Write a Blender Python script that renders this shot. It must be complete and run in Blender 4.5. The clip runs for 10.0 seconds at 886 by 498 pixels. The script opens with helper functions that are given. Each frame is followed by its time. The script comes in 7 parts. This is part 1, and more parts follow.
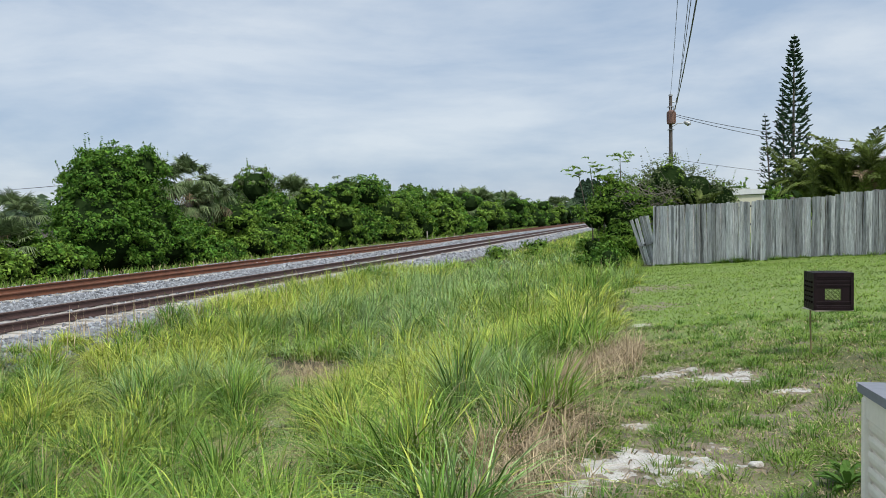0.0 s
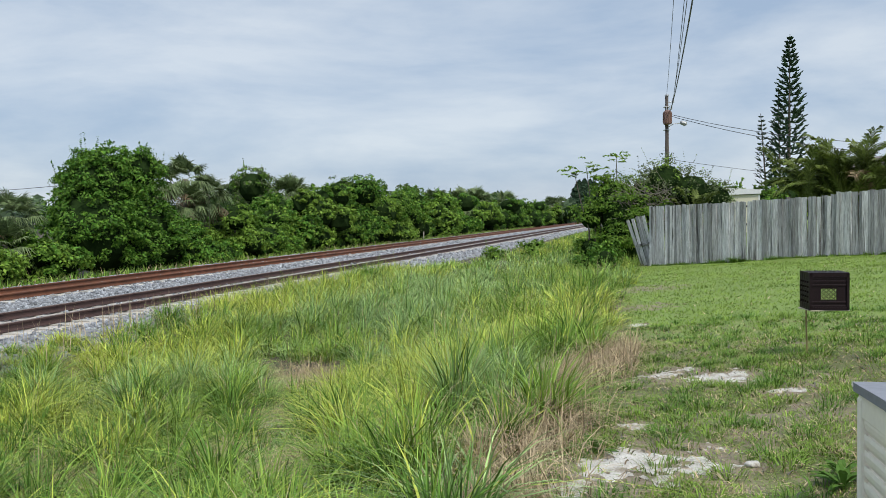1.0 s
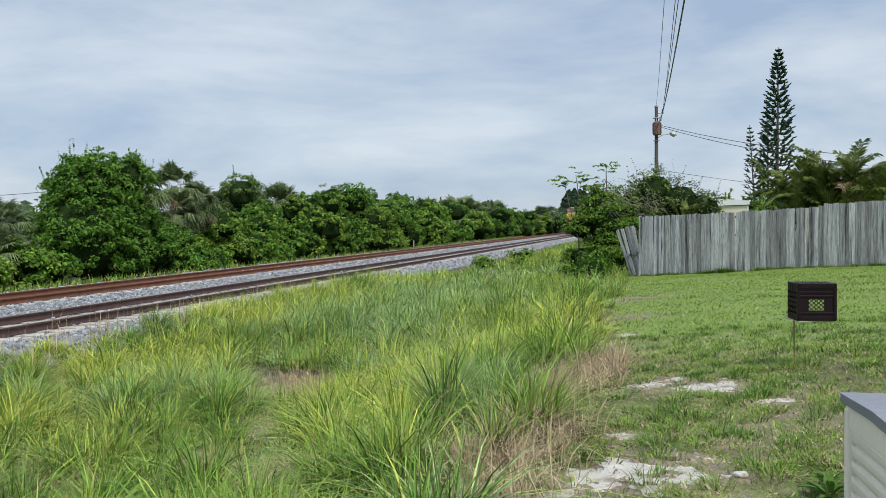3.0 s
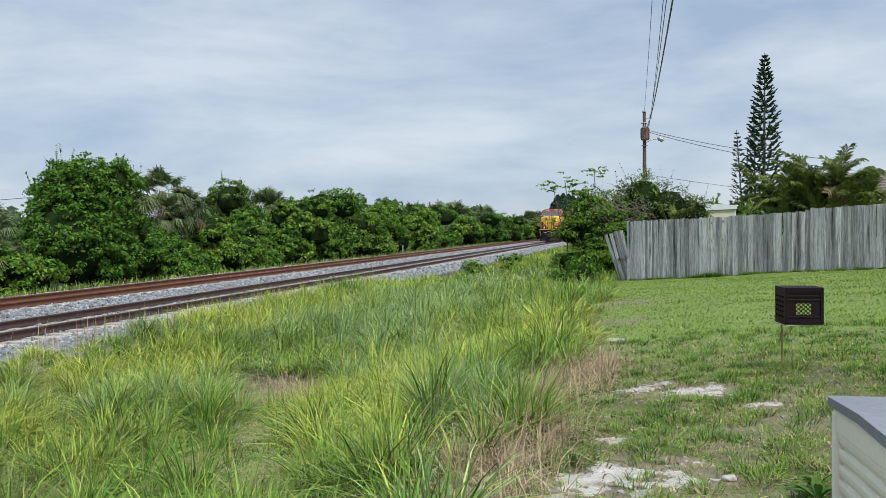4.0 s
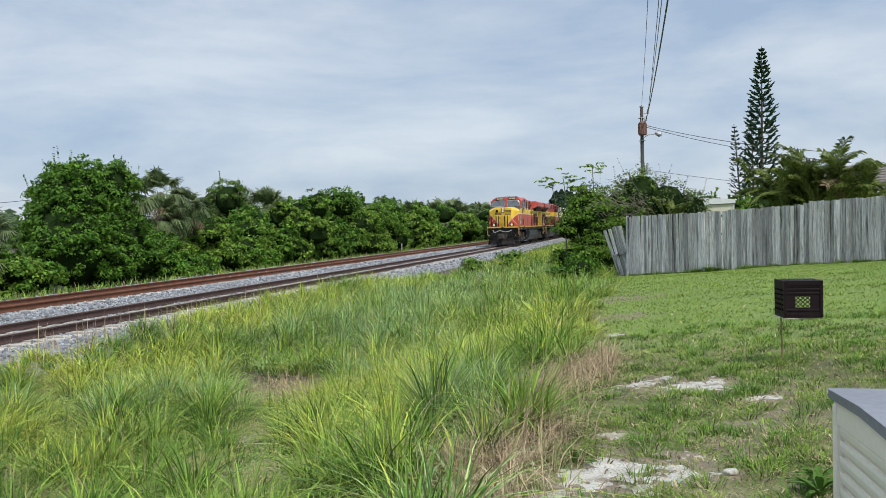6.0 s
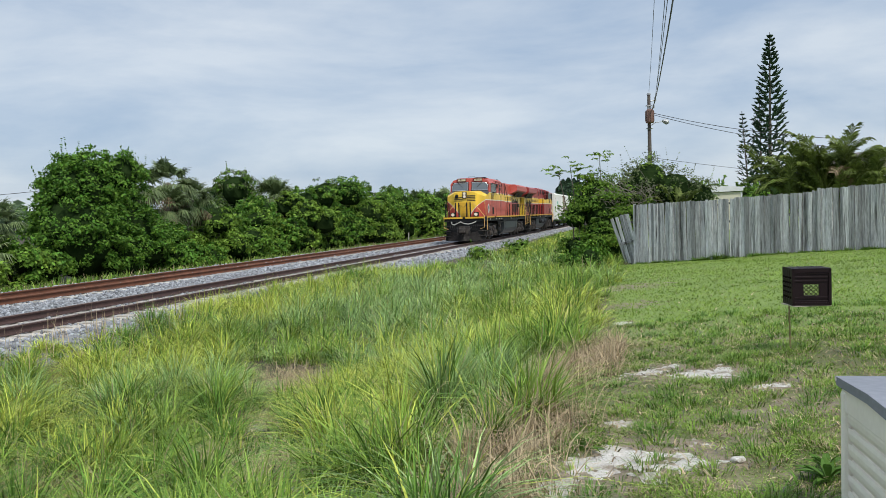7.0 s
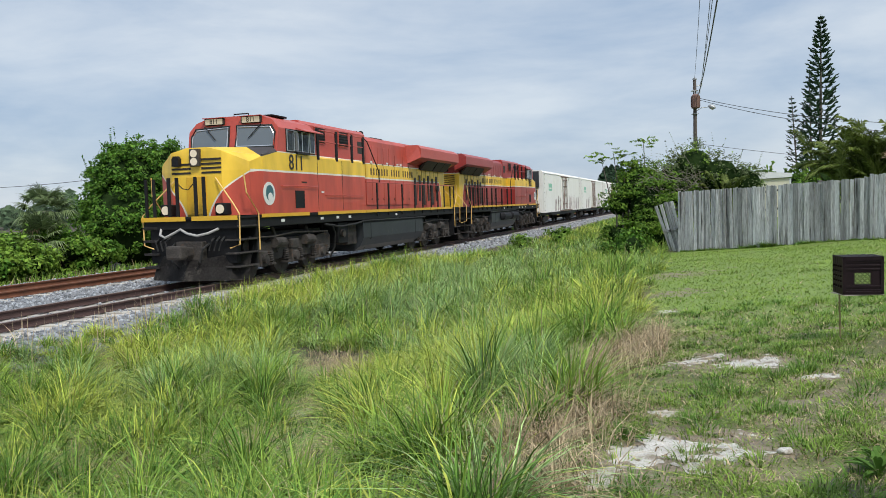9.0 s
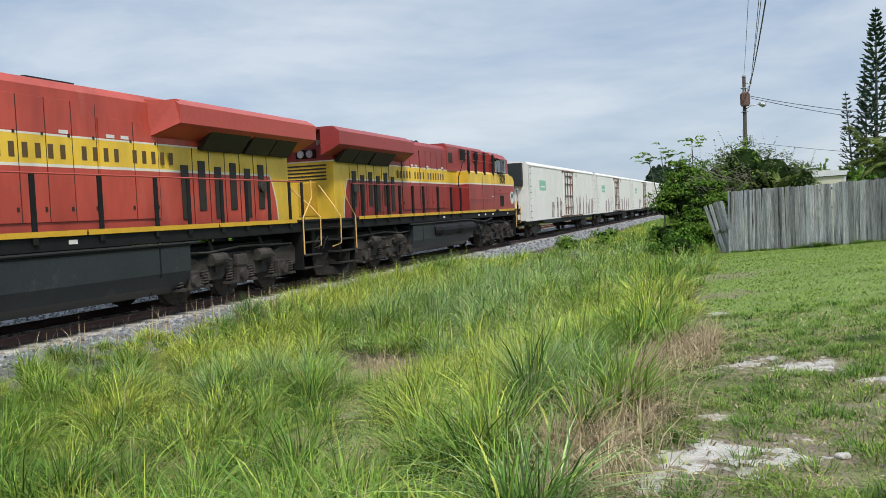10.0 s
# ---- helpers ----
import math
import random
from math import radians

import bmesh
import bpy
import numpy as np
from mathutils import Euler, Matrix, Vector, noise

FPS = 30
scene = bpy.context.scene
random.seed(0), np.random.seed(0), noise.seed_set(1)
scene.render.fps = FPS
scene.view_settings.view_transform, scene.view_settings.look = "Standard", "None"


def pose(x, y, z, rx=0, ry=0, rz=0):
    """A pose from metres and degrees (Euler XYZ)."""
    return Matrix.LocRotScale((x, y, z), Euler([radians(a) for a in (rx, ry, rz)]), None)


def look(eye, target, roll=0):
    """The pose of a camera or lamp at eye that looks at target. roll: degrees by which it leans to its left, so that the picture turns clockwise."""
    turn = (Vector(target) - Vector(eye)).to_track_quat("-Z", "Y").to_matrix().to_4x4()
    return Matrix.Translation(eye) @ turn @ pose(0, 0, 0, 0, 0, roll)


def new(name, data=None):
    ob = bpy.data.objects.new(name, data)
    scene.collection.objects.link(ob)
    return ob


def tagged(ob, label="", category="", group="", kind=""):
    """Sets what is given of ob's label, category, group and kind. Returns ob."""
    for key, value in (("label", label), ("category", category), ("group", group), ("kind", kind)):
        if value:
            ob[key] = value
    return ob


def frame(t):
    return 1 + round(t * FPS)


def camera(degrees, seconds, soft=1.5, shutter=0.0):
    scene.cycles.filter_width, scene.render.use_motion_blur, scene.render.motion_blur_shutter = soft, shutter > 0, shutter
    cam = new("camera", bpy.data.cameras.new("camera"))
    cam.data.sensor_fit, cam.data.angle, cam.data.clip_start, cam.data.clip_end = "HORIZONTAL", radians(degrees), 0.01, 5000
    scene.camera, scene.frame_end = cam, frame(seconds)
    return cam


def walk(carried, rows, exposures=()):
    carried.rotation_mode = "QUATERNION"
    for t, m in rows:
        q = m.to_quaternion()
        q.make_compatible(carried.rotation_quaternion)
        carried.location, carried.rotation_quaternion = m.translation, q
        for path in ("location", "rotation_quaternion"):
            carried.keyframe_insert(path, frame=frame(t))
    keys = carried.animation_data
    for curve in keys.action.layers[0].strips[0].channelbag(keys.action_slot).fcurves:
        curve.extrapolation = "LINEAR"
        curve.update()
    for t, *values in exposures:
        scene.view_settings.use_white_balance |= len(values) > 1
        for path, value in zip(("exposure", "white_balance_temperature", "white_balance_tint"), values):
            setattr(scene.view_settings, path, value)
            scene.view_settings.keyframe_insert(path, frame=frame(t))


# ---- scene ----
EYE = 1.5
cam = camera(58.0, 10.0, soft=0.8)
walk(cam, [
    (0.0, pose(0, 0, EYE, 87.621, 0.911, 0.000)),
    (0.5, pose(0, 0, EYE, 87.629, 0.946, -0.162)),
    (1.0, pose(0, 0, EYE, 87.633, 0.946, -0.249)),
    (1.5, pose(0, 0, EYE, 87.697, 0.886, -0.299)),
    (2.0, pose(0, 0, EYE, 87.843, 0.784, -0.419)),
    (3.5, pose(0, 0, EYE, 88.447, 0.558, -1.341)),
    (4.0, pose(0, 0, EYE, 88.602, 0.659, -1.738)),
    (4.5, pose(0, 0, EYE, 88.725, 0.795, -2.026)),
    (5.0, pose(0, 0, EYE, 88.802, 1.016, -2.159)),
    (6.5, pose(0, 0, EYE, 88.056, 1.578, -1.635)),
    (7.0, pose(0, 0, EYE, 87.659, 1.641, -1.344)),
    (7.5, pose(0, 0, EYE, 87.325, 1.763, -0.982)),
    (8.0, pose(0, 0, EYE, 87.032, 1.825, -0.486)),
    (8.5, pose(0, 0, EYE, 86.876, 1.772, 0.372)),
    (9.0, pose(0, 0, EYE, 86.861, 1.755, 1.638)),
    (9.5, pose(0, 0, EYE, 87.035, 2.155, 3.068)),
    (10.0, pose(0, 0, EYE, 87.193, 2.442, 4.878)),
])

# ---- sky and sun: bright high overcast ----
world = bpy.data.worlds.new("overcast")
scene.world = world
world.use_nodes = True
wn, wl = world.node_tree.nodes, world.node_tree.links
wn.clear()


def wnode(kind, **vals):
    n = wn.new(kind)
    for k, v in vals.items():
        n.inputs[k].default_value = v
    return n


SUN_EL, SUN_ROT = radians(55), radians(150)
sky = wn.new("ShaderNodeTexSky")
sky.sky_type, sky.sun_disc, sky.sun_elevation, sky.sun_rotation = "NISHITA", False, SUN_EL, SUN_ROT
coord = wn.new("ShaderNodeTexCoord")
stretch = wn.new("ShaderNodeMapping")
stretch.inputs["Scale"].default_value = (1.5, 1.9, 6.0)
wl.new(coord.outputs["Generated"], stretch.inputs["Vector"])
puffs = wnode("ShaderNodeTexNoise", Scale=1.9, Detail=8.0, Roughness=0.56, Distortion=0.25)
wl.new(stretch.outputs["Vector"], puffs.inputs["Vector"])
cover = wn.new("ShaderNodeMapRange")
cover.inputs["From Min"].default_value, cover.inputs["From Max"].default_value = 0.36, 0.66
wl.new(puffs.outputs["Fac"], cover.inputs["Value"])
cloud = wn.new("ShaderNodeMix")
cloud.data_type = "RGBA"
cloud.inputs[6].default_value = (0.33, 0.43, 0.575, 1)
cloud.inputs[7].default_value = (0.59, 0.65, 0.72, 1)
wl.new(cover.outputs["Result"], cloud.inputs["Factor"])
# an overcast sky is brighter overhead than at the horizon
axis = wn.new("ShaderNodeSeparateXYZ")
wl.new(coord.outputs["Generated"], axis.inputs["Vector"])
lift = wn.new("ShaderNodeMapRange")
lift.inputs["From Min"].default_value, lift.inputs["From Max"].default_value = 0.28, 0.95
lift.inputs["To Min"].default_value, lift.inputs["To Max"].default_value = 0.98, 1.75
wl.new(axis.outputs["Z"], lift.inputs["Value"])
bright = wn.new("ShaderNodeVectorMath")
bright.operation = "SCALE"
wl.new(cloud.outputs[2], bright.inputs[0])
wl.new(lift.outputs["Result"], bright.inputs["Scale"])
blue = wn.new("ShaderNodeBackground")
blue.inputs["Strength"].default_value = 0.02
wl.new(sky.outputs["Color"], blue.inputs["Color"])
grey = wn.new("ShaderNodeBackground")
wl.new(bright.outputs["Vector"], grey.inputs["Color"])
both = wn.new("ShaderNodeAddShader")
wl.new(blue.outputs[0], both.inputs[0])
wl.new(grey.outputs[0], both.inputs[1])
wout = wn.new("ShaderNodeOutputWorld")
wl.new(both.outputs[0], wout.inputs["Surface"])

sun_data = bpy.data.lights.new("sun", "SUN")
sun_data.energy, sun_data.angle, sun_data.color = 3.2, radians(9), (1.0, 0.95, 0.87)
sun = new("sun", sun_data)
sun_way = Vector((math.sin(SUN_ROT) * math.cos(SUN_EL), math.cos(SUN_ROT) * math.cos(SUN_EL), math.sin(SUN_EL)))
sun.matrix_basis = look(sun_way * 100, (0, 0, 0))
scene.view_settings.exposure = 0.0

# ---- materials ----


def material(name, base, dark=None, rough=0.6, metal=0.0, grain=8.0, fine=60.0, bump=0.15, spec=0.5, islands=0.0, objects=0.0,
             streaks=0.0, stain=None, stain_at=0.62, stain_scale=1.5, through_light=0.0, extra=None):
    """A surface with two scales of variation; islands and objects vary it from piece to piece."""
    m = bpy.data.materials.new(name)
    m.use_nodes = True
    n, k = m.node_tree.nodes, m.node_tree.links
    bsdf = n["Principled BSDF"]
    bsdf.inputs["Roughness"].default_value, bsdf.inputs["Metallic"].default_value = rough, metal
    bsdf.inputs["Specular IOR Level"].default_value = spec
    dark = dark or tuple(c * 0.7 for c in base)
    tc = n.new("ShaderNodeTexCoord")
    mp = n.new("ShaderNodeMapping")
    k.new(tc.outputs["Object"], mp.inputs["Vector"])
    if objects:
        # each piece takes its own stretch of the grain
        who = n.new("ShaderNodeObjectInfo")
        shift = n.new("ShaderNodeVectorMath")
        shift.operation = "SCALE"
        shift.inputs[0].default_value = (7.0, 3.0, 11.0)
        k.new(who.outputs["Random"], shift.inputs["Scale"])
        k.new(shift.outputs["Vector"], mp.inputs["Location"])
    if streaks:
        mp.inputs["Scale"].default_value = (1, 1, 1 / streaks)
    big = n.new("ShaderNodeTexNoise")
    big.inputs["Scale"].default_value, big.inputs["Detail"].default_value = grain, 4
    k.new(mp.outputs["Vector"], big.inputs["Vector"])
    small = n.new("ShaderNodeTexNoise")
    small.inputs["Scale"].default_value, small.inputs["Detail"].default_value = fine, 3
    k.new(mp.outputs["Vector"], small.inputs["Vector"])
    mean = n.new("ShaderNodeMath")
    mean.operation = "MULTIPLY_ADD"
    mean.inputs[1].default_value = 0.5
    k.new(small.outputs["Fac"], mean.inputs[0])
    half = n.new("ShaderNodeMath")
    half.operation = "MULTIPLY"
    half.inputs[1].default_value = 0.5
    k.new(big.outputs["Fac"], half.inputs[0])
    k.new(half.outputs[0], mean.inputs[2])
    ramp = n.new("ShaderNodeMapRange")
    ramp.inputs["From Min"].default_value, ramp.inputs["From Max"].default_value = 0.33, 0.67
    k.new(mean.outputs[0], ramp.inputs["Value"])
    mix = n.new("ShaderNodeMix")
    mix.data_type = "RGBA"
    mix.inputs[6].default_value, mix.inputs[7].default_value = (*dark, 1), (*base, 1)
    k.new(ramp.outputs["Result"], mix.inputs["Factor"])
    colour = mix.outputs[2]
    if stain:
        sp = n.new("ShaderNodeTexNoise")
        sp.inputs["Scale"].default_value, sp.inputs["Detail"].default_value, sp.inputs["Roughness"].default_value = stain_scale, 6, 0.65
        k.new(mp.outputs["Vector"], sp.inputs["Vector"])
        sr = n.new("ShaderNodeMapRange")
        sr.inputs["From Min"].default_value, sr.inputs["From Max"].default_value = stain_at, stain_at + 0.12
        k.new(sp.outputs["Fac"], sr.inputs["Value"])
        sm = n.new("ShaderNodeMix")
        sm.data_type = "RGBA"
        sm.inputs[7].default_value = (*stain, 1)
        k.new(colour, sm.inputs[6])
        k.new(sr.outputs["Result"], sm.inputs["Factor"])
        colour = sm.outputs[2]
    for amount, source, socket in ((islands, "ShaderNodeNewGeometry", "Random Per Island"), (objects, "ShaderNodeObjectInfo", "Random")):
        if amount:
            src = n.new(source)
            rng = n.new("ShaderNodeMapRange")
            rng.inputs["To Min"].default_value, rng.inputs["To Max"].default_value = 1 - amount, 1 + amount
            k.new(src.outputs[socket], rng.inputs["Value"])
            sc = n.new("ShaderNodeVectorMath")
            sc.operation = "SCALE"
            k.new(colour, sc.inputs[0])
            k.new(rng.outputs["Result"], sc.inputs["Scale"])
            colour = sc.outputs["Vector"]
    k.new(colour, bsdf.inputs["Base Color"])
    if bump:
        bp = n.new("ShaderNodeBump")
        bp.inputs["Strength"].default_value, bp.inputs["Distance"].default_value = bump, 0.02
        k.new(mean.outputs[0], bp.inputs["Height"])
        k.new(bp.outputs["Normal"], bsdf.inputs["Normal"])
    if through_light:
        tr = n.new("ShaderNodeBsdfTranslucent")
        k.new(colour, tr.inputs["Color"])
        ms = n.new("ShaderNodeMixShader")
        ms.inputs["Fac"].default_value = through_light
        k.new(bsdf.outputs[0], ms.inputs[1])
        k.new(tr.outputs[0], ms.inputs[2])
        k.new(ms.outputs[0], n["Material Output"].inputs["Surface"])
    return m


M = {}
M["lawn_soil"] = material("lawn_soil", (0.145, 0.155, 0.055), (0.075, 0.082, 0.030), 0.95, grain=1.3, fine=25, bump=0.6, stain=(0.23, 0.195, 0.125), stain_at=0.54, stain_scale=1.3)
M["turf"] = material("turf", (0.19, 0.265, 0.06), (0.11, 0.165, 0.038), 0.95, grain=1.1, fine=38, bump=0.6, stain=(0.24, 0.225, 0.11), stain_at=0.6, stain_scale=0.8)
M["thatch"] = material("thatch", (0.105, 0.085, 0.055), (0.03, 0.026, 0.016), 0.95, grain=2.5, fine=30, bump=0.8)
M["sand"] = material("sand", (0.66, 0.64, 0.60), (0.36, 0.335, 0.29), 0.95, grain=9, fine=70, bump=0.9, stain=(0.24, 0.20, 0.15), stain_at=0.53, stain_scale=6)
M["dirt"] = material("dirt", (0.30, 0.25, 0.185), (0.15, 0.12, 0.08), 0.95, grain=9, fine=70, bump=0.8, stain=(0.13, 0.105, 0.06), stain_at=0.54, stain_scale=9)
M["dusty_bed"] = material("dusty_bed", (0.56, 0.51, 0.46), (0.36, 0.33, 0.30), 0.95, grain=9, fine=45, bump=0.8, stain=(0.20, 0.15, 0.12), stain_at=0.58, stain_scale=3)
M["ballast_bed"] = material("ballast_bed", (0.28, 0.285, 0.29), (0.11, 0.11, 0.115), 0.95, grain=14, fine=45, bump=1.0)
M["ballast_stone"] = material("ballast_stone", (0.33, 0.345, 0.365), (0.17, 0.18, 0.195), 0.9, grain=12, fine=80, bump=0.3, islands=0.55)
M["rust_rail"] = material("rust_rail", (0.20, 0.075, 0.036), (0.085, 0.036, 0.021), 0.8, 0.15, grain=3, fine=50, bump=0.3)
M["rail_head"] = material("rail_head", (0.26, 0.20, 0.17), (0.17, 0.115, 0.09), 0.45, 0.6, grain=3, fine=60, bump=0.1)
M["dark_rail"] = material("dark_rail", (0.092, 0.050, 0.043), (0.045, 0.027, 0.025), 0.75, 0.2, grain=3, fine=50, bump=0.3)
M["concrete"] = material("concrete", (0.50, 0.47, 0.42), (0.34, 0.32, 0.28), 0.9, grain=4, fine=40, bump=0.3, objects=0.12)
M["old_wood"] = material("old_wood", (0.64, 0.64, 0.64), (0.17, 0.165, 0.16), 0.9, grain=24, fine=110, bump=0.8, streaks=18, objects=0.42, stain=(0.06, 0.055, 0.05), stain_at=0.54, stain_scale=9)
M["old_wood_dark"] = material("old_wood_dark", (0.16, 0.15, 0.14), (0.07, 0.065, 0.06), 0.9, grain=10, fine=60, bump=0.5, streaks=10)


# ---- small builders ----


def mesh_of(name, verts, faces, mat, smooth=False):
    me = bpy.data.meshes.new(name)
    me.from_pydata(verts, [], faces)
    me.materials.append(mat)
    if smooth:
        me.polygons.foreach_set("use_smooth", [True] * len(me.polygons))
    me.update()
    return me


def quads_mesh(name, verts, quads, mat):
    """A large mesh from numpy arrays: verts (n, 3), quads (m, 4)."""
    me = bpy.data.meshes.new(name)
    me.vertices.add(len(verts))
    me.vertices.foreach_set("co", np.asarray(verts, np.float32).ravel())
    me.loops.add(quads.size)
    me.loops.foreach_set("vertex_index", np.asarray(quads, np.int32).ravel())
    me.polygons.add(len(quads))
    me.polygons.foreach_set("loop_start", np.arange(0, quads.size, 4, dtype=np.int32))
    me.materials.append(mat)
    me.update(calc_edges=True)
    return me


def part(name, bm, mat, parent=None, label="", smooth=False):
    """Links a bmesh as one mesh object under a thing or a part."""
    me = bpy.data.meshes.new(name)
    bm.to_mesh(me)
    bm.free()
    me.materials.append(mat)
    if smooth:
        me.polygons.foreach_set("use_smooth", [True] * len(me.polygons))
    ob = new(name, me)
    if parent:
        ob.parent = parent
    if label:
        tagged(ob, label)
    return ob


def add_box(bm, x0, x1, y0, y1, z0, z1, bevel=0.0):
    made = bmesh.ops.create_cube(bm, size=1)
    for v in made["verts"]:
        v.co = (x0 + (v.co.x + 0.5) * (x1 - x0), y0 + (v.co.y + 0.5) * (y1 - y0), z0 + (v.co.z + 0.5) * (z1 - z0))
    if bevel:
        edges = list({e for v in made["verts"] for e in v.link_edges})
        bmesh.ops.bevel(bm, geom=edges, offset=bevel, segments=2, affect="EDGES", profile=0.5)
    return bm


def box(x0, x1, y0, y1, z0, z1, bevel=0.0):
    return add_box(bmesh.new(), x0, x1, y0, y1, z0, z1, bevel)


def add_tube(bm, pts, r, sides=6):
    """A bent round bar through the points; r is one radius or one for each point."""
    pts = [Vector(p) for p in pts]
    rings = []
    for i, p in enumerate(pts):
        d = (pts[min(i + 1, len(pts) - 1)] - pts[max(i - 1, 0)]).normalized()
        a = d.cross(Vector((0, 0, 1)) if abs(d.z) < 0.9 else Vector((1, 0, 0))).normalized()
        b = d.cross(a)
        rad = r[i] if isinstance(r, (list, tuple)) else r
        rings.append([bm.verts.new(p + (a * math.cos(q) + b * math.sin(q)) * rad) for q in (2 * math.pi * j / sides for j in range(sides))])
    for r0, r1 in zip(rings, rings[1:]):
        for j in range(sides):
            bm.faces.new((r0[j], r0[(j + 1) % sides], r1[(j + 1) % sides], r1[j]))
    bm.faces.new(rings[0][::-1])
    bm.faces.new(rings[-1])
    return bm


def tube(pts, r, sides=6):
    return add_tube(bmesh.new(), pts, r, sides)


def add_prism(bm, outline, axis, a, b):
    """A solid between two copies of an outline, at a and b along an axis; the outline gives the other two coordinates."""
    def put(p, v):
        return {"x": (v, p[0], p[1]), "y": (p[0], v, p[1]), "z": (p[0], p[1], v)}[axis]
    lo = [bm.verts.new(put(p, a)) for p in outline]
    hi = [bm.verts.new(put(p, b)) for p in outline]
    n = len(outline)
    bm.faces.new(lo)
    bm.faces.new(hi[::-1])
    for i in range(n):
        bm.faces.new((lo[i], hi[i], hi[(i + 1) % n], lo[(i + 1) % n]))
    bmesh.ops.recalc_face_normals(bm, faces=bm.faces)
    return bm


def prism(outline, axis, a, b):
    return add_prism(bmesh.new(), outline, axis, a, b)


def empty(name, label, category, group="", kind=""):
    ob = new(name)
    ob.empty_display_size = 0.2
    return tagged(ob, label, category, group, kind)

# ---- plan: the railway runs straight past the garden; a is metres along it, p metres from the near track's middle towards the garden ----
AZ = radians(15.75)
U, L = np.array([math.sin(AZ), math.cos(AZ)]), np.array([-math.cos(AZ), math.sin(AZ)])
TRACK_D, TRACK_GAP, RAIL_Z = 12.98, 5.06, EYE - 1.92
TRACK = pose(L[0] * TRACK_D, L[1] * TRACK_D, RAIL_Z, 0, 0, -15.75)


def place(a, p):
    """World x, y of a point a metres along the line and p metres from the near track."""
    return U[0] * a + L[0] * (TRACK_D - p), U[1] * a + L[1] * (TRACK_D - p)


def along(x, y):
    return x * U[0] + y * U[1], TRACK_D - (x * L[0] + y * L[1])


def smooth01(v, a, b):
    t = np.clip((v - a) / (b - a), 0, 1)
    return t * t * (3 - 2 * t)


def lumps(x, y, scale, seed):
    """Cheap smooth value in -1..1 for arrays."""
    r = np.random.RandomState(seed)
    out = np.zeros_like(np.asarray(x, float))
    for i in range(6):
        ang, f, ph = r.uniform(0, 6.28), r.uniform(0.6, 1.7) / scale, r.uniform(0, 6.28)
        out = out + np.sin((x * math.cos(ang) + y * math.sin(ang)) * f * 6.28 + ph)
    return out / 3.2


def ground_z(x, y):
    x, y = np.asarray(x, float), np.asarray(y, float)
    a, p = along(x, y)
    # lawn: a gentle slope, flat far away
    xc, yc = np.clip(x, -6, 14), np.clip(y, -6, 26)
    lawn = 0.024 + 0.0872 * xc - 0.0282 * yc + 0.025 * lumps(x, y, 3.0, 3)
    lawn = lawn * (1 - smooth01(np.hypot(x, y), 34, 70)) - 0.2 * smooth01(np.hypot(x, y), 34, 70)
    swale = -1.08 + 0.24 * smooth01(a, 10, 18) + 0.05 * lumps(x, y, 4.0, 5)
    bed = RAIL_Z - 0.20
    z = np.where(p > 2.4, bed + (swale - bed) * smooth01(p, 2.4, 4.6), bed)
    z = z + (lawn - z) * smooth01(p, 7.5, 12.6)
    far = -TRACK_GAP - 2.4
    z = np.where(p < far, bed + (-1.0 - bed) * smooth01(-p, -far, -far + 2.2), z)
    return z


def grid_sheet(name, us, vs, put, mat):
    uu, vv = np.meshgrid(us, vs, indexing="ij")
    x, y, z = put(uu, vv)
    verts = np.stack([x, y, z], -1).reshape(-1, 3)
    nu, nv = len(us), len(vs)
    i = np.arange((nu - 1) * nv).reshape(nu - 1, nv)[:, :-1].ravel()
    quads = np.stack([i, i + nv, i + nv + 1, i + 1], 1)
    me = quads_mesh(name, verts, quads[:, ::-1], mat)
    me.polygons.foreach_set("use_smooth", [True] * len(me.polygons))
    return new(name, me)


a_steps = np.unique(np.concatenate([np.linspace(-3000, -60, 14), np.linspace(-60, 0, 16), np.linspace(0, 60, 130), np.linspace(60, 200, 60), np.linspace(200, 3000, 14)]))
p_steps = np.unique(np.concatenate([np.linspace(-2500, -60, 12), np.linspace(-60, -12, 20), np.linspace(-12, 26, 150), np.linspace(26, 70, 24), np.linspace(70, 2500, 12)]))


def ground_put(a, p):
    x, y = place(a, p)
    return x, y, ground_z(x, y)


ground = tagged(grid_sheet("ground", a_steps, p_steps, ground_put, M["lawn_soil"]), "grassy garden and trackside ground with thin sandy soil", "ground", kind="structure")
ground.data.materials.append(M["thatch"])
ground.data.materials.append(M["ballast_bed"])
ground.data.materials.append(M["dusty_bed"])
ground.data.materials.append(M["turf"])
centre = np.zeros(len(ground.data.polygons) * 3, np.float32)
ground.data.polygons.foreach_get("center", centre)
centre = centre.reshape(-1, 3)
_, pc = along(centre[:, 0], centre[:, 1])
slot = np.where(pc > 12.2 + 0.25 * lumps(centre[:, 0], centre[:, 1], 2.5, 9), 0, 1)
slot = np.where((slot == 0) & (np.hypot(centre[:, 0], centre[:, 1]) > 8.6 + 0.9 * lumps(centre[:, 0], centre[:, 1], 1.6, 23)), 4, slot)
slot = np.where((pc < 3.4) & (pc > -TRACK_GAP - 3.0), 2, slot)
# pale dust lies between and just beside the rails of the near track
slot = np.where(np.abs(pc - 0.1) < 1.35 + 0.12 * lumps(centre[:, 0], centre[:, 1], 1.8, 19), 3, slot)
ground.data.polygons.foreach_set("material_index", slot.astype(np.int32))

# ---- the two tracks ----


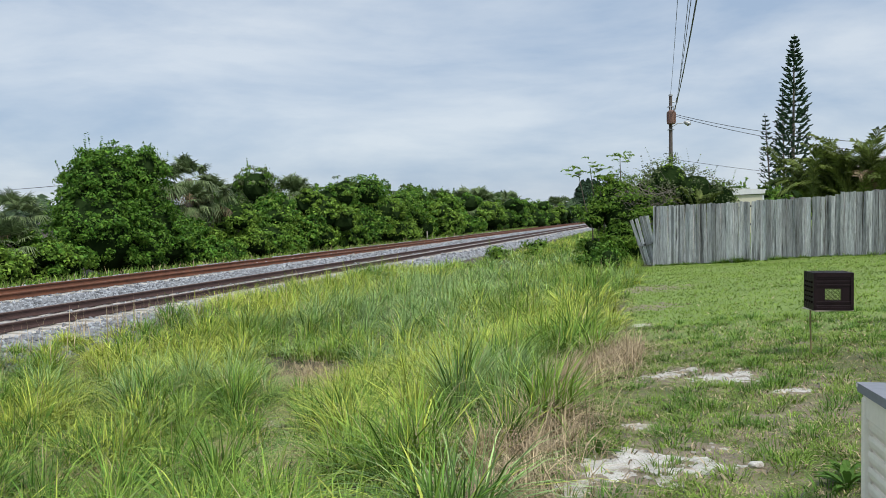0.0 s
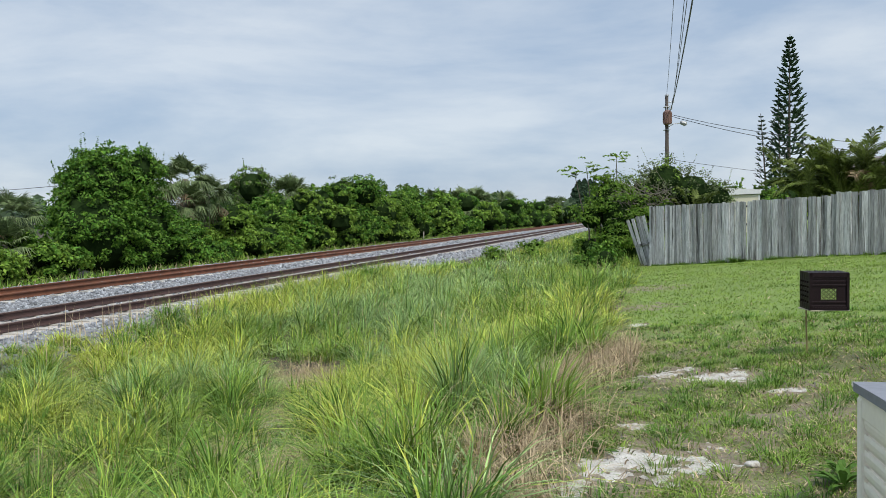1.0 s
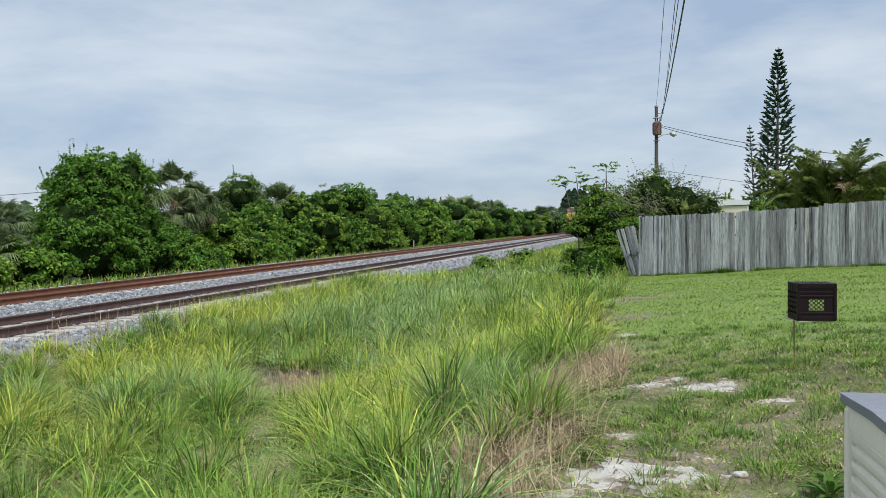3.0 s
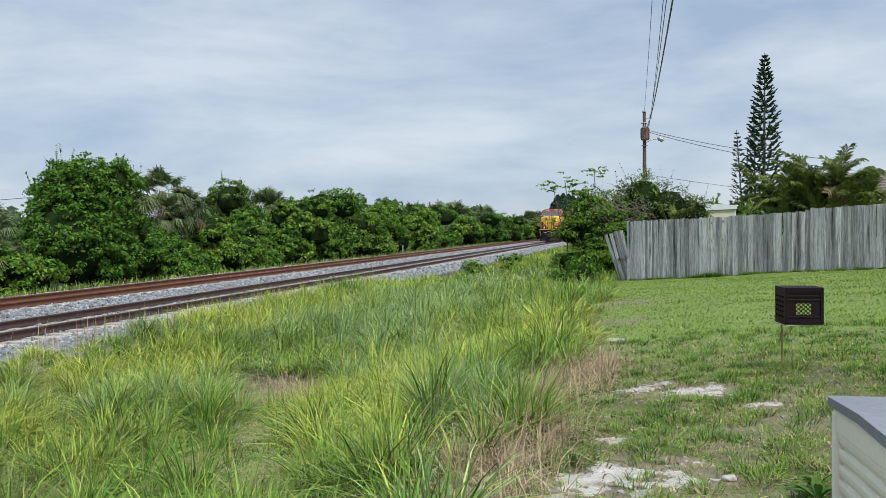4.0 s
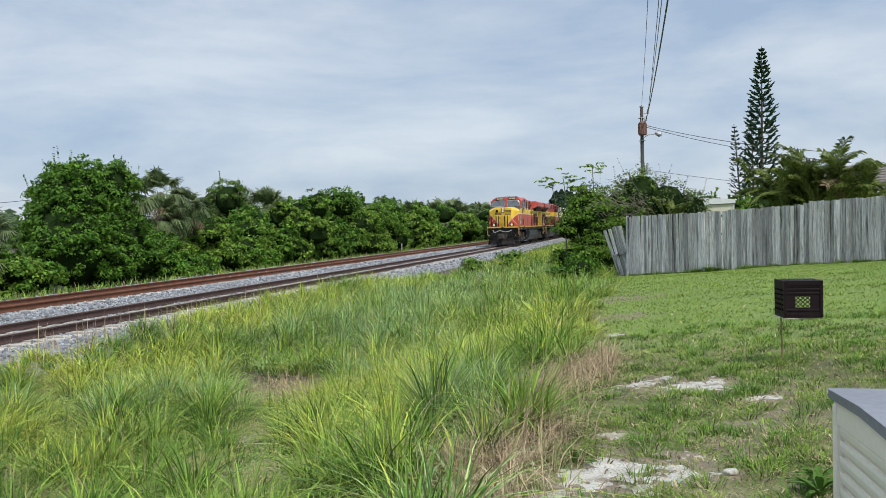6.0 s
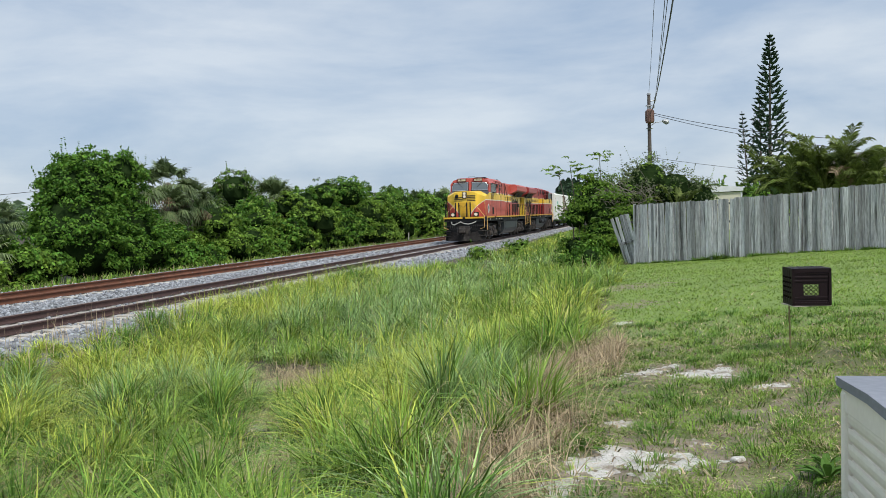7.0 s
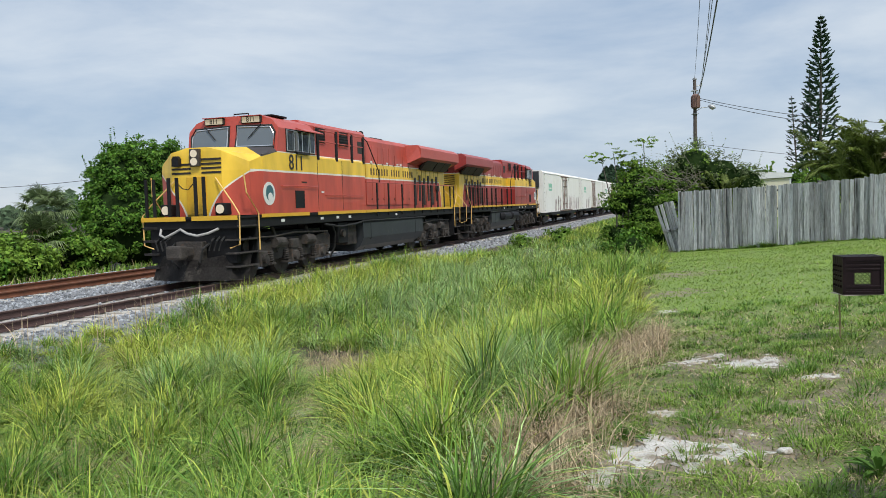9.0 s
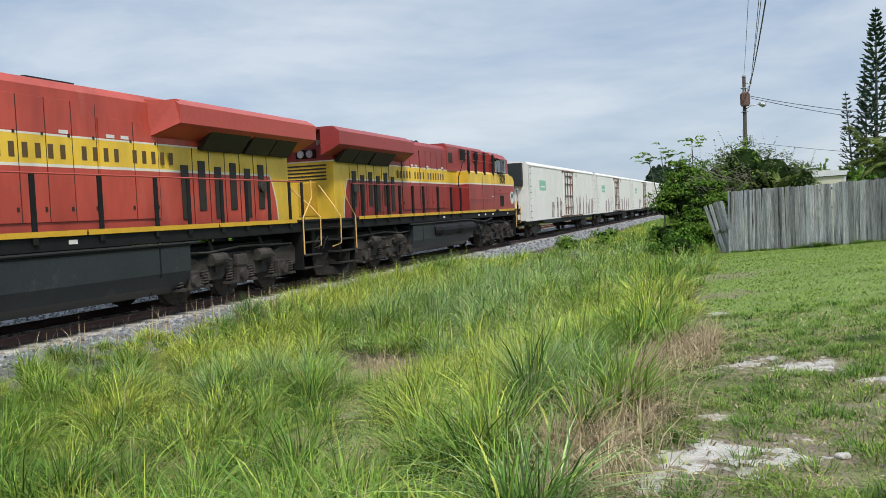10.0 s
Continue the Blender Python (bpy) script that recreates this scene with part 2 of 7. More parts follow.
def build_rail(track, x, side_mat, head_mat, name="rail"):
    half = [(0.07, -0.172), (0.07, -0.160), (0.02, -0.145), (0.009, -0.12), (0.009, -0.05), (0.036, -0.037), (0.036, -0.008), (0.027, 0.0)]
    ring = [(x + h, z) for h, z in half] + [(x - h, z) for h, z in half[::-1]]
    bm = prism(ring, "y", -60, 420)
    ob = part(name, bm, side_mat, track)
    ob.data.materials.append(head_mat)
    for f in ob.data.polygons:
        if f.normal.z > 0.6 and f.center.z > -0.01:
            f.material_index = 1
    return ob


tie_bm = prism([(-1.28, -0.36), (1.28, -0.36), (1.28, -0.19), (1.24, -0.165), (0.95, -0.172), (0.4, -0.20), (-0.4, -0.20), (-0.95, -0.172), (-1.24, -0.165), (-1.28, -0.19)], "y", -0.13, 0.13)
tie_mesh = bpy.data.meshes.new("tie")
tie_bm.to_mesh(tie_mesh)
tie_bm.free()
tie_mesh.materials.append(M["concrete"])


def build_track(offset, side_mat, head_mat, label):
    track = empty("railway_track", label, "railway track", "parallel railway tracks", "structure")
    track.matrix_basis = TRACK @ pose(-offset, 0, 0)
    build_rail(track, -0.7535, side_mat, head_mat)
    build_rail(track, 0.7535, side_mat, head_mat)
    for i in range(150):
        ob = new("tie", tie_mesh)
        ob.parent = track
        ob.matrix_basis = pose(random.uniform(-0.02, 0.02), -4 + i * 0.61, random.uniform(-0.008, 0.006), 0, 0, random.uniform(-0.6, 0.6))
    rest = bmesh.new()
    for i in range(150, 420):
        add_prism(rest, [(-1.28, -0.36), (1.28, -0.36), (1.28, -0.19), (-1.28, -0.19)], "y", -4.13 + i * 0.61, -3.87 + i * 0.61)
    far_ties = part("far_ties", rest, M["concrete"], track)
    tagged(far_ties, kind="stuff")
    return track


near_track = build_track(0, M["dark_rail"], M["rail_head"], "dark steel rails on concrete ties in grey ballast")
far_track = build_track(TRACK_GAP, M["rust_rail"], M["rust_rail"], "rust-brown steel rails on concrete ties in grey ballast")


def stones():
    """Loose ballast: small uneven lumps over the bed."""
    r = np.random.RandomState(21)
    n1, n2 = 18000, 9000
    a = np.concatenate([r.uniform(4, 32, n1), 32 + 70 * r.rand(n2) ** 1.4])
    p = np.concatenate([r.uniform(-TRACK_GAP - 3.0, 3.3, n1), r.uniform(-TRACK_GAP - 3.0, 3.4, n2)])
    size = r.uniform(0.018, 0.042, n1 + n2)
    size[n1:] *= 1.7
    x, y = place(a, p)
    z = ground_z(x, y) + r.uniform(-0.01, 0.02, len(a))
    # between and beside the rails the ballast lies a little below the tie tops
    near = np.minimum(np.abs(np.abs(p) - 0.7535), np.abs(np.abs(p + TRACK_GAP) - 0.7535))
    keep = (near > 0.10) & ((np.abs(p - 0.1) > 1.25) | (r.rand(len(p)) < 0.35))
    x, y, z, size = x[keep], y[keep], z[keep], size[keep]
    cube = np.array([[-1, -1, -1], [1, -1, -1], [1, 1, -1], [-1, 1, -1], [-1, -1, 1], [1, -1, 1], [1, 1, 1], [-1, 1, 1]], float)
    faces = np.array([[0, 3, 2, 1], [4, 5, 6, 7], [0, 1, 5, 4], [1, 2, 6, 5], [2, 3, 7, 6], [3, 0, 4, 7]])
    n = len(x)
    v = cube[None] * r.uniform(0.55, 1.0, (n, 8, 3)) * size[:, None, None]
    q = r.normal(size=(n, 3, 3))
    q, _ = np.linalg.qr(q)
    v = np.einsum("nij,nkj->nki", q, v) + np.stack([x, y, z], -1)[:, None]
    f = faces[None] + (np.arange(n) * 8)[:, None, None]
    return quads_mesh("ballast", v.reshape(-1, 3), f.reshape(-1, 4), M["ballast_stone"])


tagged(new("ballast", stones()), "grey crushed-stone ballast around the ties", "ballast", kind="stuff")

# ---- plants ----


def leaf_material(name, base, dark, rough=0.55, see=0.16, islands=0.5):
    return material(name, base, dark, rough, grain=0.6, fine=5, bump=0.0, islands=islands, through_light=see, spec=0.10)


M["grass_fresh"] = leaf_material("grass_fresh", (0.30, 0.43, 0.078), (0.15, 0.25, 0.04), 0.5)
M["grass_deep"] = leaf_material("grass_deep", (0.15, 0.285, 0.048), (0.06, 0.13, 0.023), 0.5)
M["grass_lime"] = leaf_material("grass_lime", (0.52, 0.57, 0.11), (0.34, 0.40, 0.07), 0.5)
M["grass_blue"] = leaf_material("grass_blue", (0.38, 0.51, 0.20), (0.20, 0.32, 0.115), 0.5)
M["grass_dry"] = leaf_material("grass_dry", (0.56, 0.46, 0.30), (0.36, 0.27, 0.17), 0.7, 0.15)
M["lawn_blade"] = leaf_material("lawn_blade", (0.215, 0.325, 0.06), (0.11, 0.19, 0.034), 0.55)
M["lawn_far"] = leaf_material("lawn_far", (0.27, 0.375, 0.072), (0.165, 0.26, 0.045), islands=0.22)
M["leaf_vine"] = leaf_material("leaf_vine", (0.095, 0.22, 0.028), (0.035, 0.10, 0.013), 0.5, 0.2)
M["leaf_mid"] = leaf_material("leaf_mid", (0.14, 0.265, 0.035), (0.06, 0.13, 0.018), 0.5, 0.2)
M["leaf_light"] = leaf_material("leaf_light", (0.22, 0.345, 0.05), (0.11, 0.20, 0.028), 0.5, 0.25)
M["leaf_grey"] = leaf_material("leaf_grey", (0.165, 0.20, 0.09), (0.08, 0.11, 0.05), 0.55, 0.15)
M["leaf_palm"] = leaf_material("leaf_palm", (0.18, 0.235, 0.105), (0.085, 0.125, 0.05), 0.45, 0.15)
M["leaf_areca"] = leaf_material("leaf_areca", (0.185, 0.235, 0.055), (0.075, 0.105, 0.026), 0.45, 0.2)
M["leaf_dead"] = leaf_material("leaf_dead", (0.26, 0.19, 0.12), (0.15, 0.11, 0.07), 0.8, 0.1)
M["needle"] = leaf_material("needle", (0.04, 0.075, 0.038), (0.018, 0.038, 0.02), 0.6, 0.05)
M["far_leaf"] = leaf_material("far_leaf", (0.075, 0.115, 0.06), (0.04, 0.066, 0.036), 0.7, 0.1)
# near-black green: the shade deep inside crowns, put into the colour
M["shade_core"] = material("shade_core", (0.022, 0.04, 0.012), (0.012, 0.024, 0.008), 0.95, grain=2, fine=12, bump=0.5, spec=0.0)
M["bark"] = material("bark", (0.17, 0.145, 0.12), (0.08, 0.068, 0.055), 0.9, grain=4, fine=30, bump=0.6, streaks=4)


def blade_mesh(name, x, y, z, height, width, yaw, lean, mats, which, levels=3):
    """Grass: each blade a tapered strip that arches over in its own direction."""
    r = np.random.RandomState(len(x) % 9973)
    n = len(x)
    s = np.linspace(0, 1, levels + 1)
    dx, dy = np.cos(yaw), np.sin(yaw)
    reach = (height * lean)[:, None] * (s[None] ** 1.8)
    rise = height[:, None] * (s[None] - 0.44 * np.clip(lean, 0, 1.6)[:, None] * s[None] ** 2.6)
    cx, cy, cz = x[:, None] + dx[:, None] * reach, y[:, None] + dy[:, None] * reach, z[:, None] + rise
    turn = yaw + math.pi / 2 + r.uniform(-0.9, 0.9, n)
    half = width[:, None] * 0.5 * (1 - 0.93 * s[None] ** 1.6)
    ox, oy = np.cos(turn)[:, None] * half, np.sin(turn)[:, None] * half
    v = np.stack([np.stack([cx - ox, cy - oy, cz], -1), np.stack([cx + ox, cy + oy, cz], -1)], 2)
    per = 2 * (levels + 1)
    base = (np.arange(n) * per)[:, None]
    k = np.arange(levels)[None] * 2
    q = np.stack([base + k, base + k + 1, base + k + 3, base + k + 2], -1).reshape(-1, 4)
    me = quads_mesh(name, v.reshape(-1, 3), q, mats[0])
    for m in mats[1:]:
        me.materials.append(m)
    me.polygons.foreach_set("material_index", np.repeat(which, levels).astype(np.int32))
    me.polygons.foreach_set("use_smooth", np.ones(len(me.polygons), bool))
    me.update()
    return new(name, me)


def in_view(x, y, spare=6):
    """The stretch of the plan ahead of the garden's edge."""
    az = np.degrees(np.arctan2(x, y))
    return (az > -36 - spare * 0.3) & (az < 33 + spare * 0.3) & (y > 1.5)


# thin, dry, lime-green and stiff blue-green spots in the tall grass: x, y, radius
BARE = [(-2.35, 12.6, 0.8), (-1.95, 12.2, 0.55), (-2.1, 9.9, 0.45), (-1.75, 8.6, 0.32), (-2.35, 8.1, 0.45), (-1.5, 7.1, 0.45), (-3.55, 7.5, 0.3), (-1.3, 6.3, 0.3), (1.2, 7.7, 0.4)]
DRY = [(1.85, 8.1, 0.55), (2.0, 8.6, 0.4), (0.5, 5.2, 0.4), (0.75, 5.9, 0.35), (0.3, 4.3, 0.35), (-1.9, 12.2, 0.5), (1.15, 7.6, 0.5), (-3.5, 7.4, 0.5), (-2.3, 7.9, 0.4), (-5.8, 12.6, 0.4)]
LIME = [(-5.6, 13.6, 2.0), (-0.75, 10.0, 1.5), (1.7, 11.2, 1.5), (-4.6, 9.4, 1.3), (0.9, 9.4, 1.0), (2.6, 14.0, 1.3), (-4.9, 19.5, 1.8), (-3.4, 24.0, 2.0), (-1.7, 29.0, 2.2), (-0.2, 7.4, 0.8)]
STIFF = [(0.4, 6.7, 0.6), (0.75, 7.5, 0.45), (-4.0, 11.5, 0.7), (0.2, 5.5, 0.4)]


def spots(x, y, where, run=1.0):
    """How deep in the spots a place lies; run draws them out towards the garden."""
    out = np.zeros_like(x)
    for a, b, r in where:
        dy = np.where(y < b, (b - y) * run, y - b)
        out = np.maximum(out, 1 - smooth01(np.hypot(x - a * (1 + (y - b) / b), dy), r * 0.5, r * 1.3))
    return out


def tall_grass(name, label, step, blades, a_range, p_range, tall, width, seed, levels=3, girth=0.2):
    """Tussocks set in an uneven grid: each a fountain of arching blades, with open ground between."""
    r = np.random.RandomState(seed)
    ga, gp = np.meshgrid(np.arange(a_range[0], a_range[1], step), np.arange(p_range[0], p_range[1], step), indexing="ij")
    a = ga.ravel() + r.uniform(-0.48, 0.48, ga.size) * step
    p = gp.ravel() + r.uniform(-0.48, 0.48, ga.size) * step
    x, y = place(a, p)
    ok = in_view(x, y) & (np.hypot(x, y) > 3.5) & (r.rand(len(x)) > 0.98 * spots(x, y, BARE, 0.5))
    ok &= p < 12.15 + 0.25 * lumps(x, y, 2.2, 8)
    ok &= p > np.interp(a, [5, 11, 18, 28, 36, 60], [2.55, 2.55, 2.5, 2.9, 4.0, 4.4]) + 0.25 * lumps(x, y, 2.5, 4)
    x, y, p, a = x[ok], y[ok], p[ok], a[ok]
    m = len(x)
    size = tall * (0.80 + 0.22 * lumps(x, y, 1.7, 17) + 0.20 * r.randn(m)).clip(0.42, 1.35)
    # shorter beside the ballast and along the lawn
    size *= 1 - 0.42 * (1 - smooth01(p, 2.8, 4.6)) * (1 - 0.75 * smooth01(a, 12, 17) * (1 - smooth01(a, 26, 34)))
    size *= 1 + 0.5 * (1 - smooth01(p, 4.2, 6.0)) * smooth01(a, 12.5, 15.5) * (1 - smooth01(a, 28, 34))
    size *= 1 - 0.35 * smooth01(p, 11.2, 12.2) * smooth01(a, 9, 12)
    size *= 1 - 0.55 * spots(x, y, BARE, 0.36)
    size = np.minimum(size, 1.15 * tall * (0.6 + 0.4 * smooth01(p, 2.6, 3.2)))
    stiff = spots(x, y, STIFF)
    size *= 1 + 0.2 * stiff
    dry, lime = spots(x, y, DRY), spots(x, y, LIME)
    blue = smooth01(p, 4.0, 5.2) * (1 - smooth01(p, 8.0, 9.6)) * smooth01(a, 13, 16) * (1 - smooth01(a, 30, 40))
    lush = smooth01(-x, 1.2, 2.6) * (1 - smooth01(y, 8.5, 11))
    u = r.rand(m)
    pick = np.where(u < 0.42, 0, np.where(u < 0.72, 1, np.where(u < 0.86, 2, 3)))
    pick = np.where(r.rand(m) < 0.6 * lush, np.where(r.rand(m) < 0.6, 1, 0), pick)
    pick = np.where(r.rand(m) < 0.75 * blue, 3, pick)
    pick = np.where(r.rand(m) < 0.68 * lime, 2, pick)
    pick = np.where(r.rand(m) < 0.8 * stiff, 3, pick)
    pick = np.where(r.rand(m) < 0.75 * dry, 4, pick)
    count = (r.poisson(blades, m) * (0.35 + 0.75 * size / tall)).astype(int) + 6
    t = np.repeat(np.arange(m), count)
    n = len(t)
    out = np.sqrt(r.rand(n))
    rad = girth * (0.55 + 0.6 * size[t]) * out * (1 - 0.35 * stiff[t])
    ang = r.uniform(0, 2 * math.pi, n)
    bx, by = x[t] + np.cos(ang) * rad, y[t] + np.sin(ang) * rad
    yaw = ang + r.normal(0, 0.8, n)
    # a light wind leans everything one way
    yaw = np.arctan2(np.sin(yaw) - 0.10, np.cos(yaw) + 0.20)
    height = size[t] * r.uniform(0.55, 1.15, n) * (1.1 - 0.25 * out)
    lean = (0.14 + (1.9 * r.rand(n) ** 0.85 * (0.35 + 0.65 * out)) * (1 - 0.65 * stiff[t]) + r.normal(0, 0.1, n)).clip(0.04, 1.75)
    stray = r.rand(n)
    near_tone = np.array([1, 0, 0, 1, 4])
    which = np.where(stray < 0.055, 4, np.where(stray < 0.20, near_tone[pick[t]], np.where(stray < 0.27, 2, pick[t])))
    wid = width * r.uniform(0.5, 1.25, n) * (1 - 0.45 * (which == 4))
    mats = [M[k] for k in ("grass_fresh", "grass_deep", "grass_lime", "grass_blue", "grass_dry")]
    ob = blade_mesh(name, bx, by, ground_z(bx, by) - 0.02, height, wid, yaw, lean, mats, which, levels)
    return tagged(ob, label, "grass", kind="stuff")


tall_grass("tall_grass", "tall arching green grass tussocks in the trackside ditch", 0.43, 175, (1.5, 11.5), (2.4, 12.6), 0.74, 0.0165, 41, 4, 0.17)
tall_grass("tall_grass", "tall arching green grass tussocks in the trackside ditch", 0.50, 88, (11.5, 29), (2.4, 12.6), 0.76, 0.021, 42, 3, 0.24)
tall_grass("tall_grass", "tall green grass along the track, far off", 0.95, 60, (29, 110), (2.6, 12.6), 0.66, 0.045, 43, 2, 0.5)
tall_grass("low_grass", "low pale grass beside the gravel", 0.42, 42, (5, 20), (2.4, 4.8), 0.36, 0.013, 44, 3, 0.3)


def dry_litter():
    """Dead straw lying in the open spots and standing thinly through the green."""
    r = np.random.RandomState(77)
    xs, ys = [], []
    for a, b, q in DRY + BARE:
        k = int((2000 if (a, b, q) in DRY else 800) * q)
        xs.append(a + r.normal(0, q * 0.6, k))
        ys.append(b + r.normal(0, q * 0.6, k))
    k = 2200
    a, p = r.uniform(2, 16, k), r.uniform(3.5, 12.4, k)
    x, y = place(a, p)
    xs.append(x)
    ys.append(y)
    x, y = np.concatenate(xs), np.concatenate(ys)
    ok = (along(x, y)[1] < 12.7) & (np.hypot(x, y) > 3.6)
    x, y = x[ok], y[ok]
    n = len(x)
    ob = blade_mesh("dry_grass", x, y, ground_z(x, y), r.uniform(0.10, 0.42, n), r.uniform(0.004, 0.010, n), r.uniform(0, 6.28, n), np.abs(r.normal(1.1, 0.6, n)), [M["grass_dry"]], np.zeros(n, int), 3)
    return tagged(ob, "dead straw-coloured grass in bare spots of the ditch", "dry grass", kind="stuff")


dry_litter()

# bare sand in the lawn: x, y, half length, half width, turn
SAND = [(1.14, 4.72, 0.78, 0.56, 25), (0.75, 4.42, 0.42, 0.32, 30), (2.45, 6.9, 0.66, 0.42, -35), (2.05, 7.35, 0.42, 0.3, -20), (1.31, 5.64, 0.22, 0.22, 0), (2.7, 6.15, 0.26, 0.14, -25),
        (2.7, 11.06, 0.3, 0.25, 0), (1.45, 4.5, 0.4, 0.22, 0), (-1.53, 7.1, 0.5, 0.6, 20), (-2.1, 9.9, 0.5, 0.5, 0), (-1.2, 6.2, 0.4, 0.5, 0)]


def sand_amount(x, y):
    out = np.zeros_like(np.asarray(x, float))
    for a, b, u, v, turn in SAND:
        c, s = math.cos(radians(turn)), math.sin(radians(turn))
        dx, dy = x - a, y - b
        d = np.hypot((dx * c + dy * s) / u, (-dx * s + dy * c) / v)
        out = np.maximum(out, 1.15 - d + 0.26 * lumps(x, y, 0.35, 12) + 0.20 * lumps(x, y, 0.12, 13) + 0.14 * lumps(x, y, 0.06, 14))
    return out


def sand_patches():
    for a, b, u, v, turn in SAND:
        big = max(u, v) * 1.6
        n = 46
        us = np.linspace(a - big, a + big, n)
        vs = np.linspace(b - big, b + big, n)
        # the sand rises through the soil where it lies bare, and dips under it at its ragged rim
        grid_sheet("sand_patch", us, vs, lambda X, Y: (X, Y, ground_z(X, Y) + np.clip(sand_amount(X, Y) - 0.66, -0.4, 0.22) * 0.045 + 0.004 * lumps(X, Y, 0.09, 5) + 0.004 * lumps(X, Y, 0.045, 6)), M["sand"])
        tagged(scene.collection.objects[-1], "bare patch of pale sand in the worn lawn", "sand", "bare sand patches", "structure")


sand_patches()


def dirt_patches():
    """Worn brownish soil round the sand and here and there in the lawn."""
    for a, b, u, v, turn in SAND[:8] + [(2.9, 6.42, 0.34, 0.2, 0), (2.57, 5.41, 0.42, 0.26, -10), (1.88, 5.56, 0.42, 0.24, 0), (2.11, 5.08, 0.46, 0.24, 0), (3.29, 8.62, 0.55, 0.4, -20), (4.17, 16.5, 1.0, 0.8, 20), (3.3, 13.2, 0.6, 0.5, 0), (2.4, 8.3, 0.4, 0.3, 0)]:
        big = max(u, v) * 2.0
        us, vs = np.linspace(a - big, a + big, 40), np.linspace(b - big, b + big, 40)

        def put(X, Y):
            c, s = math.cos(radians(turn)), math.sin(radians(turn))
            d = np.hypot(((X - a) * c + (Y - b) * s) / (u * 1.35), (-(X - a) * s + (Y - b) * c) / (v * 1.5))
            amount = 0.9 - d + 0.35 * lumps(X, Y, 0.3, 21) + 0.25 * lumps(X, Y, 0.1, 22)
            return X, Y, ground_z(X, Y) + np.clip(amount - 0.25, -0.5, 0.12) * 0.04 + 0.003 * lumps(X, Y, 0.05, 7)

        ob = grid_sheet("dirt_patch", us, vs, put, M["dirt"])
        tagged(ob, "worn patch of grey-brown soil in the lawn", "soil", "worn soil patches", "structure")


dirt_patches()


def lawn(name, label, tufts, blades, lo, hi, tall, width, seed):
    r = np.random.RandomState(seed)
    rad = np.sqrt(r.uniform(lo ** 2, hi ** 2, tufts))
    az = np.radians(r.uniform(-4, 36, tufts))
    x, y = rad * np.sin(az), rad * np.cos(az)
    _, p = along(x, y)
    thin = lumps(x, y, 1.6, 61) + 0.7 * lumps(x, y, 0.6, 62)
    near = 1 - smooth01(rad, 7, 13)
    ok = (p > 11.9 + 0.3 * lumps(x, y, 1.5, 9)) & ((sand_amount(x, y) < 0.60) | (r.rand(tufts) < 0.10)) & (r.rand(tufts) > near * (0.42 + 0.55 * thin).clip(0, 0.96))
    fence_side = (x - 6.35) * 0.755 + (y - 24.2) * 0.655
    ok &= fence_side < -0.05
    x, y, rad = x[ok], y[ok], rad[ok]
    m = len(x)
    size = tall * r.uniform(0.5, 1.35, m) * (1 + 0.5 * lumps(x, y, 0.9, 64)).clip(0.4, 2)
    pick = np.where(r.rand(m) < 0.12, 2, np.where(r.rand(m) < 0.42 + 0.25 * lumps(x, y, 2.4, 65), 0, 1))
    t = np.repeat(np.arange(m), r.poisson(blades, m) + 3)
    n = len(t)
    ang = r.uniform(0, 6.283, n)
    d = (0.08 + 0.14 * smooth01(rad[t], 8, 11)) * np.sqrt(r.rand(n)) * (1 + rad[t] / 14)
    bx, by = x[t] + np.cos(ang) * d, y[t] + np.sin(ang) * d
    lean = np.abs(r.normal(1.05, 0.4, n)).clip(0.1, 1.7)
    which = np.where(r.rand(n) < (0.07 if hi < 12 else 0.03), 2, pick[t] if hi < 12 else np.where(r.rand(n) < 0.8, 0, 1))
    ob = blade_mesh(name, bx, by, ground_z(bx, by) - 0.005, size[t] * r.uniform(0.5, 1.2, n), width * r.uniform(0.6, 1.3, n), ang, lean, [M["lawn_blade"], M["grass_fresh"], M["grass_dry"]] if hi < 12 else [M["lawn_far"], M["lawn_blade"], M["grass_dry"]], which, 2 if hi < 12 else 1)
    return tagged(ob, label, "grass", kind="stuff")


lawn("lawn_grass", "short patchy green lawn worn through to sand", 15000, 13, 3.0, 9.5, 0.042, 0.0065, 51)
lawn("lawn_grass", "short green lawn running up to the fence", 16000, 12, 8.2, 27, 0.040, 0.022, 52)



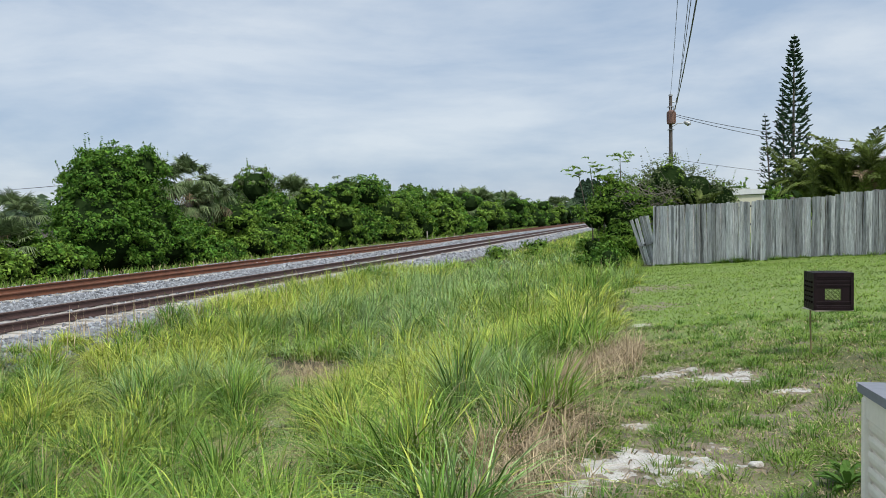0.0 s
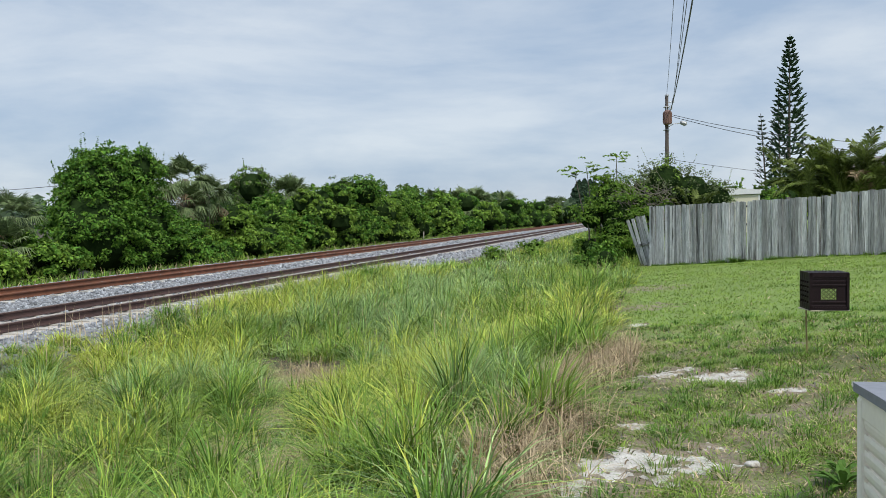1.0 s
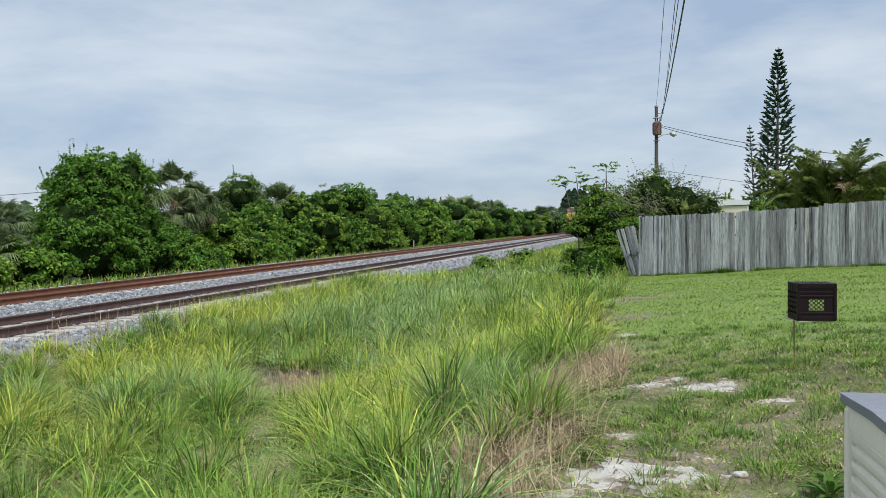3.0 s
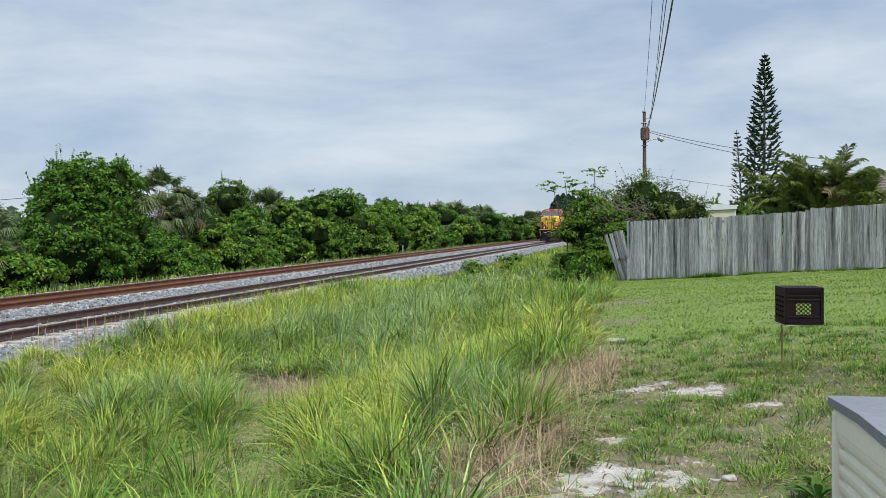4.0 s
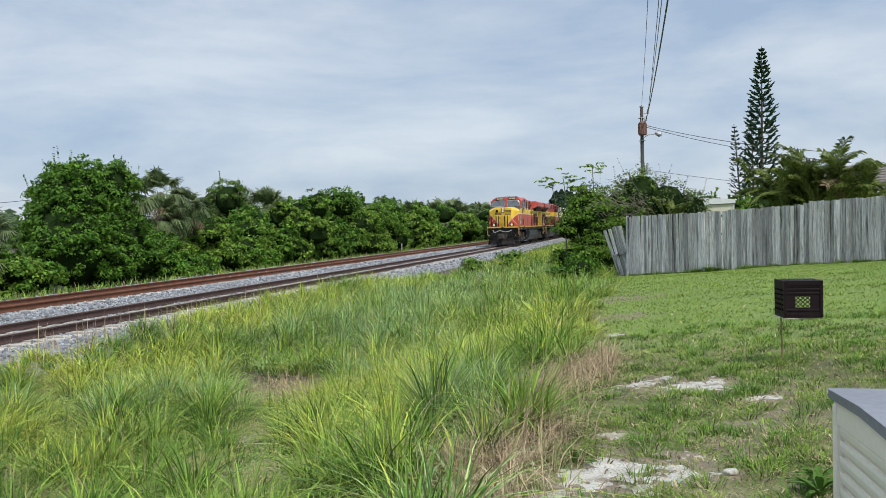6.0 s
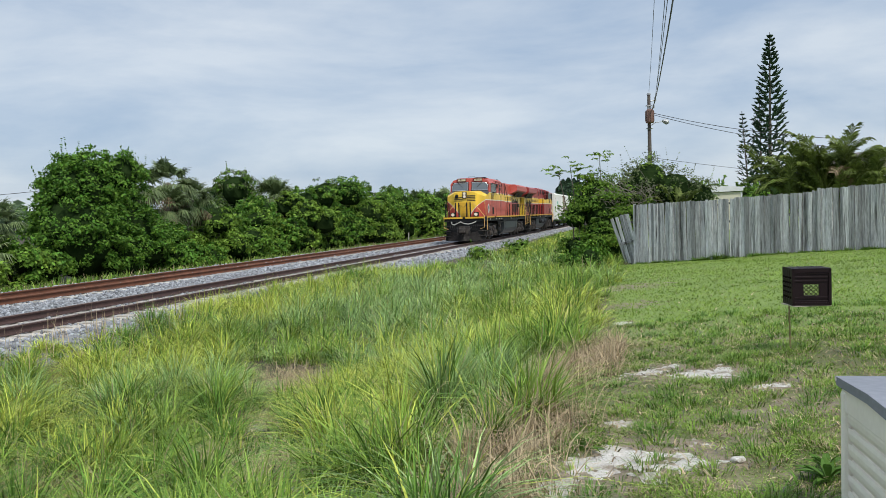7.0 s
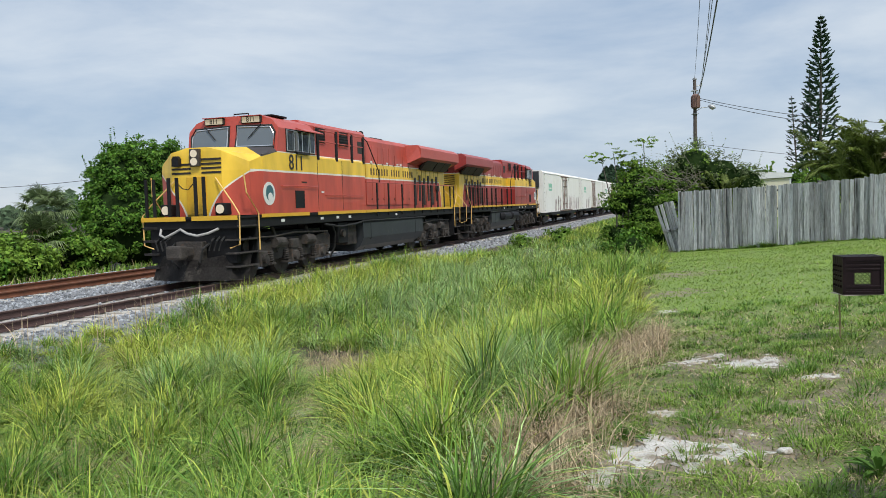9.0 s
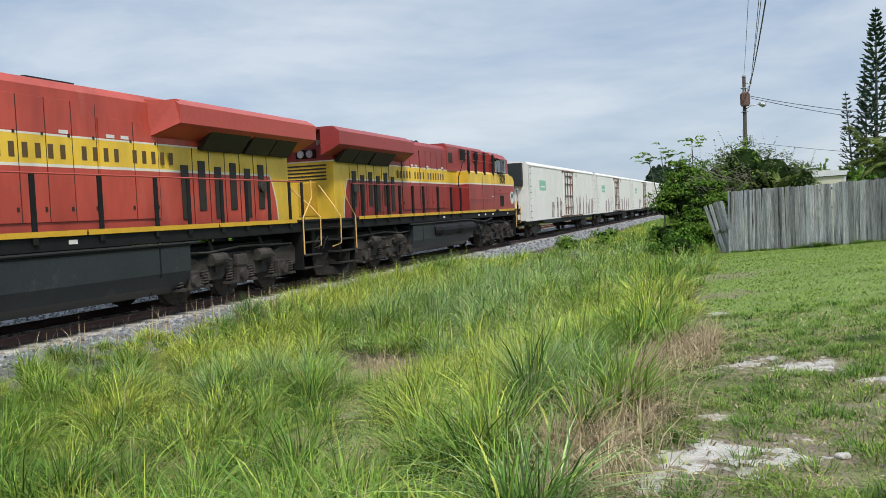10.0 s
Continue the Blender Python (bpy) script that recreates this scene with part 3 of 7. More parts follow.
def lawn_clumps():
    """Denser, darker clumps that stand out of the worn lawn, and a taller fringe under the fence."""
    r = np.random.RandomState(55)
    m = 620
    rad = np.sqrt(r.uniform(9, 11.5 ** 2, m))
    az = np.radians(r.uniform(2, 36, m))
    x, y = rad * np.sin(az), rad * np.cos(az)
    ok = (along(x, y)[1] > 12.0) & (sand_amount(x, y) < 0.75) & (np.hypot(x - 2.4, y - 3.1) > 0.75)
    x, y = x[ok], y[ok]
    k = r.uniform(0.2, 9.5, 170)
    fx, fy = 6.35 + 0.655 * k - 0.755 * 0.07, 24.2 - 0.755 * k - 0.655 * 0.07
    x, y = np.concatenate([x, fx]), np.concatenate([y, fy])
    size = np.concatenate([r.uniform(0.06, 0.12, len(x) - 170), 0.04 + 0.14 * r.rand(170) ** 3 + 0.2 * np.exp(-((k - 2.7) / 0.35) ** 2)])
    wid = np.concatenate([np.full(len(x) - 170, 0.0075), np.full(170, 0.012)])
    tint = r.choice(3, len(x), p=[0.5, 0.4, 0.1])
    t = np.repeat(np.arange(len(x)), r.poisson(46, len(x)))
    n = len(t)
    ang = r.uniform(0, 6.283, n)
    d = 0.10 * np.sqrt(r.rand(n))
    bx, by = x[t] + np.cos(ang) * d, y[t] + np.sin(ang) * d
    ob = blade_mesh("lawn_clumps", bx, by, ground_z(bx, by) - 0.005, size[t] * r.uniform(0.5, 1.2, n), wid[t] * r.uniform(0.7, 1.3, n), ang, np.abs(r.normal(0.9, 0.4, n)).clip(0.1, 1.6), [M["grass_deep"], M["lawn_blade"], M["grass_fresh"]], tint[t], 2)
    return tagged(ob, "dark green grass clumps in the worn lawn", "grass", kind="stuff")


lawn_clumps()


def lawn_litter():
    """Dead bits of straw and leaf lying flat over the worn lawn and the sand."""
    r = np.random.RandomState(58)
    n = 9000
    rad = np.sqrt(r.uniform(9, 11 ** 2, n))
    az = np.radians(r.uniform(0, 36, n))
    x, y = rad * np.sin(az), rad * np.cos(az)
    ok = along(x, y)[1] > 12.0
    x, y = x[ok], y[ok]
    n = len(x)
    ob = blade_mesh("lawn_litter", x, y, ground_z(x, y) + 0.008, r.uniform(0.015, 0.075, n), r.uniform(0.004, 0.012, n), r.uniform(0, 6.28, n), r.uniform(1.5, 2.2, n), [M["grass_dry"], M["leaf_dead"], M["old_wood_dark"]], r.choice(3, n, p=[0.45, 0.35, 0.2]), 2)
    return tagged(ob, "dead straw and leaf bits scattered over the worn lawn", "litter", kind="stuff")


lawn_litter()


def verge():
    r = np.random.RandomState(91)
    n = 16000
    a, p = 14 + 120 * r.rand(n) ** 1.3, -TRACK_GAP - 3.1 - np.abs(r.normal(0, 1.5, n))
    x, y = place(a, p)
    ob = blade_mesh("verge_grass", x, y, ground_z(x, y), r.uniform(0.15, 0.55, n), r.uniform(0.02, 0.05, n), r.uniform(0, 6.28, n), np.abs(r.normal(0.5, 0.3, n)), [M["grass_fresh"], M["grass_dry"], M["grass_deep"]], r.choice(3, n, p=[0.55, 0.15, 0.3]), 2)
    return tagged(ob, "strip of green grass beyond the far track", "grass", kind="stuff")


verge()


def seed_heads():
    """Dry stalks standing beside the ballast."""
    r = np.random.RandomState(12)
    n = 420
    a, p = r.uniform(8, 22, n), r.uniform(1.9, 3.6, n)
    x, y = place(a, p)
    ob = blade_mesh("dry_stalks", x, y, ground_z(x, y), r.uniform(0.25, 0.65, n), r.uniform(0.008, 0.016, n), r.uniform(0, 6.28, n), np.abs(r.normal(0.2, 0.2, n)), [M["grass_dry"]], np.zeros(n, int), 3)
    return tagged(ob, "thin dry stalks along the ballast edge", "dry grass", kind="stuff")


seed_heads()


def leaf_quads(pos, out, size, r, long=1.6, flat=0.5):
    """Small pointed leaves: one bent quad each, facing roughly outward and up."""
    n = len(pos)
    nrm = out + r.normal(0, flat, (n, 3)) + np.array([0, 0, 0.35])
    nrm /= np.linalg.norm(nrm, axis=1, keepdims=True) + 1e-9
    a = np.cross(nrm, r.normal(size=(n, 3)))
    a /= np.linalg.norm(a, axis=1, keepdims=True) + 1e-9
    b = np.cross(nrm, a)
    s = (size * r.uniform(0.55, 1.3, n))[:, None]
    v = np.stack([pos - a * s * long * 0.5, pos - b * s * 0.42 + nrm * s * 0.1, pos + a * s * long * 0.5 - nrm * s * 0.15, pos + b * s * 0.42 + nrm * s * 0.1], 1)
    return v.reshape(-1, 3), np.arange(n * 4).reshape(-1, 4)


def clump_points(r, lumps_list, n, depth=0.28, spray=0.34, per=34):
    """Points on leafy sprays that stand out of a heap of round lumps, each (x, y, z, rx, ry, rz); dark gaps stay between."""
    ls = np.array(lumps_list, float)
    area = (ls[:, 3] * ls[:, 5]) + 0.01
    c = max(n // per, 8)
    k = r.choice(len(ls), c, p=area / area.sum())
    d = r.normal(size=(c, 3))
    d[:, 2] = np.abs(d[:, 2]) * 1.0 - 0.35
    d /= np.linalg.norm(d, axis=1, keepdims=True)
    mid = ls[k, :3] + d * ls[k, 3:] * (0.88 + 0.10 * r.randn(c) - depth * 0.7 * r.rand(c) ** 2)[:, None]
    # drop what lies deep inside another lump
    inside = np.zeros(c, bool)
    for j in range(len(ls)):
        q = np.linalg.norm((mid - ls[j, :3]) / ls[j, 3:], axis=1)
        inside |= (q < 0.75) & (k != j)
    mid, d = mid[~inside], d[~inside]
    t = np.repeat(np.arange(len(mid)), r.poisson(n / max(len(mid), 1), len(mid)))
    e = r.normal(size=(len(t), 3)) + d[t] * 0.8 + np.array([0, 0, 0.55])
    e /= np.linalg.norm(e, axis=1, keepdims=True)
    big = spray * r.uniform(0.55, 1.3, len(mid))[t]
    pos = mid[t] + e * (big * (0.45 + 0.6 * r.rand(len(t))))[:, None] * np.array([1.15, 1.15, 0.75])
    return pos, e


# Lumpy hull added inside a crown to stop light passing between the leaves.
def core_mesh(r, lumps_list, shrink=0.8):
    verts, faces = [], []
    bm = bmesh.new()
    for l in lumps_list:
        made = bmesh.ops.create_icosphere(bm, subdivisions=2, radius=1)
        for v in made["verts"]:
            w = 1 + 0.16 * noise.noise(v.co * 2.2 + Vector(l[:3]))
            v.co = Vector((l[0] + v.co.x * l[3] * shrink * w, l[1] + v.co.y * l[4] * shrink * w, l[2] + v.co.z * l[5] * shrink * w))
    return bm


def build_bush(name, label, category, lumps_list, n, leaf, mats, seed, group="", trunks=3, trunk_r=0.08, spikes=0, spray=0.34, per=34):
    """A bush or tree: trunks, an added hull with inner shade in its colour, and a crown of many leaves. Lumps are in
    world metres.
    """
    r = np.random.RandomState(seed)
    thing = empty(name, label, category, group)
    lx, ly = np.mean([l[0] for l in lumps_list]), np.mean([l[1] for l in lumps_list])
    gz = float(ground_z(lx, ly))
    thing.location = (lx, ly, gz)
    rel = [(l[0] - lx, l[1] - ly, l[2] - gz, *l[3:]) for l in lumps_list]
    top = max(l[2] for l in rel)
    for i in range(trunks):
        l = rel[r.randint(len(rel))]
        fx, fy = r.uniform(-0.4, 0.4, 2)
        part("trunk", tube([(fx, fy, -0.15), (fx * 0.8 + l[0] * 0.2, fy * 0.8 + l[1] * 0.2, l[2] * 0.45), (l[0] * 0.8, l[1] * 0.8, l[2] * 0.8), (l[0], l[1], l[2] + l[5] * 0.5)],
                           [trunk_r, trunk_r * 0.8, trunk_r * 0.55, trunk_r * 0.2], 7), M["bark"], thing)
    pos, out = clump_points(r, rel, n, 0.28, spray, per)
    if spikes:
        # shoots that stand out of the outline
        sp = r.randint(0, len(pos), spikes)
        high = pos[:, 2] > np.percentile(pos[:, 2], 55)
        sp = sp[high[sp]]
        ext, eo = [], []
        for q in sp:
            ln = r.uniform(0.2, 0.6)
            for w in np.linspace(0.1, 1, 8):
                ext.append(pos[q] + (out[q] * 0.5 + np.array([0, 0, 0.9])) * ln * w)
                eo.append(out[q])
        if ext:
            pos, out = np.concatenate([pos, ext]), np.concatenate([out, eo])
    keep = pos[:, 2] > -0.05
    pos, out = pos[keep], out[keep]
    v, q = leaf_quads(pos, out, np.full(len(pos), leaf), r)
    me = quads_mesh("crown", v, q, mats[0])
    for m in mats[1:]:
        me.materials.append(m)
    shade = 0.5 + 0.5 * lumps(pos[:, 0] + pos[:, 2], pos[:, 1] - pos[:, 2], 1.2, seed)
    me.polygons.foreach_set("material_index", np.minimum((r.rand(len(pos)) * 0.55 + shade * 0.6) * len(mats) / 1.15, len(mats) - 1).astype(np.int32))
    crown = new("crown", me)
    crown.parent = thing
    # added dark hull: blocks see-through gaps and paints them as shade
    part("inner_crown", core_mesh(r, rel, 0.74), M["shade_core"], thing, "dark hull added inside the crown, with shade painted in its colour")
    return thing


def heap(r, a, p, w, d, h, n, base=None):
    """Lumps that fill a heap w wide along the line, d deep and h high, at the plan place a, p."""
    out = []
    for i in range(n):
        u, q = r.uniform(-0.5, 0.5) * (i > 0), r.uniform(-0.5, 0.5)
        x, y = place(a + u * w, p + q * d)
        g = float(ground_z(x, y))
        hh = h * (1 - 0.5 * abs(u) ** 1.5) * r.uniform(0.55, 1.0)
        rr = r.uniform(0.22, 0.34) * min(w, h)
        hh = h if i == 0 else hh
        zc = g + h - rr * 0.95 if i == 0 else g + max(rr * 0.6, r.uniform(0.35, 1.0) * (hh - rr * 0.8))
        out.append((x, y, zc, rr * r.uniform(0.9, 1.3), rr * r.uniform(0.9, 1.3), rr * r.uniform(0.8, 1.05)))
    return out


GREEN = [M["leaf_vine"], M["leaf_mid"], M["leaf_light"]]

# ---- the wood beyond the tracks ----


def woodland():
    r = np.random.RandomState(5)
    # the tall vine-covered mound
    lum = []
    for a, p, z, rr, rz in ((26.2, -11.6, 1.3, 2.2, 2.4), (29.0, -11.8, 1.2, 2.4, 2.3), (27.3, -12.0, 3.2, 2.0, 1.9), (29.0, -12.2, 3.3, 1.8, 1.8), (28.2, -12.0, 4.1, 1.55, 1.25), (26.7, -12.1, 3.7, 1.2, 1.1), (29.8, -12.2, 2.9, 1.4, 1.4), (30.9, -11.6, 0.7, 1.8, 1.7), (27.6, -10.8, 0.4, 1.6, 1.6)):
        x, y = place(a + 4.1, p)
        lum.append((x, y, z - 0.35, rr, rr, rz))
    lum += [(-16.9, 37.9, 3.4, 1.0, 1.0, 1.3), (-16.3, 38.0, 4.1, 1.0, 1.0, 0.85), (-14.2, 38.0, 3.9, 1.0, 1.0, 1.1), (-17.3, 37.8, 1.5, 0.9, 1.0, 2.2)]
    build_bush("vine_thicket", "tall mound of dense green vines beside the railway", "thicket", lum, 34000, 0.105, GREEN[:2] + GREEN[:1], 7, "trackside trees", 3, 0.14, 130, 0.34, 22)
    # heaps of scrub in a row: along, off, width, depth, height
    rows = [(15.0, -10.5, 4.5, 3.0, 1.9), (19.0, -10.6, 4.5, 3.0, 1.8), (23.0, -10.8, 3.6, 3.0, 1.9), (26.2, -11.5, 3.0, 3.0, 2.2), (37.3, -10.8, 4.0, 3.0, 2.5), (41.0, -11.2, 4.5, 3.2, 3.2), (44.5, -11.0, 4.5, 3.0, 3.4),
            (48.0, -11.5, 5.0, 3.5, 4.2), (52.0, -11.8, 5.0, 4.0, 4.7), (56.0, -12.0, 5.0, 4.0, 5.4), (60.5, -12.0, 5.5, 4.0, 5.9), (65.0, -12.0, 5.0, 4.0, 5.3), (69.0, -11.8, 5.5, 4.0, 4.9), (74.0, -11.8, 5.0, 4.0, 5.2),
            (80.0, -11.2, 6.0, 4.0, 4.1), (87.0, -12.0, 6.5, 4.0, 5.1), (95.0, -11.8, 7.0, 4.5, 5.2), (103.0, -12.0, 8.0, 4.5, 5.5), (112.0, -12.0, 9.0, 5.0, 5.8), (122.0, -12.0, 10.0, 5.0, 5.6), (134.0, -12.0, 12.0, 5.0, 5.3),
            (146.0, -12.0, 13.0, 5.5, 5.5), (157.0, -12.0, 13.0, 5.5, 5.2), (168.0, -12.0, 18.0, 6.0, 5.4), (190.0, -12.0, 20.0, 6.0, 5.8), (215.0, -12.0, 24.0, 6.0, 6.2)]
    for i, (a, p, w, d, h) in enumerate(rows):
        lum = heap(r, a, p, w * 1.15, d, h, 9 if i < 16 else 11)
        lum += heap(r, a, p + 0.9, w * 1.1, 1.2, h * 0.5, 4)
        n = 9500 if i < 12 else (6000 if i < 18 else 3600)
        size = 0.115 if a < 45 else (0.155 if a < 80 else 0.23)
        mats = [GREEN, [M["leaf_mid"], M["leaf_vine"], M["leaf_light"]], [M["leaf_mid"], M["leaf_light"], M["leaf_light"]]][i % 3]
        build_bush("shrub", ("dense green scrub at the edge of the wood", "tangled leafy green shrub beside the far track", "light green leafy shrub beside the far track")[i % 3], "shrub", lum, n, size, mats, 100 + i, "trackside trees", 2, 0.07, 18, 0.34 if a < 60 else 0.55, 24)
    # taller broad-leaved trees behind
    for i, (a, p, w, h) in enumerate(((50.5, -16.5, 5.0, 6.0), (55.0, -17.0, 6.0, 6.5), (59.5, -17.0, 4.0, 5.8), (73.0, -17.0, 6.0, 6.7), (88.5, -17.0, 5.0, 6.1), (106.0, -17.0, 8.0, 6.0), (122.0, -17.0, 9.0, 6.4), (150.0, -18.0, 12.0, 6.8))):
        lum = heap(r, a, p, w, 4.0, h, 11)
        build_bush("tree", "round-crowned grey-green tree standing behind the scrub", "tree", lum, 6500, 0.13 if a < 80 else 0.22, [M["leaf_grey"], M["leaf_mid"]], 200 + i, "trackside trees", 3, 0.14, 20, 0.5, 26)
    # bare verge scrub far left
    for i, (a, p, w, h) in enumerate(((9.0, -10.5, 5.0, 1.8), (12.0, -14.0, 5.0, 2.6), (17.0, -16.0, 6.0, 2.6))):
        lum = heap(r, a, p, w, 3.0, h, 9)
        build_bush("shrub", "light green leafy shrub beside the far track", "shrub", lum, 7500, 0.11, [M["leaf_mid"], M["leaf_light"]], 300 + i, "trackside trees", 2, 0.07, 18)


woodland()


def build_fan_palm(a, p, h, seed, size=1.0, skirt=True):
    """A cabbage palm: rough trunk and a round head of fan leaves, the old ones hanging."""
    r = np.random.RandomState(seed)
    thing = empty("palm_tree", "cabbage palm with grey-green fan leaves and hanging dead fronds", "palm", "fan palms")
    x, y = place(a, p)
    g = float(ground_z(x, y))
    thing.location = (x, y, g)
    part("trunk", tube([(0, 0, -0.2), (0.05, 0.03, h * 0.5), (0.1, 0, h)], [0.19, 0.17, 0.16], 9), M["bark"], thing)
    verts, quads, mat_i = [], [], []
    fans = 40
    for f in range(fans):
        yaw = r.uniform(0, 6.28)
        el = r.uniform(-0.9, 1.35) if skirt else r.uniform(-0.2, 1.35)
        d = np.array([math.cos(yaw) * math.cos(el), math.sin(yaw) * math.cos(el), math.sin(el)])
        stem = size * r.uniform(0.65, 0.95)
        c = np.array([0.1, 0, h]) + d * stem
        side = np.cross(d, (0, 0, 1.0))
        side /= np.linalg.norm(side) + 1e-6
        up = np.cross(side, d)
        droop = -0.85 if el < 0.2 else -0.45
        for k in range(22):
            th = (k / 21 - 0.5) * 3.6
            w = d * math.cos(th) + side * math.sin(th)
            ln = size * (0.85 - 0.2 * abs(th) / 1.6) * r.uniform(0.85, 1.1)
            wd = np.cross(w, up)
            wd /= np.linalg.norm(wd) + 1e-6
            wd = wd * 0.030 * size
            m = c + w * ln * 0.55 + np.array([0, 0, 0.08 * droop])
            e = c + w * ln * 0.93 + np.array([0, 0, droop * 0.55 * size * r.uniform(0.6, 1.3)])
            b = len(verts)
            verts += [c - wd * 0.4, c + wd * 0.4, m + wd, m - wd, e + wd * 0.2, e - wd * 0.2]
            quads += [(b, b + 1, b + 2, b + 3), (b + 3, b + 2, b + 4, b + 5)]
            mat_i += [1 if el < -0.45 and f % 2 else 0] * 2
    me = quads_mesh("frond_head", np.array(verts), np.array(quads), M["leaf_palm"])
    me.materials.append(M["leaf_dead"])
    me.polygons.foreach_set("material_index", np.array(mat_i, np.int32))
    ob = new("frond_head", me)
    ob.parent = thing
    bm = bmesh.new()
    bmesh.ops.create_icosphere(bm, subdivisions=2, radius=0.2 * size)
    bmesh.ops.translate(bm, verts=bm.verts, vec=(0.1, 0, h - 0.1))
    part("palm_boss", bm, M["bark"], thing)
    return thing


for i, (a, p, h, s) in enumerate(((36.6, -13.0, 4.4, 1.05), (39.4, -13.0, 4.7, 1.15), (41.2, -12.8, 3.9, 1.1), (38.2, -12.4, 3.4, 1.0), (26.3, -12.4, 2.7, 0.85), (25.2, -11.8, 1.6, 0.85), (52.2, -13.0, 4.0, 1.3), (53.8, -13.2, 3.7, 1.2), (88.0, -12.6, 3.7, 1.6), (101.0, -12.6, 3.9, 1.8), (110.0, -12.8, 4.2, 1.9), (115.0, -12.8, 4.0, 1.7), (131.0, -12.6, 4.1, 1.9), (180.0, -11.5, 4.1, 2.0), (196.0, -11.5, 4.2, 2.0))):
    build_fan_palm(a, p, h, 400 + i, s)


def build_feathery_conifer(x, y, h, w, seed, label):
    r = np.random.RandomState(seed)
    thing = empty("conifer", label, "tree", "far conifers")
    thing.location = (x, y, -0.8)
    part("trunk", tube([(0, 0, 0), (0, 0, h * 0.6), (0.1, 0, h)], [0.3, 0.18, 0.03], 7), M["bark"], thing)
    n = 2600
    t = r.rand(n) ** 0.8
    rad = w * (1 - t) ** 0.7 * np.sqrt(r.rand(n)) * (1 + 0.3 * np.sin(t * 40 + r.rand(n)))
    ang = r.uniform(0, 6.28, n)
    pos = np.stack([np.cos(ang) * rad, np.sin(ang) * rad, h * (0.15 + 0.85 * t)], -1)
    v, q = leaf_quads(pos, np.stack([np.cos(ang), np.sin(ang), 0.6 + 0 * ang], -1), np.full(n, 0.4), r, 2.4)
    ob = new("crown", quads_mesh("crown", v, q, M["needle"]))
    ob.parent = thing
    return thing


for i, (a, p, h, w) in enumerate(((216, -9.5, 10.5, 3.6), (226, -10, 11.5, 4.2), (236, -9.5, 12.3, 4.4), (248, -9.0, 12.6, 4.4), (262, -9.0, 12.6, 4.4))):
    x, y = place(a, p)
    build_feathery_conifer(x, y, h, w, 500 + i, "dark feathery conifer far down the line")


def far_belt():
    """A belt of distant trees that closes the view all round."""
    r = np.random.RandomState(8)
    pos, out = [], []
    n = 30000
    az = np.radians(r.uniform(-75, 75, n))
    d = r.uniform(190, 235, n)
    top = 5.6 + 1.6 * np.sin(az * 37) + 1.2 * np.sin(az * 91 + 1) + 0.8 * np.sin(az * 201)
    z = -1 + top * r.rand(n) ** 0.7
    x, y = d * np.sin(az), d * np.cos(az)
    a, p = along(x, y)
    ok = ~((p > -9) & (p < 6))
    pos = np.stack([x, y, z], -1)[ok]
    out = np.stack([-np.sin(az), -np.cos(az), 0.5 + 0 * az], -1)[ok]
    v, q = leaf_quads(pos, out, np.full(len(pos), 1.1), r)
    ob = new("far_trees", quads_mesh("far_trees", v, q, M["far_leaf"]))
    return tagged(ob, "belt of distant green trees on the horizon", "trees", kind="stuff")


far_belt()

# ---- the train ----


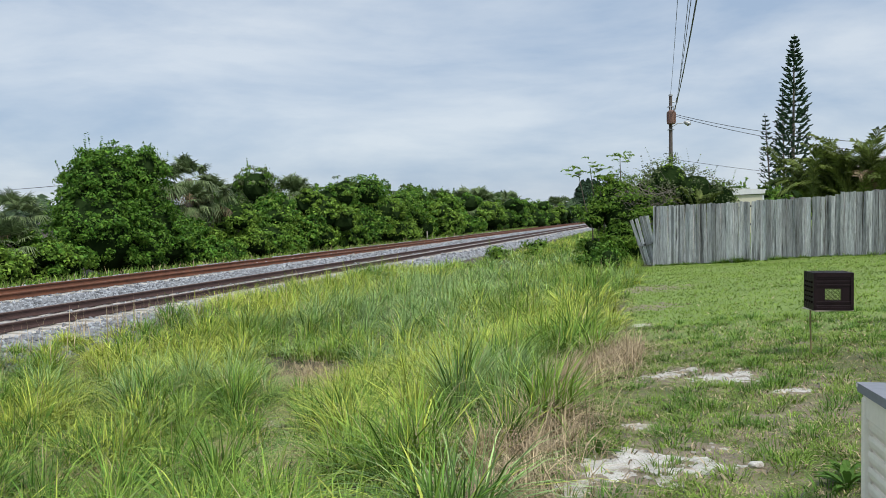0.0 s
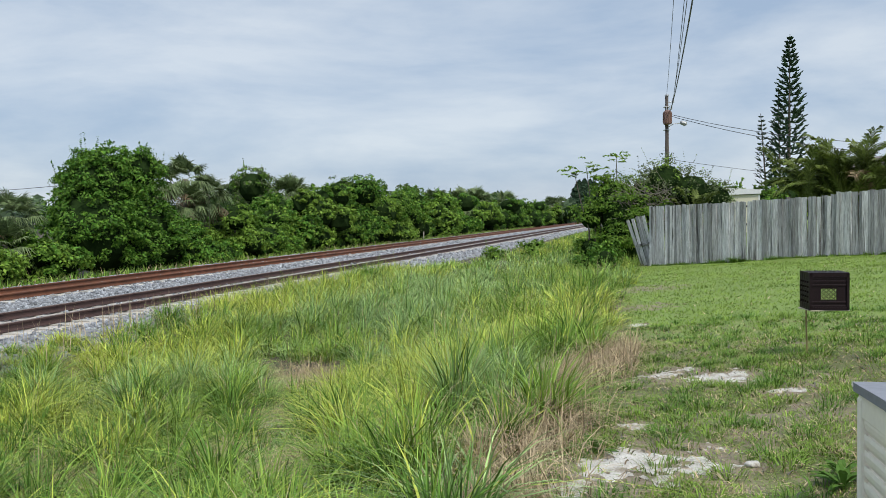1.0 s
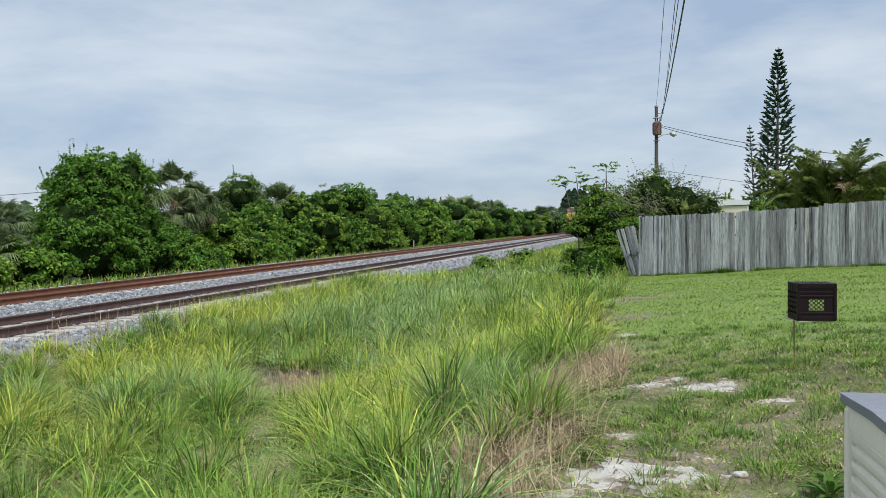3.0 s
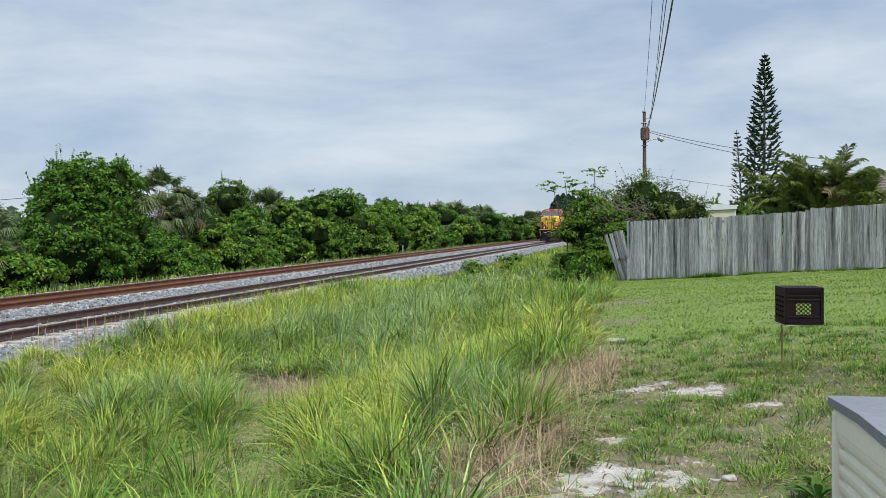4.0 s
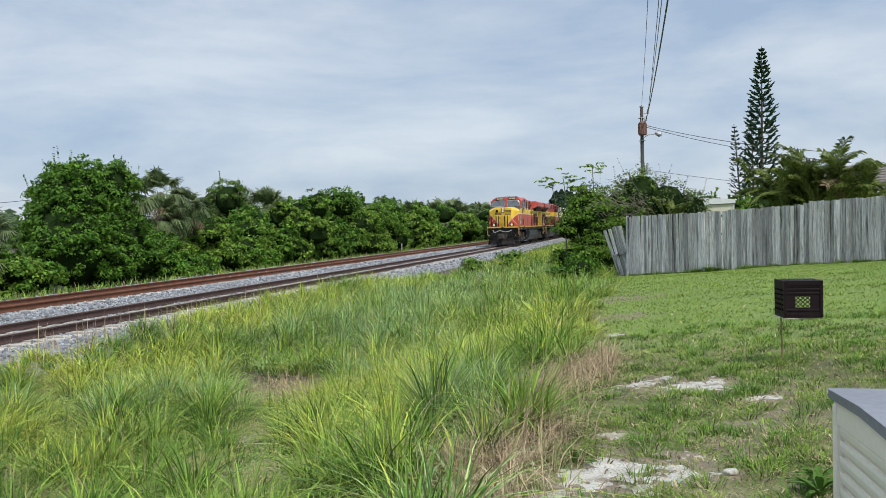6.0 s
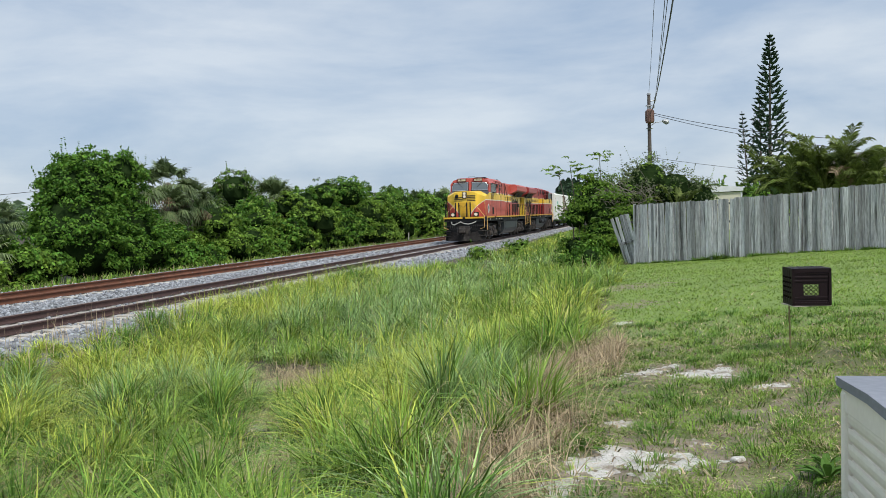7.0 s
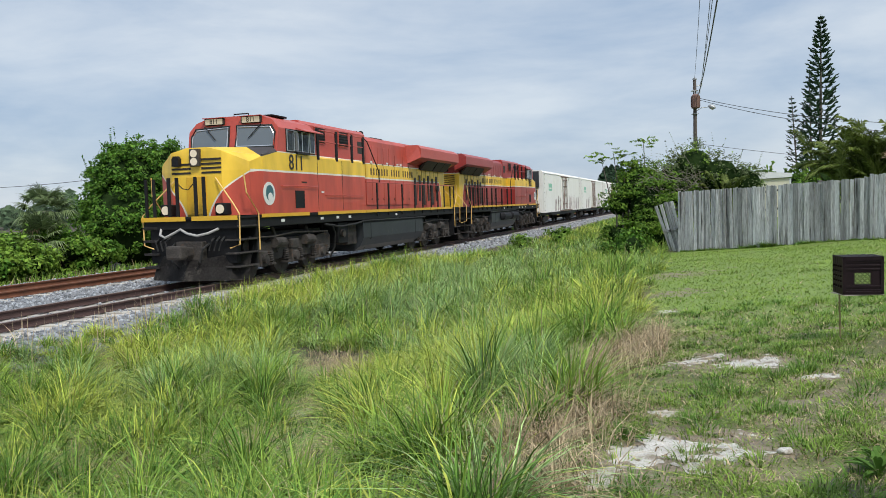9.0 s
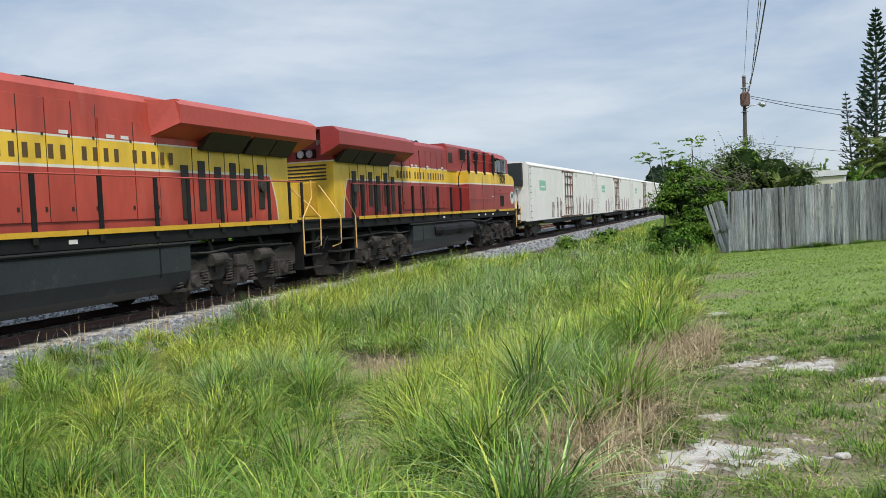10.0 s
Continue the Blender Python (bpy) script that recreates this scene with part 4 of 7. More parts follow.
def paint_scheme(name, red_a=(0.52, 0.080, 0.050), red_b=(0.44, 0.064, 0.042), red_c=(0.50, 0.115, 0.082)):
    """Red body paint with a yellow band, nose and hood end, edged in white: a pattern in the locomotive's own space."""
    m = material(name, red_a, red_b, 0.42, grain=0.7, fine=9, bump=0.03, stain=red_c, stain_at=0.6, stain_scale=1.2, streaks=5)
    n, k = m.node_tree.nodes, m.node_tree.links
    bsdf = n["Principled BSDF"]
    red = bsdf.inputs["Base Color"].links[0].from_socket
    tc = n.new("ShaderNodeTexCoord")
    ax = n.new("ShaderNodeSeparateXYZ")
    k.new(tc.outputs["Object"], ax.inputs[0])

    def op(kind, a, b=None):
        q = n.new("ShaderNodeMath")
        q.operation = kind
        for i, v in enumerate((a, b)):
            if v is None:
                continue
            if isinstance(v, (int, float)):
                q.inputs[i].default_value = v
            else:
                k.new(v, q.inputs[i])
        return q.outputs[0]

    x, y, z = ax.outputs
    band = op("MULTIPLY", op("GREATER_THAN", z, 3.05), op("LESS_THAN", z, 3.61))
    up = op("SUBTRACT", z, 1.83)
    w = op("ADD", op("ADD", 0.36, op("MULTIPLY", up, 0.30)), op("MULTIPLY", op("MULTIPLY", up, up), 0.50))
    over = op("SUBTRACT", w, op("ABSOLUTE", x))
    ahead = op("LESS_THAN", y, 2.05)
    low = op("LESS_THAN", z, 3.95)
    nose = op("MULTIPLY", op("MULTIPLY", op("GREATER_THAN", over, 0.0), ahead), low)
    nose_top = op("MULTIPLY", op("MULTIPLY", op("GREATER_THAN", z, 3.05), op("LESS_THAN", y, 2.6)), low)
    rear = op("ADD", op("SUBTRACT", y, 20.35), op("MULTIPLY", op("MULTIPLY", up, up), 0.22))
    tail = op("MULTIPLY", op("GREATER_THAN", rear, 0.0), op("LESS_THAN", z, 3.61))
    yellow = op("MAXIMUM", op("MAXIMUM", band, nose), op("MAXIMUM", nose_top, tail))
    below = op("LESS_THAN", z, 3.05)
    line_a = op("MULTIPLY", op("LESS_THAN", op("ABSOLUTE", op("SUBTRACT", z, 3.05)), 0.028), op("MULTIPLY", op("GREATER_THAN", y, 1.6), op("LESS_THAN", rear, 0.0)))
    line_b = op("MULTIPLY", op("LESS_THAN", op("ABSOLUTE", op("SUBTRACT", z, 3.62)), 0.018), op("GREATER_THAN", y, 2.9))
    line_c = op("MULTIPLY", op("MULTIPLY", op("LESS_THAN", op("ABSOLUTE", over), 0.03), ahead), below)
    line_d = op("MULTIPLY", op("LESS_THAN", op("ABSOLUTE", rear), 0.025), below)
    white = op("MAXIMUM", op("MAXIMUM", line_a, line_b), op("MAXIMUM", line_c, line_d))

    def blend(first, colour, fac):
        q = n.new("ShaderNodeMix")
        q.data_type = "RGBA"
        k.new(first, q.inputs[6])
        q.inputs[7].default_value = (*colour, 1)
        k.new(fac, q.inputs["Factor"])
        return q.outputs[2]

    glare = op("MULTIPLY", op("MULTIPLY", op("GREATER_THAN", op("ADD", y, op("MULTIPLY", op("ABSOLUTE", x), 0.3)), 2.5), op("LESS_THAN", y, 2.97)), op("GREATER_THAN", z, op("ADD", 3.02, op("MULTIPLY", y, 0.2))))
    fade = n.new("ShaderNodeTexNoise")
    fade.inputs["Scale"].default_value, fade.inputs["Detail"].default_value = 1.6, 7
    runs = n.new("ShaderNodeMapping")
    runs.inputs["Scale"].default_value = (1.0, 1.0, 0.35)
    k.new(tc.outputs["Object"], runs.inputs["Vector"])
    k.new(runs.outputs["Vector"], fade.inputs["Vector"])
    out = blend(blend(red, (0.78, 0.50, 0.045), yellow), (0.72, 0.68, 0.58), white)
    out = blend(out, (0.045, 0.04, 0.042), glare)
    grime = n.new("ShaderNodeMapRange")
    grime.inputs["From Min"].default_value, grime.inputs["From Max"].default_value = 0.35, 0.75
    grime.inputs["To Min"].default_value, grime.inputs["To Max"].default_value = 1.14, 0.70
    k.new(fade.outputs["Fac"], grime.inputs["Value"])
    sc = n.new("ShaderNodeVectorMath")
    sc.operation = "SCALE"
    k.new(out, sc.inputs[0])
    k.new(grime.outputs["Result"], sc.inputs["Scale"])
    k.new(sc.outputs["Vector"], bsdf.inputs["Base Color"])
    return m


M["loco_paint"] = paint_scheme("loco_paint")
M["loco_paint_dark"] = paint_scheme("loco_paint_dark", (0.34, 0.040, 0.034), (0.27, 0.032, 0.028), (0.20, 0.04, 0.032))
M["loco_red_dark"] = material("loco_red_dark", (0.36, 0.046, 0.038), (0.27, 0.034, 0.030), 0.42, grain=0.8, fine=9, bump=0.03)
M["loco_red"] = material("loco_red", (0.50, 0.078, 0.052), (0.40, 0.060, 0.043), 0.42, grain=0.8, fine=9, bump=0.03)
M["loco_yellow"] = material("loco_yellow", (0.72, 0.42, 0.03), (0.58, 0.33, 0.025), 0.45, grain=2, fine=20, bump=0.03)
M["loco_black"] = material("loco_black", (0.017, 0.017, 0.018), (0.008, 0.008, 0.009), 0.65, spec=0.2, grain=2, fine=25, bump=0.1)
M["tank_grey"] = material("tank_grey", (0.030, 0.035, 0.040), (0.018, 0.021, 0.024), 0.5, grain=1.2, fine=14, bump=0.06, stain=(0.075, 0.072, 0.066), stain_at=0.6)
M["gear"] = material("gear", (0.095, 0.084, 0.075), (0.022, 0.020, 0.019), 0.75, 0.1, spec=0.2, grain=3, fine=30, bump=0.3, stain=(0.12, 0.072, 0.046), stain_at=0.58, stain_scale=5)
M["rail_yellow"] = material("rail_yellow", (0.80, 0.52, 0.18), (0.66, 0.40, 0.12), 0.5, grain=6, fine=30, bump=0.05)
M["plow"] = material("plow", (0.055, 0.05, 0.047), (0.022, 0.02, 0.019), 0.7, spec=0.2, grain=3, fine=20, bump=0.2, stain=(0.13, 0.115, 0.10), stain_at=0.58, stain_scale=2.5)
M["white_paint"] = material("white_paint", (0.74, 0.73, 0.70), (0.64, 0.63, 0.6), 0.5, grain=3, fine=30, bump=0.03)
M["badge_ink"] = material("badge_ink", (0.05, 0.15, 0.17), (0.03, 0.10, 0.12), 0.5)
M["ink"] = material("ink", (0.03, 0.022, 0.016), (0.02, 0.016, 0.012), 0.6)
M["name_ink"] = material("name_ink", (0.13, 0.075, 0.022), (0.09, 0.05, 0.016), 0.6)
M["chrome"] = material("chrome", (0.62, 0.62, 0.62), (0.5, 0.5, 0.5), 0.3, 0.9, bump=0.02)
M["rubber"] = material("rubber", (0.02, 0.02, 0.02), (0.012, 0.012, 0.012), 0.85)
M["hose"] = material("hose", (0.45, 0.44, 0.42), (0.3, 0.29, 0.28), 0.6)

glass = bpy.data.materials.new("cab_glass")
glass.use_nodes = True
gb = glass.node_tree.nodes["Principled BSDF"]
gb.inputs["Base Color"].default_value = (0.035, 0.042, 0.048, 1)
gb.inputs["Roughness"].default_value, gb.inputs["Specular IOR Level"].default_value = 0.06, 0.9
M["cab_glass"] = glass
# paler copy of the cab glass: the sky's reflection painted into its base colour
pale = glass.copy()
pale.name = "windscreen_glass"
pale.node_tree.nodes["Principled BSDF"].inputs["Base Color"].default_value = (0.13, 0.15, 0.165, 1)
M["windscreen_glass"] = pale


def lit(name, colour, strength):
    m = bpy.data.materials.new(name)
    m.use_nodes = True
    b = m.node_tree.nodes["Principled BSDF"]
    b.inputs["Base Color"].default_value = (0.28, 0.26, 0.22, 1)
    b.inputs["Emission Color"].default_value, b.inputs["Emission Strength"].default_value = (*colour, 1), strength
    return m


M["lamp_on"] = lit("lamp_on", (1.0, 0.86, 0.62), 0.45)
M["board_on"] = lit("board_on", (1.0, 0.80, 0.48), 0.28)


def lettering(name, text, size, m, parent, mat):
    cu = bpy.data.curves.new(name, "FONT")
    cu.body, cu.size, cu.extrude, cu.align_x, cu.align_y = text, size, 0.003, "CENTER", "CENTER"
    cu.offset = 0.006 * size
    cu.materials.append(mat)
    ob = new(name, cu)
    ob.parent = parent
    ob.matrix_basis = m
    return ob


def wheelset(parent, y, r=0.53):
    bm = bmesh.new()
    for s in (-1, 1):
        for rad, w0, w1 in ((r, 0.70, 0.83), (r + 0.03, 0.685, 0.70), (0.16, 0.83, 0.95)):
            made = bmesh.ops.create_cone(bm, cap_ends=True, segments=28, radius1=rad, radius2=rad, depth=w1 - w0)
            bmesh.ops.rotate(bm, verts=made["verts"], matrix=Matrix.Rotation(math.pi / 2, 3, "Y"))
            bmesh.ops.translate(bm, verts=made["verts"], vec=(s * (w0 + w1) / 2, 0, 0))
        for q in range(6):
            made = bmesh.ops.create_cone(bm, cap_ends=True, segments=8, radius1=0.05, radius2=0.05, depth=0.02)
            bmesh.ops.rotate(bm, verts=made["verts"], matrix=Matrix.Rotation(math.pi / 2, 3, "Y"))
            bmesh.ops.translate(bm, verts=made["verts"], vec=(s * 0.84, 0.32 * math.cos(q * 1.047), 0.32 * math.sin(q * 1.047)))
    add_tube(bm, [(-0.7, 0, 0), (0.7, 0, 0)], 0.09, 10)
    ob = part("wheelset", bm, M["gear"], parent)
    ob.matrix_basis = pose(0, y, r)
    return ob


def spring(bm, x, y, z0, z1, r=0.09):
    pts = [(x + r * math.cos(q), y + r * math.sin(q), z0 + (z1 - z0) * i / 40) for i, q in ((i, i * 2 * math.pi / 8) for i in range(41))]
    add_tube(bm, pts, 0.022, 5)


def loco_truck(loco, yc, wheels):
    side = [(-2.75, 1.02), (-2.6, 1.14), (-2.0, 1.12), (-1.45, 0.98), (-0.95, 1.1), (0.9, 1.1), (1.4, 0.98), (2.0, 1.12), (2.6, 1.14), (2.75, 1.02), (2.7, 0.62), (2.35, 0.55), (2.2, 0.72),
            (1.5, 0.72), (1.25, 0.5), (0.65, 0.5), (0.45, 0.72), (-0.45, 0.72), (-0.65, 0.5), (-1.25, 0.5), (-1.5, 0.72), (-2.2, 0.72), (-2.35, 0.55), (-2.7, 0.62)]
    for s in (-1, 1):
        part("truck_frame", prism([(yc + a, z) for a, z in side], "x", s * 1.02, s * 1.2), M["gear"], loco)
        for a in (-1.85, 0.0, 1.85):
            bm = box(s * 1.18, s * 1.33, yc + a - 0.2, yc + a + 0.2, 0.34, 0.78, 0.03)
            made = bmesh.ops.create_cone(bm, cap_ends=True, segments=14, radius1=0.15, radius2=0.13, depth=0.1)
            bmesh.ops.rotate(bm, verts=made["verts"], matrix=Matrix.Rotation(math.pi / 2, 3, "Y"))
            bmesh.ops.translate(bm, verts=made["verts"], vec=(s * 1.37, yc + a, 0.55))
            part("journal_box", bm, M["gear"], loco)
        for a in (-2.3, -1.38, 1.38, 2.3, -0.45, 0.45):
            bm = bmesh.new()
            spring(bm, s * 1.24, yc + a, 0.42, 0.74)
            add_box(bm, s * 1.12, s * 1.36, yc + a - 0.13, yc + a + 0.13, 0.36, 0.42)
            part("spring", bm, M["gear"], loco)
        for a in (-0.95, 0.95):
            bm = tube([(s * 1.3, yc + a - 0.28, 0.98), (s * 1.3, yc + a + 0.28, 0.98)], 0.15, 12)
            add_tube(bm, [(s * 1.3, yc + a + 0.28, 0.98), (s * 1.3, yc + a + 0.55, 0.93)], 0.035, 6)
            part("brake_cylinder", bm, M["gear"], loco)
            part("damper", tube([(s * 1.27, yc + a, 0.7), (s * 1.27, yc + a * 1.1, 1.1), (s * 1.15, yc + a * 1.1, 1.42)], 0.05, 7), M["gear"], loco)
        part("brake_pipe", tube([(s * 1.28, yc - 2.6, 1.2), (s * 1.3, yc - 1.2, 1.16), (s * 1.3, yc, 1.24), (s * 1.28, yc + 2.4, 1.18)], 0.03, 6), M["gear"], loco)
        part("bolster_end", box(s * 1.2, s * 1.36, yc - 0.22, yc + 0.22, 0.75, 1.05, 0.04), M["gear"], loco)
    part("truck_bolster", box(-1.0, 1.0, yc - 2.4, yc + 2.4, 0.75, 1.3), M["loco_black"], loco)
    for a in (-1.85, 0.0, 1.85):
        wheels.append((wheelset(loco, yc + a), yc + a, 0.53))


def build_locomotive(number, label, wheels, lamps, paint, red):
    loco = empty("locomotive", label, "locomotive", "locomotives of the train")
    P, RED = M[paint], M[red]
    # underframe, deck, end platforms
    part("underframe", box(-1.46, 1.46, 0.75, 21.7, 1.47, 1.74, 0.02), M["loco_black"], loco)
    part("deck", box(-1.5, 1.5, 0.7, 21.75, 1.74, 1.80, 0.01), M["loco_black"], loco)
    for s in (-1, 1):
        for a, b in ((1.95, 4.85), (5.45, 9.35), (9.4, 12.9), (12.95, 16.9), (16.95, 20.4)):
            part("sill_stripe", box(s * 1.495, s * 1.512, a, b, 1.735, 1.835), M["loco_yellow"], loco, "yellow sill stripe")
        for a in (3.1, 5.7, 6.9, 7.9, 12.5):
            part("marker_plate", box(s * 1.462, s * 1.472, a, a + 0.2, 1.58, 1.66), M["white_paint"], loco)
    # nose
    plan = [(1.5, 2.95), (1.5, 2.1), (1.4, 1.55), (0.8, 1.15), (-0.8, 1.15), (-1.4, 1.55), (-1.5, 2.1), (-1.5, 2.95)]
    tops = [3.62, 3.46, 3.28, 3.58, 3.58, 3.28, 3.46, 3.62]
    bm = bmesh.new()
    rows = [[bm.verts.new((x, y, z)) for x, y in plan] for z in (1.82, 2.4, 3.05)]
    rows.append([bm.verts.new((x, y + 0.03, z)) for (x, y), z in zip(plan, tops)])
    for r0, r1 in zip(rows, rows[1:]):
        for i in range(7):
            bm.faces.new((r0[i], r0[i + 1], r1[i + 1], r1[i]))
    t = rows[-1]
    ridge = [bm.verts.new((x, 1.2, 3.70)) for x in (0.32, -0.32)]
    base = [bm.verts.new((x, 2.92, 3.75)) for x in (1.38, 0.0, -1.38)]
    for f in ((t[3], ridge[0], ridge[1], t[4]), (t[2], t[3], ridge[0], base[0], t[1]), (t[1], base[0], t[0]), (ridge[0], ridge[1], base[1]), (ridge[0], base[1], base[0]),
              (ridge[1], base[2], base[1]), (ridge[1], t[4], t[5], t[6], base[2]), (t[6], t[7], base[2])):
        bm.faces.new(f)
    bmesh.ops.triangulate(bm, faces=[f for f in bm.faces if len(f.verts) > 4])
    bmesh.ops.recalc_face_normals(bm, faces=bm.faces)
    part("nose", bm, P, loco, "yellow and red nose of the short hood")
    # cab
    cab_out = [(-1.5, 3.6), (1.5, 3.6), (1.5, 4.33), (1.28, 4.58), (0.85, 4.74), (-0.85, 4.74), (-1.28, 4.58), (-1.5, 4.33)]
    bm = prism(cab_out, "y", 2.95, 5.5)
    for v in bm.verts:
        if v.co.y < 3 and v.co.z > 4:
            v.co.y += 0.22 * (v.co.z - 3.6) / 1.14
    part("cab", bm, RED, loco)
    part("cab_side", prism([(2.1, 1.82), (5.5, 1.82), (5.5, 3.63), (2.95, 3.63), (2.1, 3.5)], "x", -1.502, 1.502), P, loco)
    part("roof_hatch", box(0.2, 1.0, 3.7, 4.6, 4.74, 4.80, 0.03), M["loco_black"], loco)
    part("antenna", tube([(-0.2, 3.5, 4.74), (-0.2, 3.5, 4.84), (0.3, 3.5, 4.84), (0.3, 3.5, 4.74)], 0.02), M["loco_black"], loco)
    for s in (-1, 1):
        # windscreen: frame and pane lean with the cab front
        def wv(x, z, out):
            return (s * x, 2.95 + 0.22 * (z - 3.6) / 1.14 - out, z)
        ring = [(0.16, 3.82), (1.36, 3.80), (1.36, 4.16), (1.24, 4.36), (0.16, 4.40)]
        bm = bmesh.new()
        f = [bm.verts.new(wv(x, z, 0.012)) for x, z in ring]
        bm.faces.new(f if s < 0 else f[::-1])
        bmesh.ops.recalc_face_normals(bm, faces=bm.faces)
        win = part("windscreen", bm, M["windscreen_glass"], loco, "dark windscreen pane")
        part("frame", tube([wv(x, z, 0.012) for x, z in ring + ring[:1]], 0.026), M["chrome"], win)
        part("rubber_seal", tube([wv(x + (0.04 if x > 1 else -0.04), z + (0.04 if z > 4 else -0.04), 0.004) for x, z in ring + ring[:1]], 0.035), M["rubber"], win)
        part("wiper", tube([wv(0.95, 4.47, 0.05), wv(0.55, 4.05, 0.05)], 0.014), M["rubber"], win)
        nb = part("number_board", box(s * 0.62 - 0.33, s * 0.62 + 0.33, 3.06, 3.2, 4.50, 4.70, 0.02), M["ink"], loco)
        part("lit_panel", box(s * 0.62 - 0.29, s * 0.62 + 0.29, 3.05, 3.062, 4.52, 4.68), M["board_on"], nb)
        lettering("numerals", number, 0.19, pose(s * 0.62, 3.046, 4.60, 90), nb, M["ink"])
        part("visor", box(s * 0.62 - 0.36, s * 0.62 + 0.36, 3.0, 3.12, 4.70, 4.72), RED, nb)
        # side window with three panes and sunshade
        sw = part("side_window", box(s * 1.49, s * 1.515, 3.5, 5.38, 3.64, 4.33), M["rubber"], loco)
        for a, b in ((3.55, 4.0), (4.12, 4.5), (4.52, 4.92), (5.02, 5.33)):
            part("pane", box(s * 1.512, s * 1.522, a, b, 3.68, 4.29), M["cab_glass"], sw)
            part("pane_frame", tube([(s * 1.522, a, 3.68), (s * 1.522, b, 3.68), (s * 1.522, b, 4.29), (s * 1.522, a, 4.29), (s * 1.522, a, 3.68)], 0.018, 4), M["chrome"], sw)
        part("wind_deflector", box(s * 1.52, s * 1.62, 4.06, 4.085, 3.68, 4.25), M["chrome"], sw)
        part("armrest", box(s * 1.5, s * 1.57, 4.1, 4.95, 3.60, 3.65, 0.01), M["rubber"], sw)
        part("sunshade", prism([(s * 1.5, 4.36), (s * 1.5, 4.40), (s * 1.80, 4.30), (s * 1.80, 4.27)], "y", 4.15, 5.45), RED, loco)
        # badge, number, side door
        bd = part("badge", bmesh.new(), M["white_paint"], loco, "round white badge with a dark green motif")
        bm = bmesh.new()
        bmesh.ops.create_cone(bm, cap_ends=True, segments=36, radius1=0.33, radius2=0.33, depth=0.012)
        bmesh.ops.rotate(bm, verts=bm.verts, matrix=Matrix.Rotation(math.pi / 2, 3, "Y"))
        bmesh.ops.translate(bm, verts=bm.verts, vec=(s * 1.508, 2.40, 2.40))
        bm.to_mesh(bd.data)
        bm.free()
        for cy, cz, r0, shade in ((2.42, 2.42, 0.22, "badge_ink"), (2.44, 2.30, 0.13, "white_paint"), (2.36, 2.50, 0.13, "badge_ink")):
            bm = bmesh.new()
            bmesh.ops.create_cone(bm, cap_ends=True, segments=18, radius1=r0, radius2=r0, depth=0.012)
            bmesh.ops.rotate(bm, verts=bm.verts, matrix=Matrix.Rotation(math.pi / 2, 3, "Y"))
            bmesh.ops.translate(bm, verts=bm.verts, vec=(s * (1.512 + 0.004 * (shade == "white_paint") + 0.002 * (cz > 2.45)), cy, cz))
            part("motif", bm, M[shade], bd)
        lettering("numerals", number, 0.64, pose(s * 1.515, 4.10, 3.32, 90, 0, 90 * s), loco, M["ink"])
        part("vent_panel", box(s * 1.5, s * 1.512, 3.96, 4.56, 1.97, 2.50, 0.004), M["loco_black"], loco, "dark square vent")
        part("grab_iron", tube([(s * 1.51, 3.1, 2.63), (s * 1.55, 3.15, 2.63), (s * 1.55, 5.4, 2.63), (s * 1.51, 5.45, 2.63)], 0.012), RED, loco)
        part("grab_iron", tube([(s * 1.51, 6.0, 2.36), (s * 1.55, 6.05, 2.36), (s * 1.55, 9.1, 2.36), (s * 1.51, 9.15, 2.36)], 0.012), RED, loco)
        part("plate", box(s * 1.504, s * 1.51, 5.75, 5.95, 2.44, 2.49), M["white_paint"], loco)
        part("plate", box(s * 1.504, s * 1.51, 4.4, 4.75, 2.74, 2.78), M["ink"], loco)
        for gx in (5.52, 7.4):
            part("panel_joint", box(s * 1.5, s * 1.506, gx, gx + 0.018, 1.85, 3.55), M["ink"], loco)
        # ditch lights
        dl = part("ditch_light", box(s * 0.86 - 0.17, s * 0.86 + 0.17, 0.9, 1.2, 1.84, 2.16, 0.03), M["loco_black"], loco)
        bm = bmesh.new()
        bmesh.ops.create_cone(bm, cap_ends=True, segments=20, radius1=0.12, radius2=0.12, depth=0.04)
        bmesh.ops.rotate(bm, verts=bm.verts, matrix=Matrix.Rotation(math.pi / 2, 3, "X"))
        bmesh.ops.translate(bm, verts=bm.verts, vec=(s * 0.86, 0.89, 2.0))
        part("lens", bm, M["lamp_on"] if lamps else M["chrome"], dl, "round lamp lens")
        # wide cabinet behind the cab with its guard rails
        part("cabinet", prism([(s * 0.9, 1.82), (s * 1.5, 1.82), (s * 1.5, 3.55), (s * 1.42, 3.63), (s * 0.9, 3.63)], "y", 5.5, 9.4), P, loco)
        for a in (5.62, 7.02, 8.3, 9.32):
            part("guard_post", box(s * 1.47, s * 1.52, a - 0.075, a + 0.075, 3.5, 4.5, 0.015), M["loco_black"], loco)
        for z in (4.1, 4.45):
            part("guard_rail", tube([(s * 1.5, 5.55, z), (s * 1.5, 9.35, z)], 0.02), RED, loco)
        part("guard_rail", tube([(s * 1.5, 9.35, 4.45), (s * 1.5, 9.7, 4.35), (s * 1.5, 10.75, 3.3), (s * 1.5, 10.8, 2.85)], 0.022), M["loco_black"], loco)
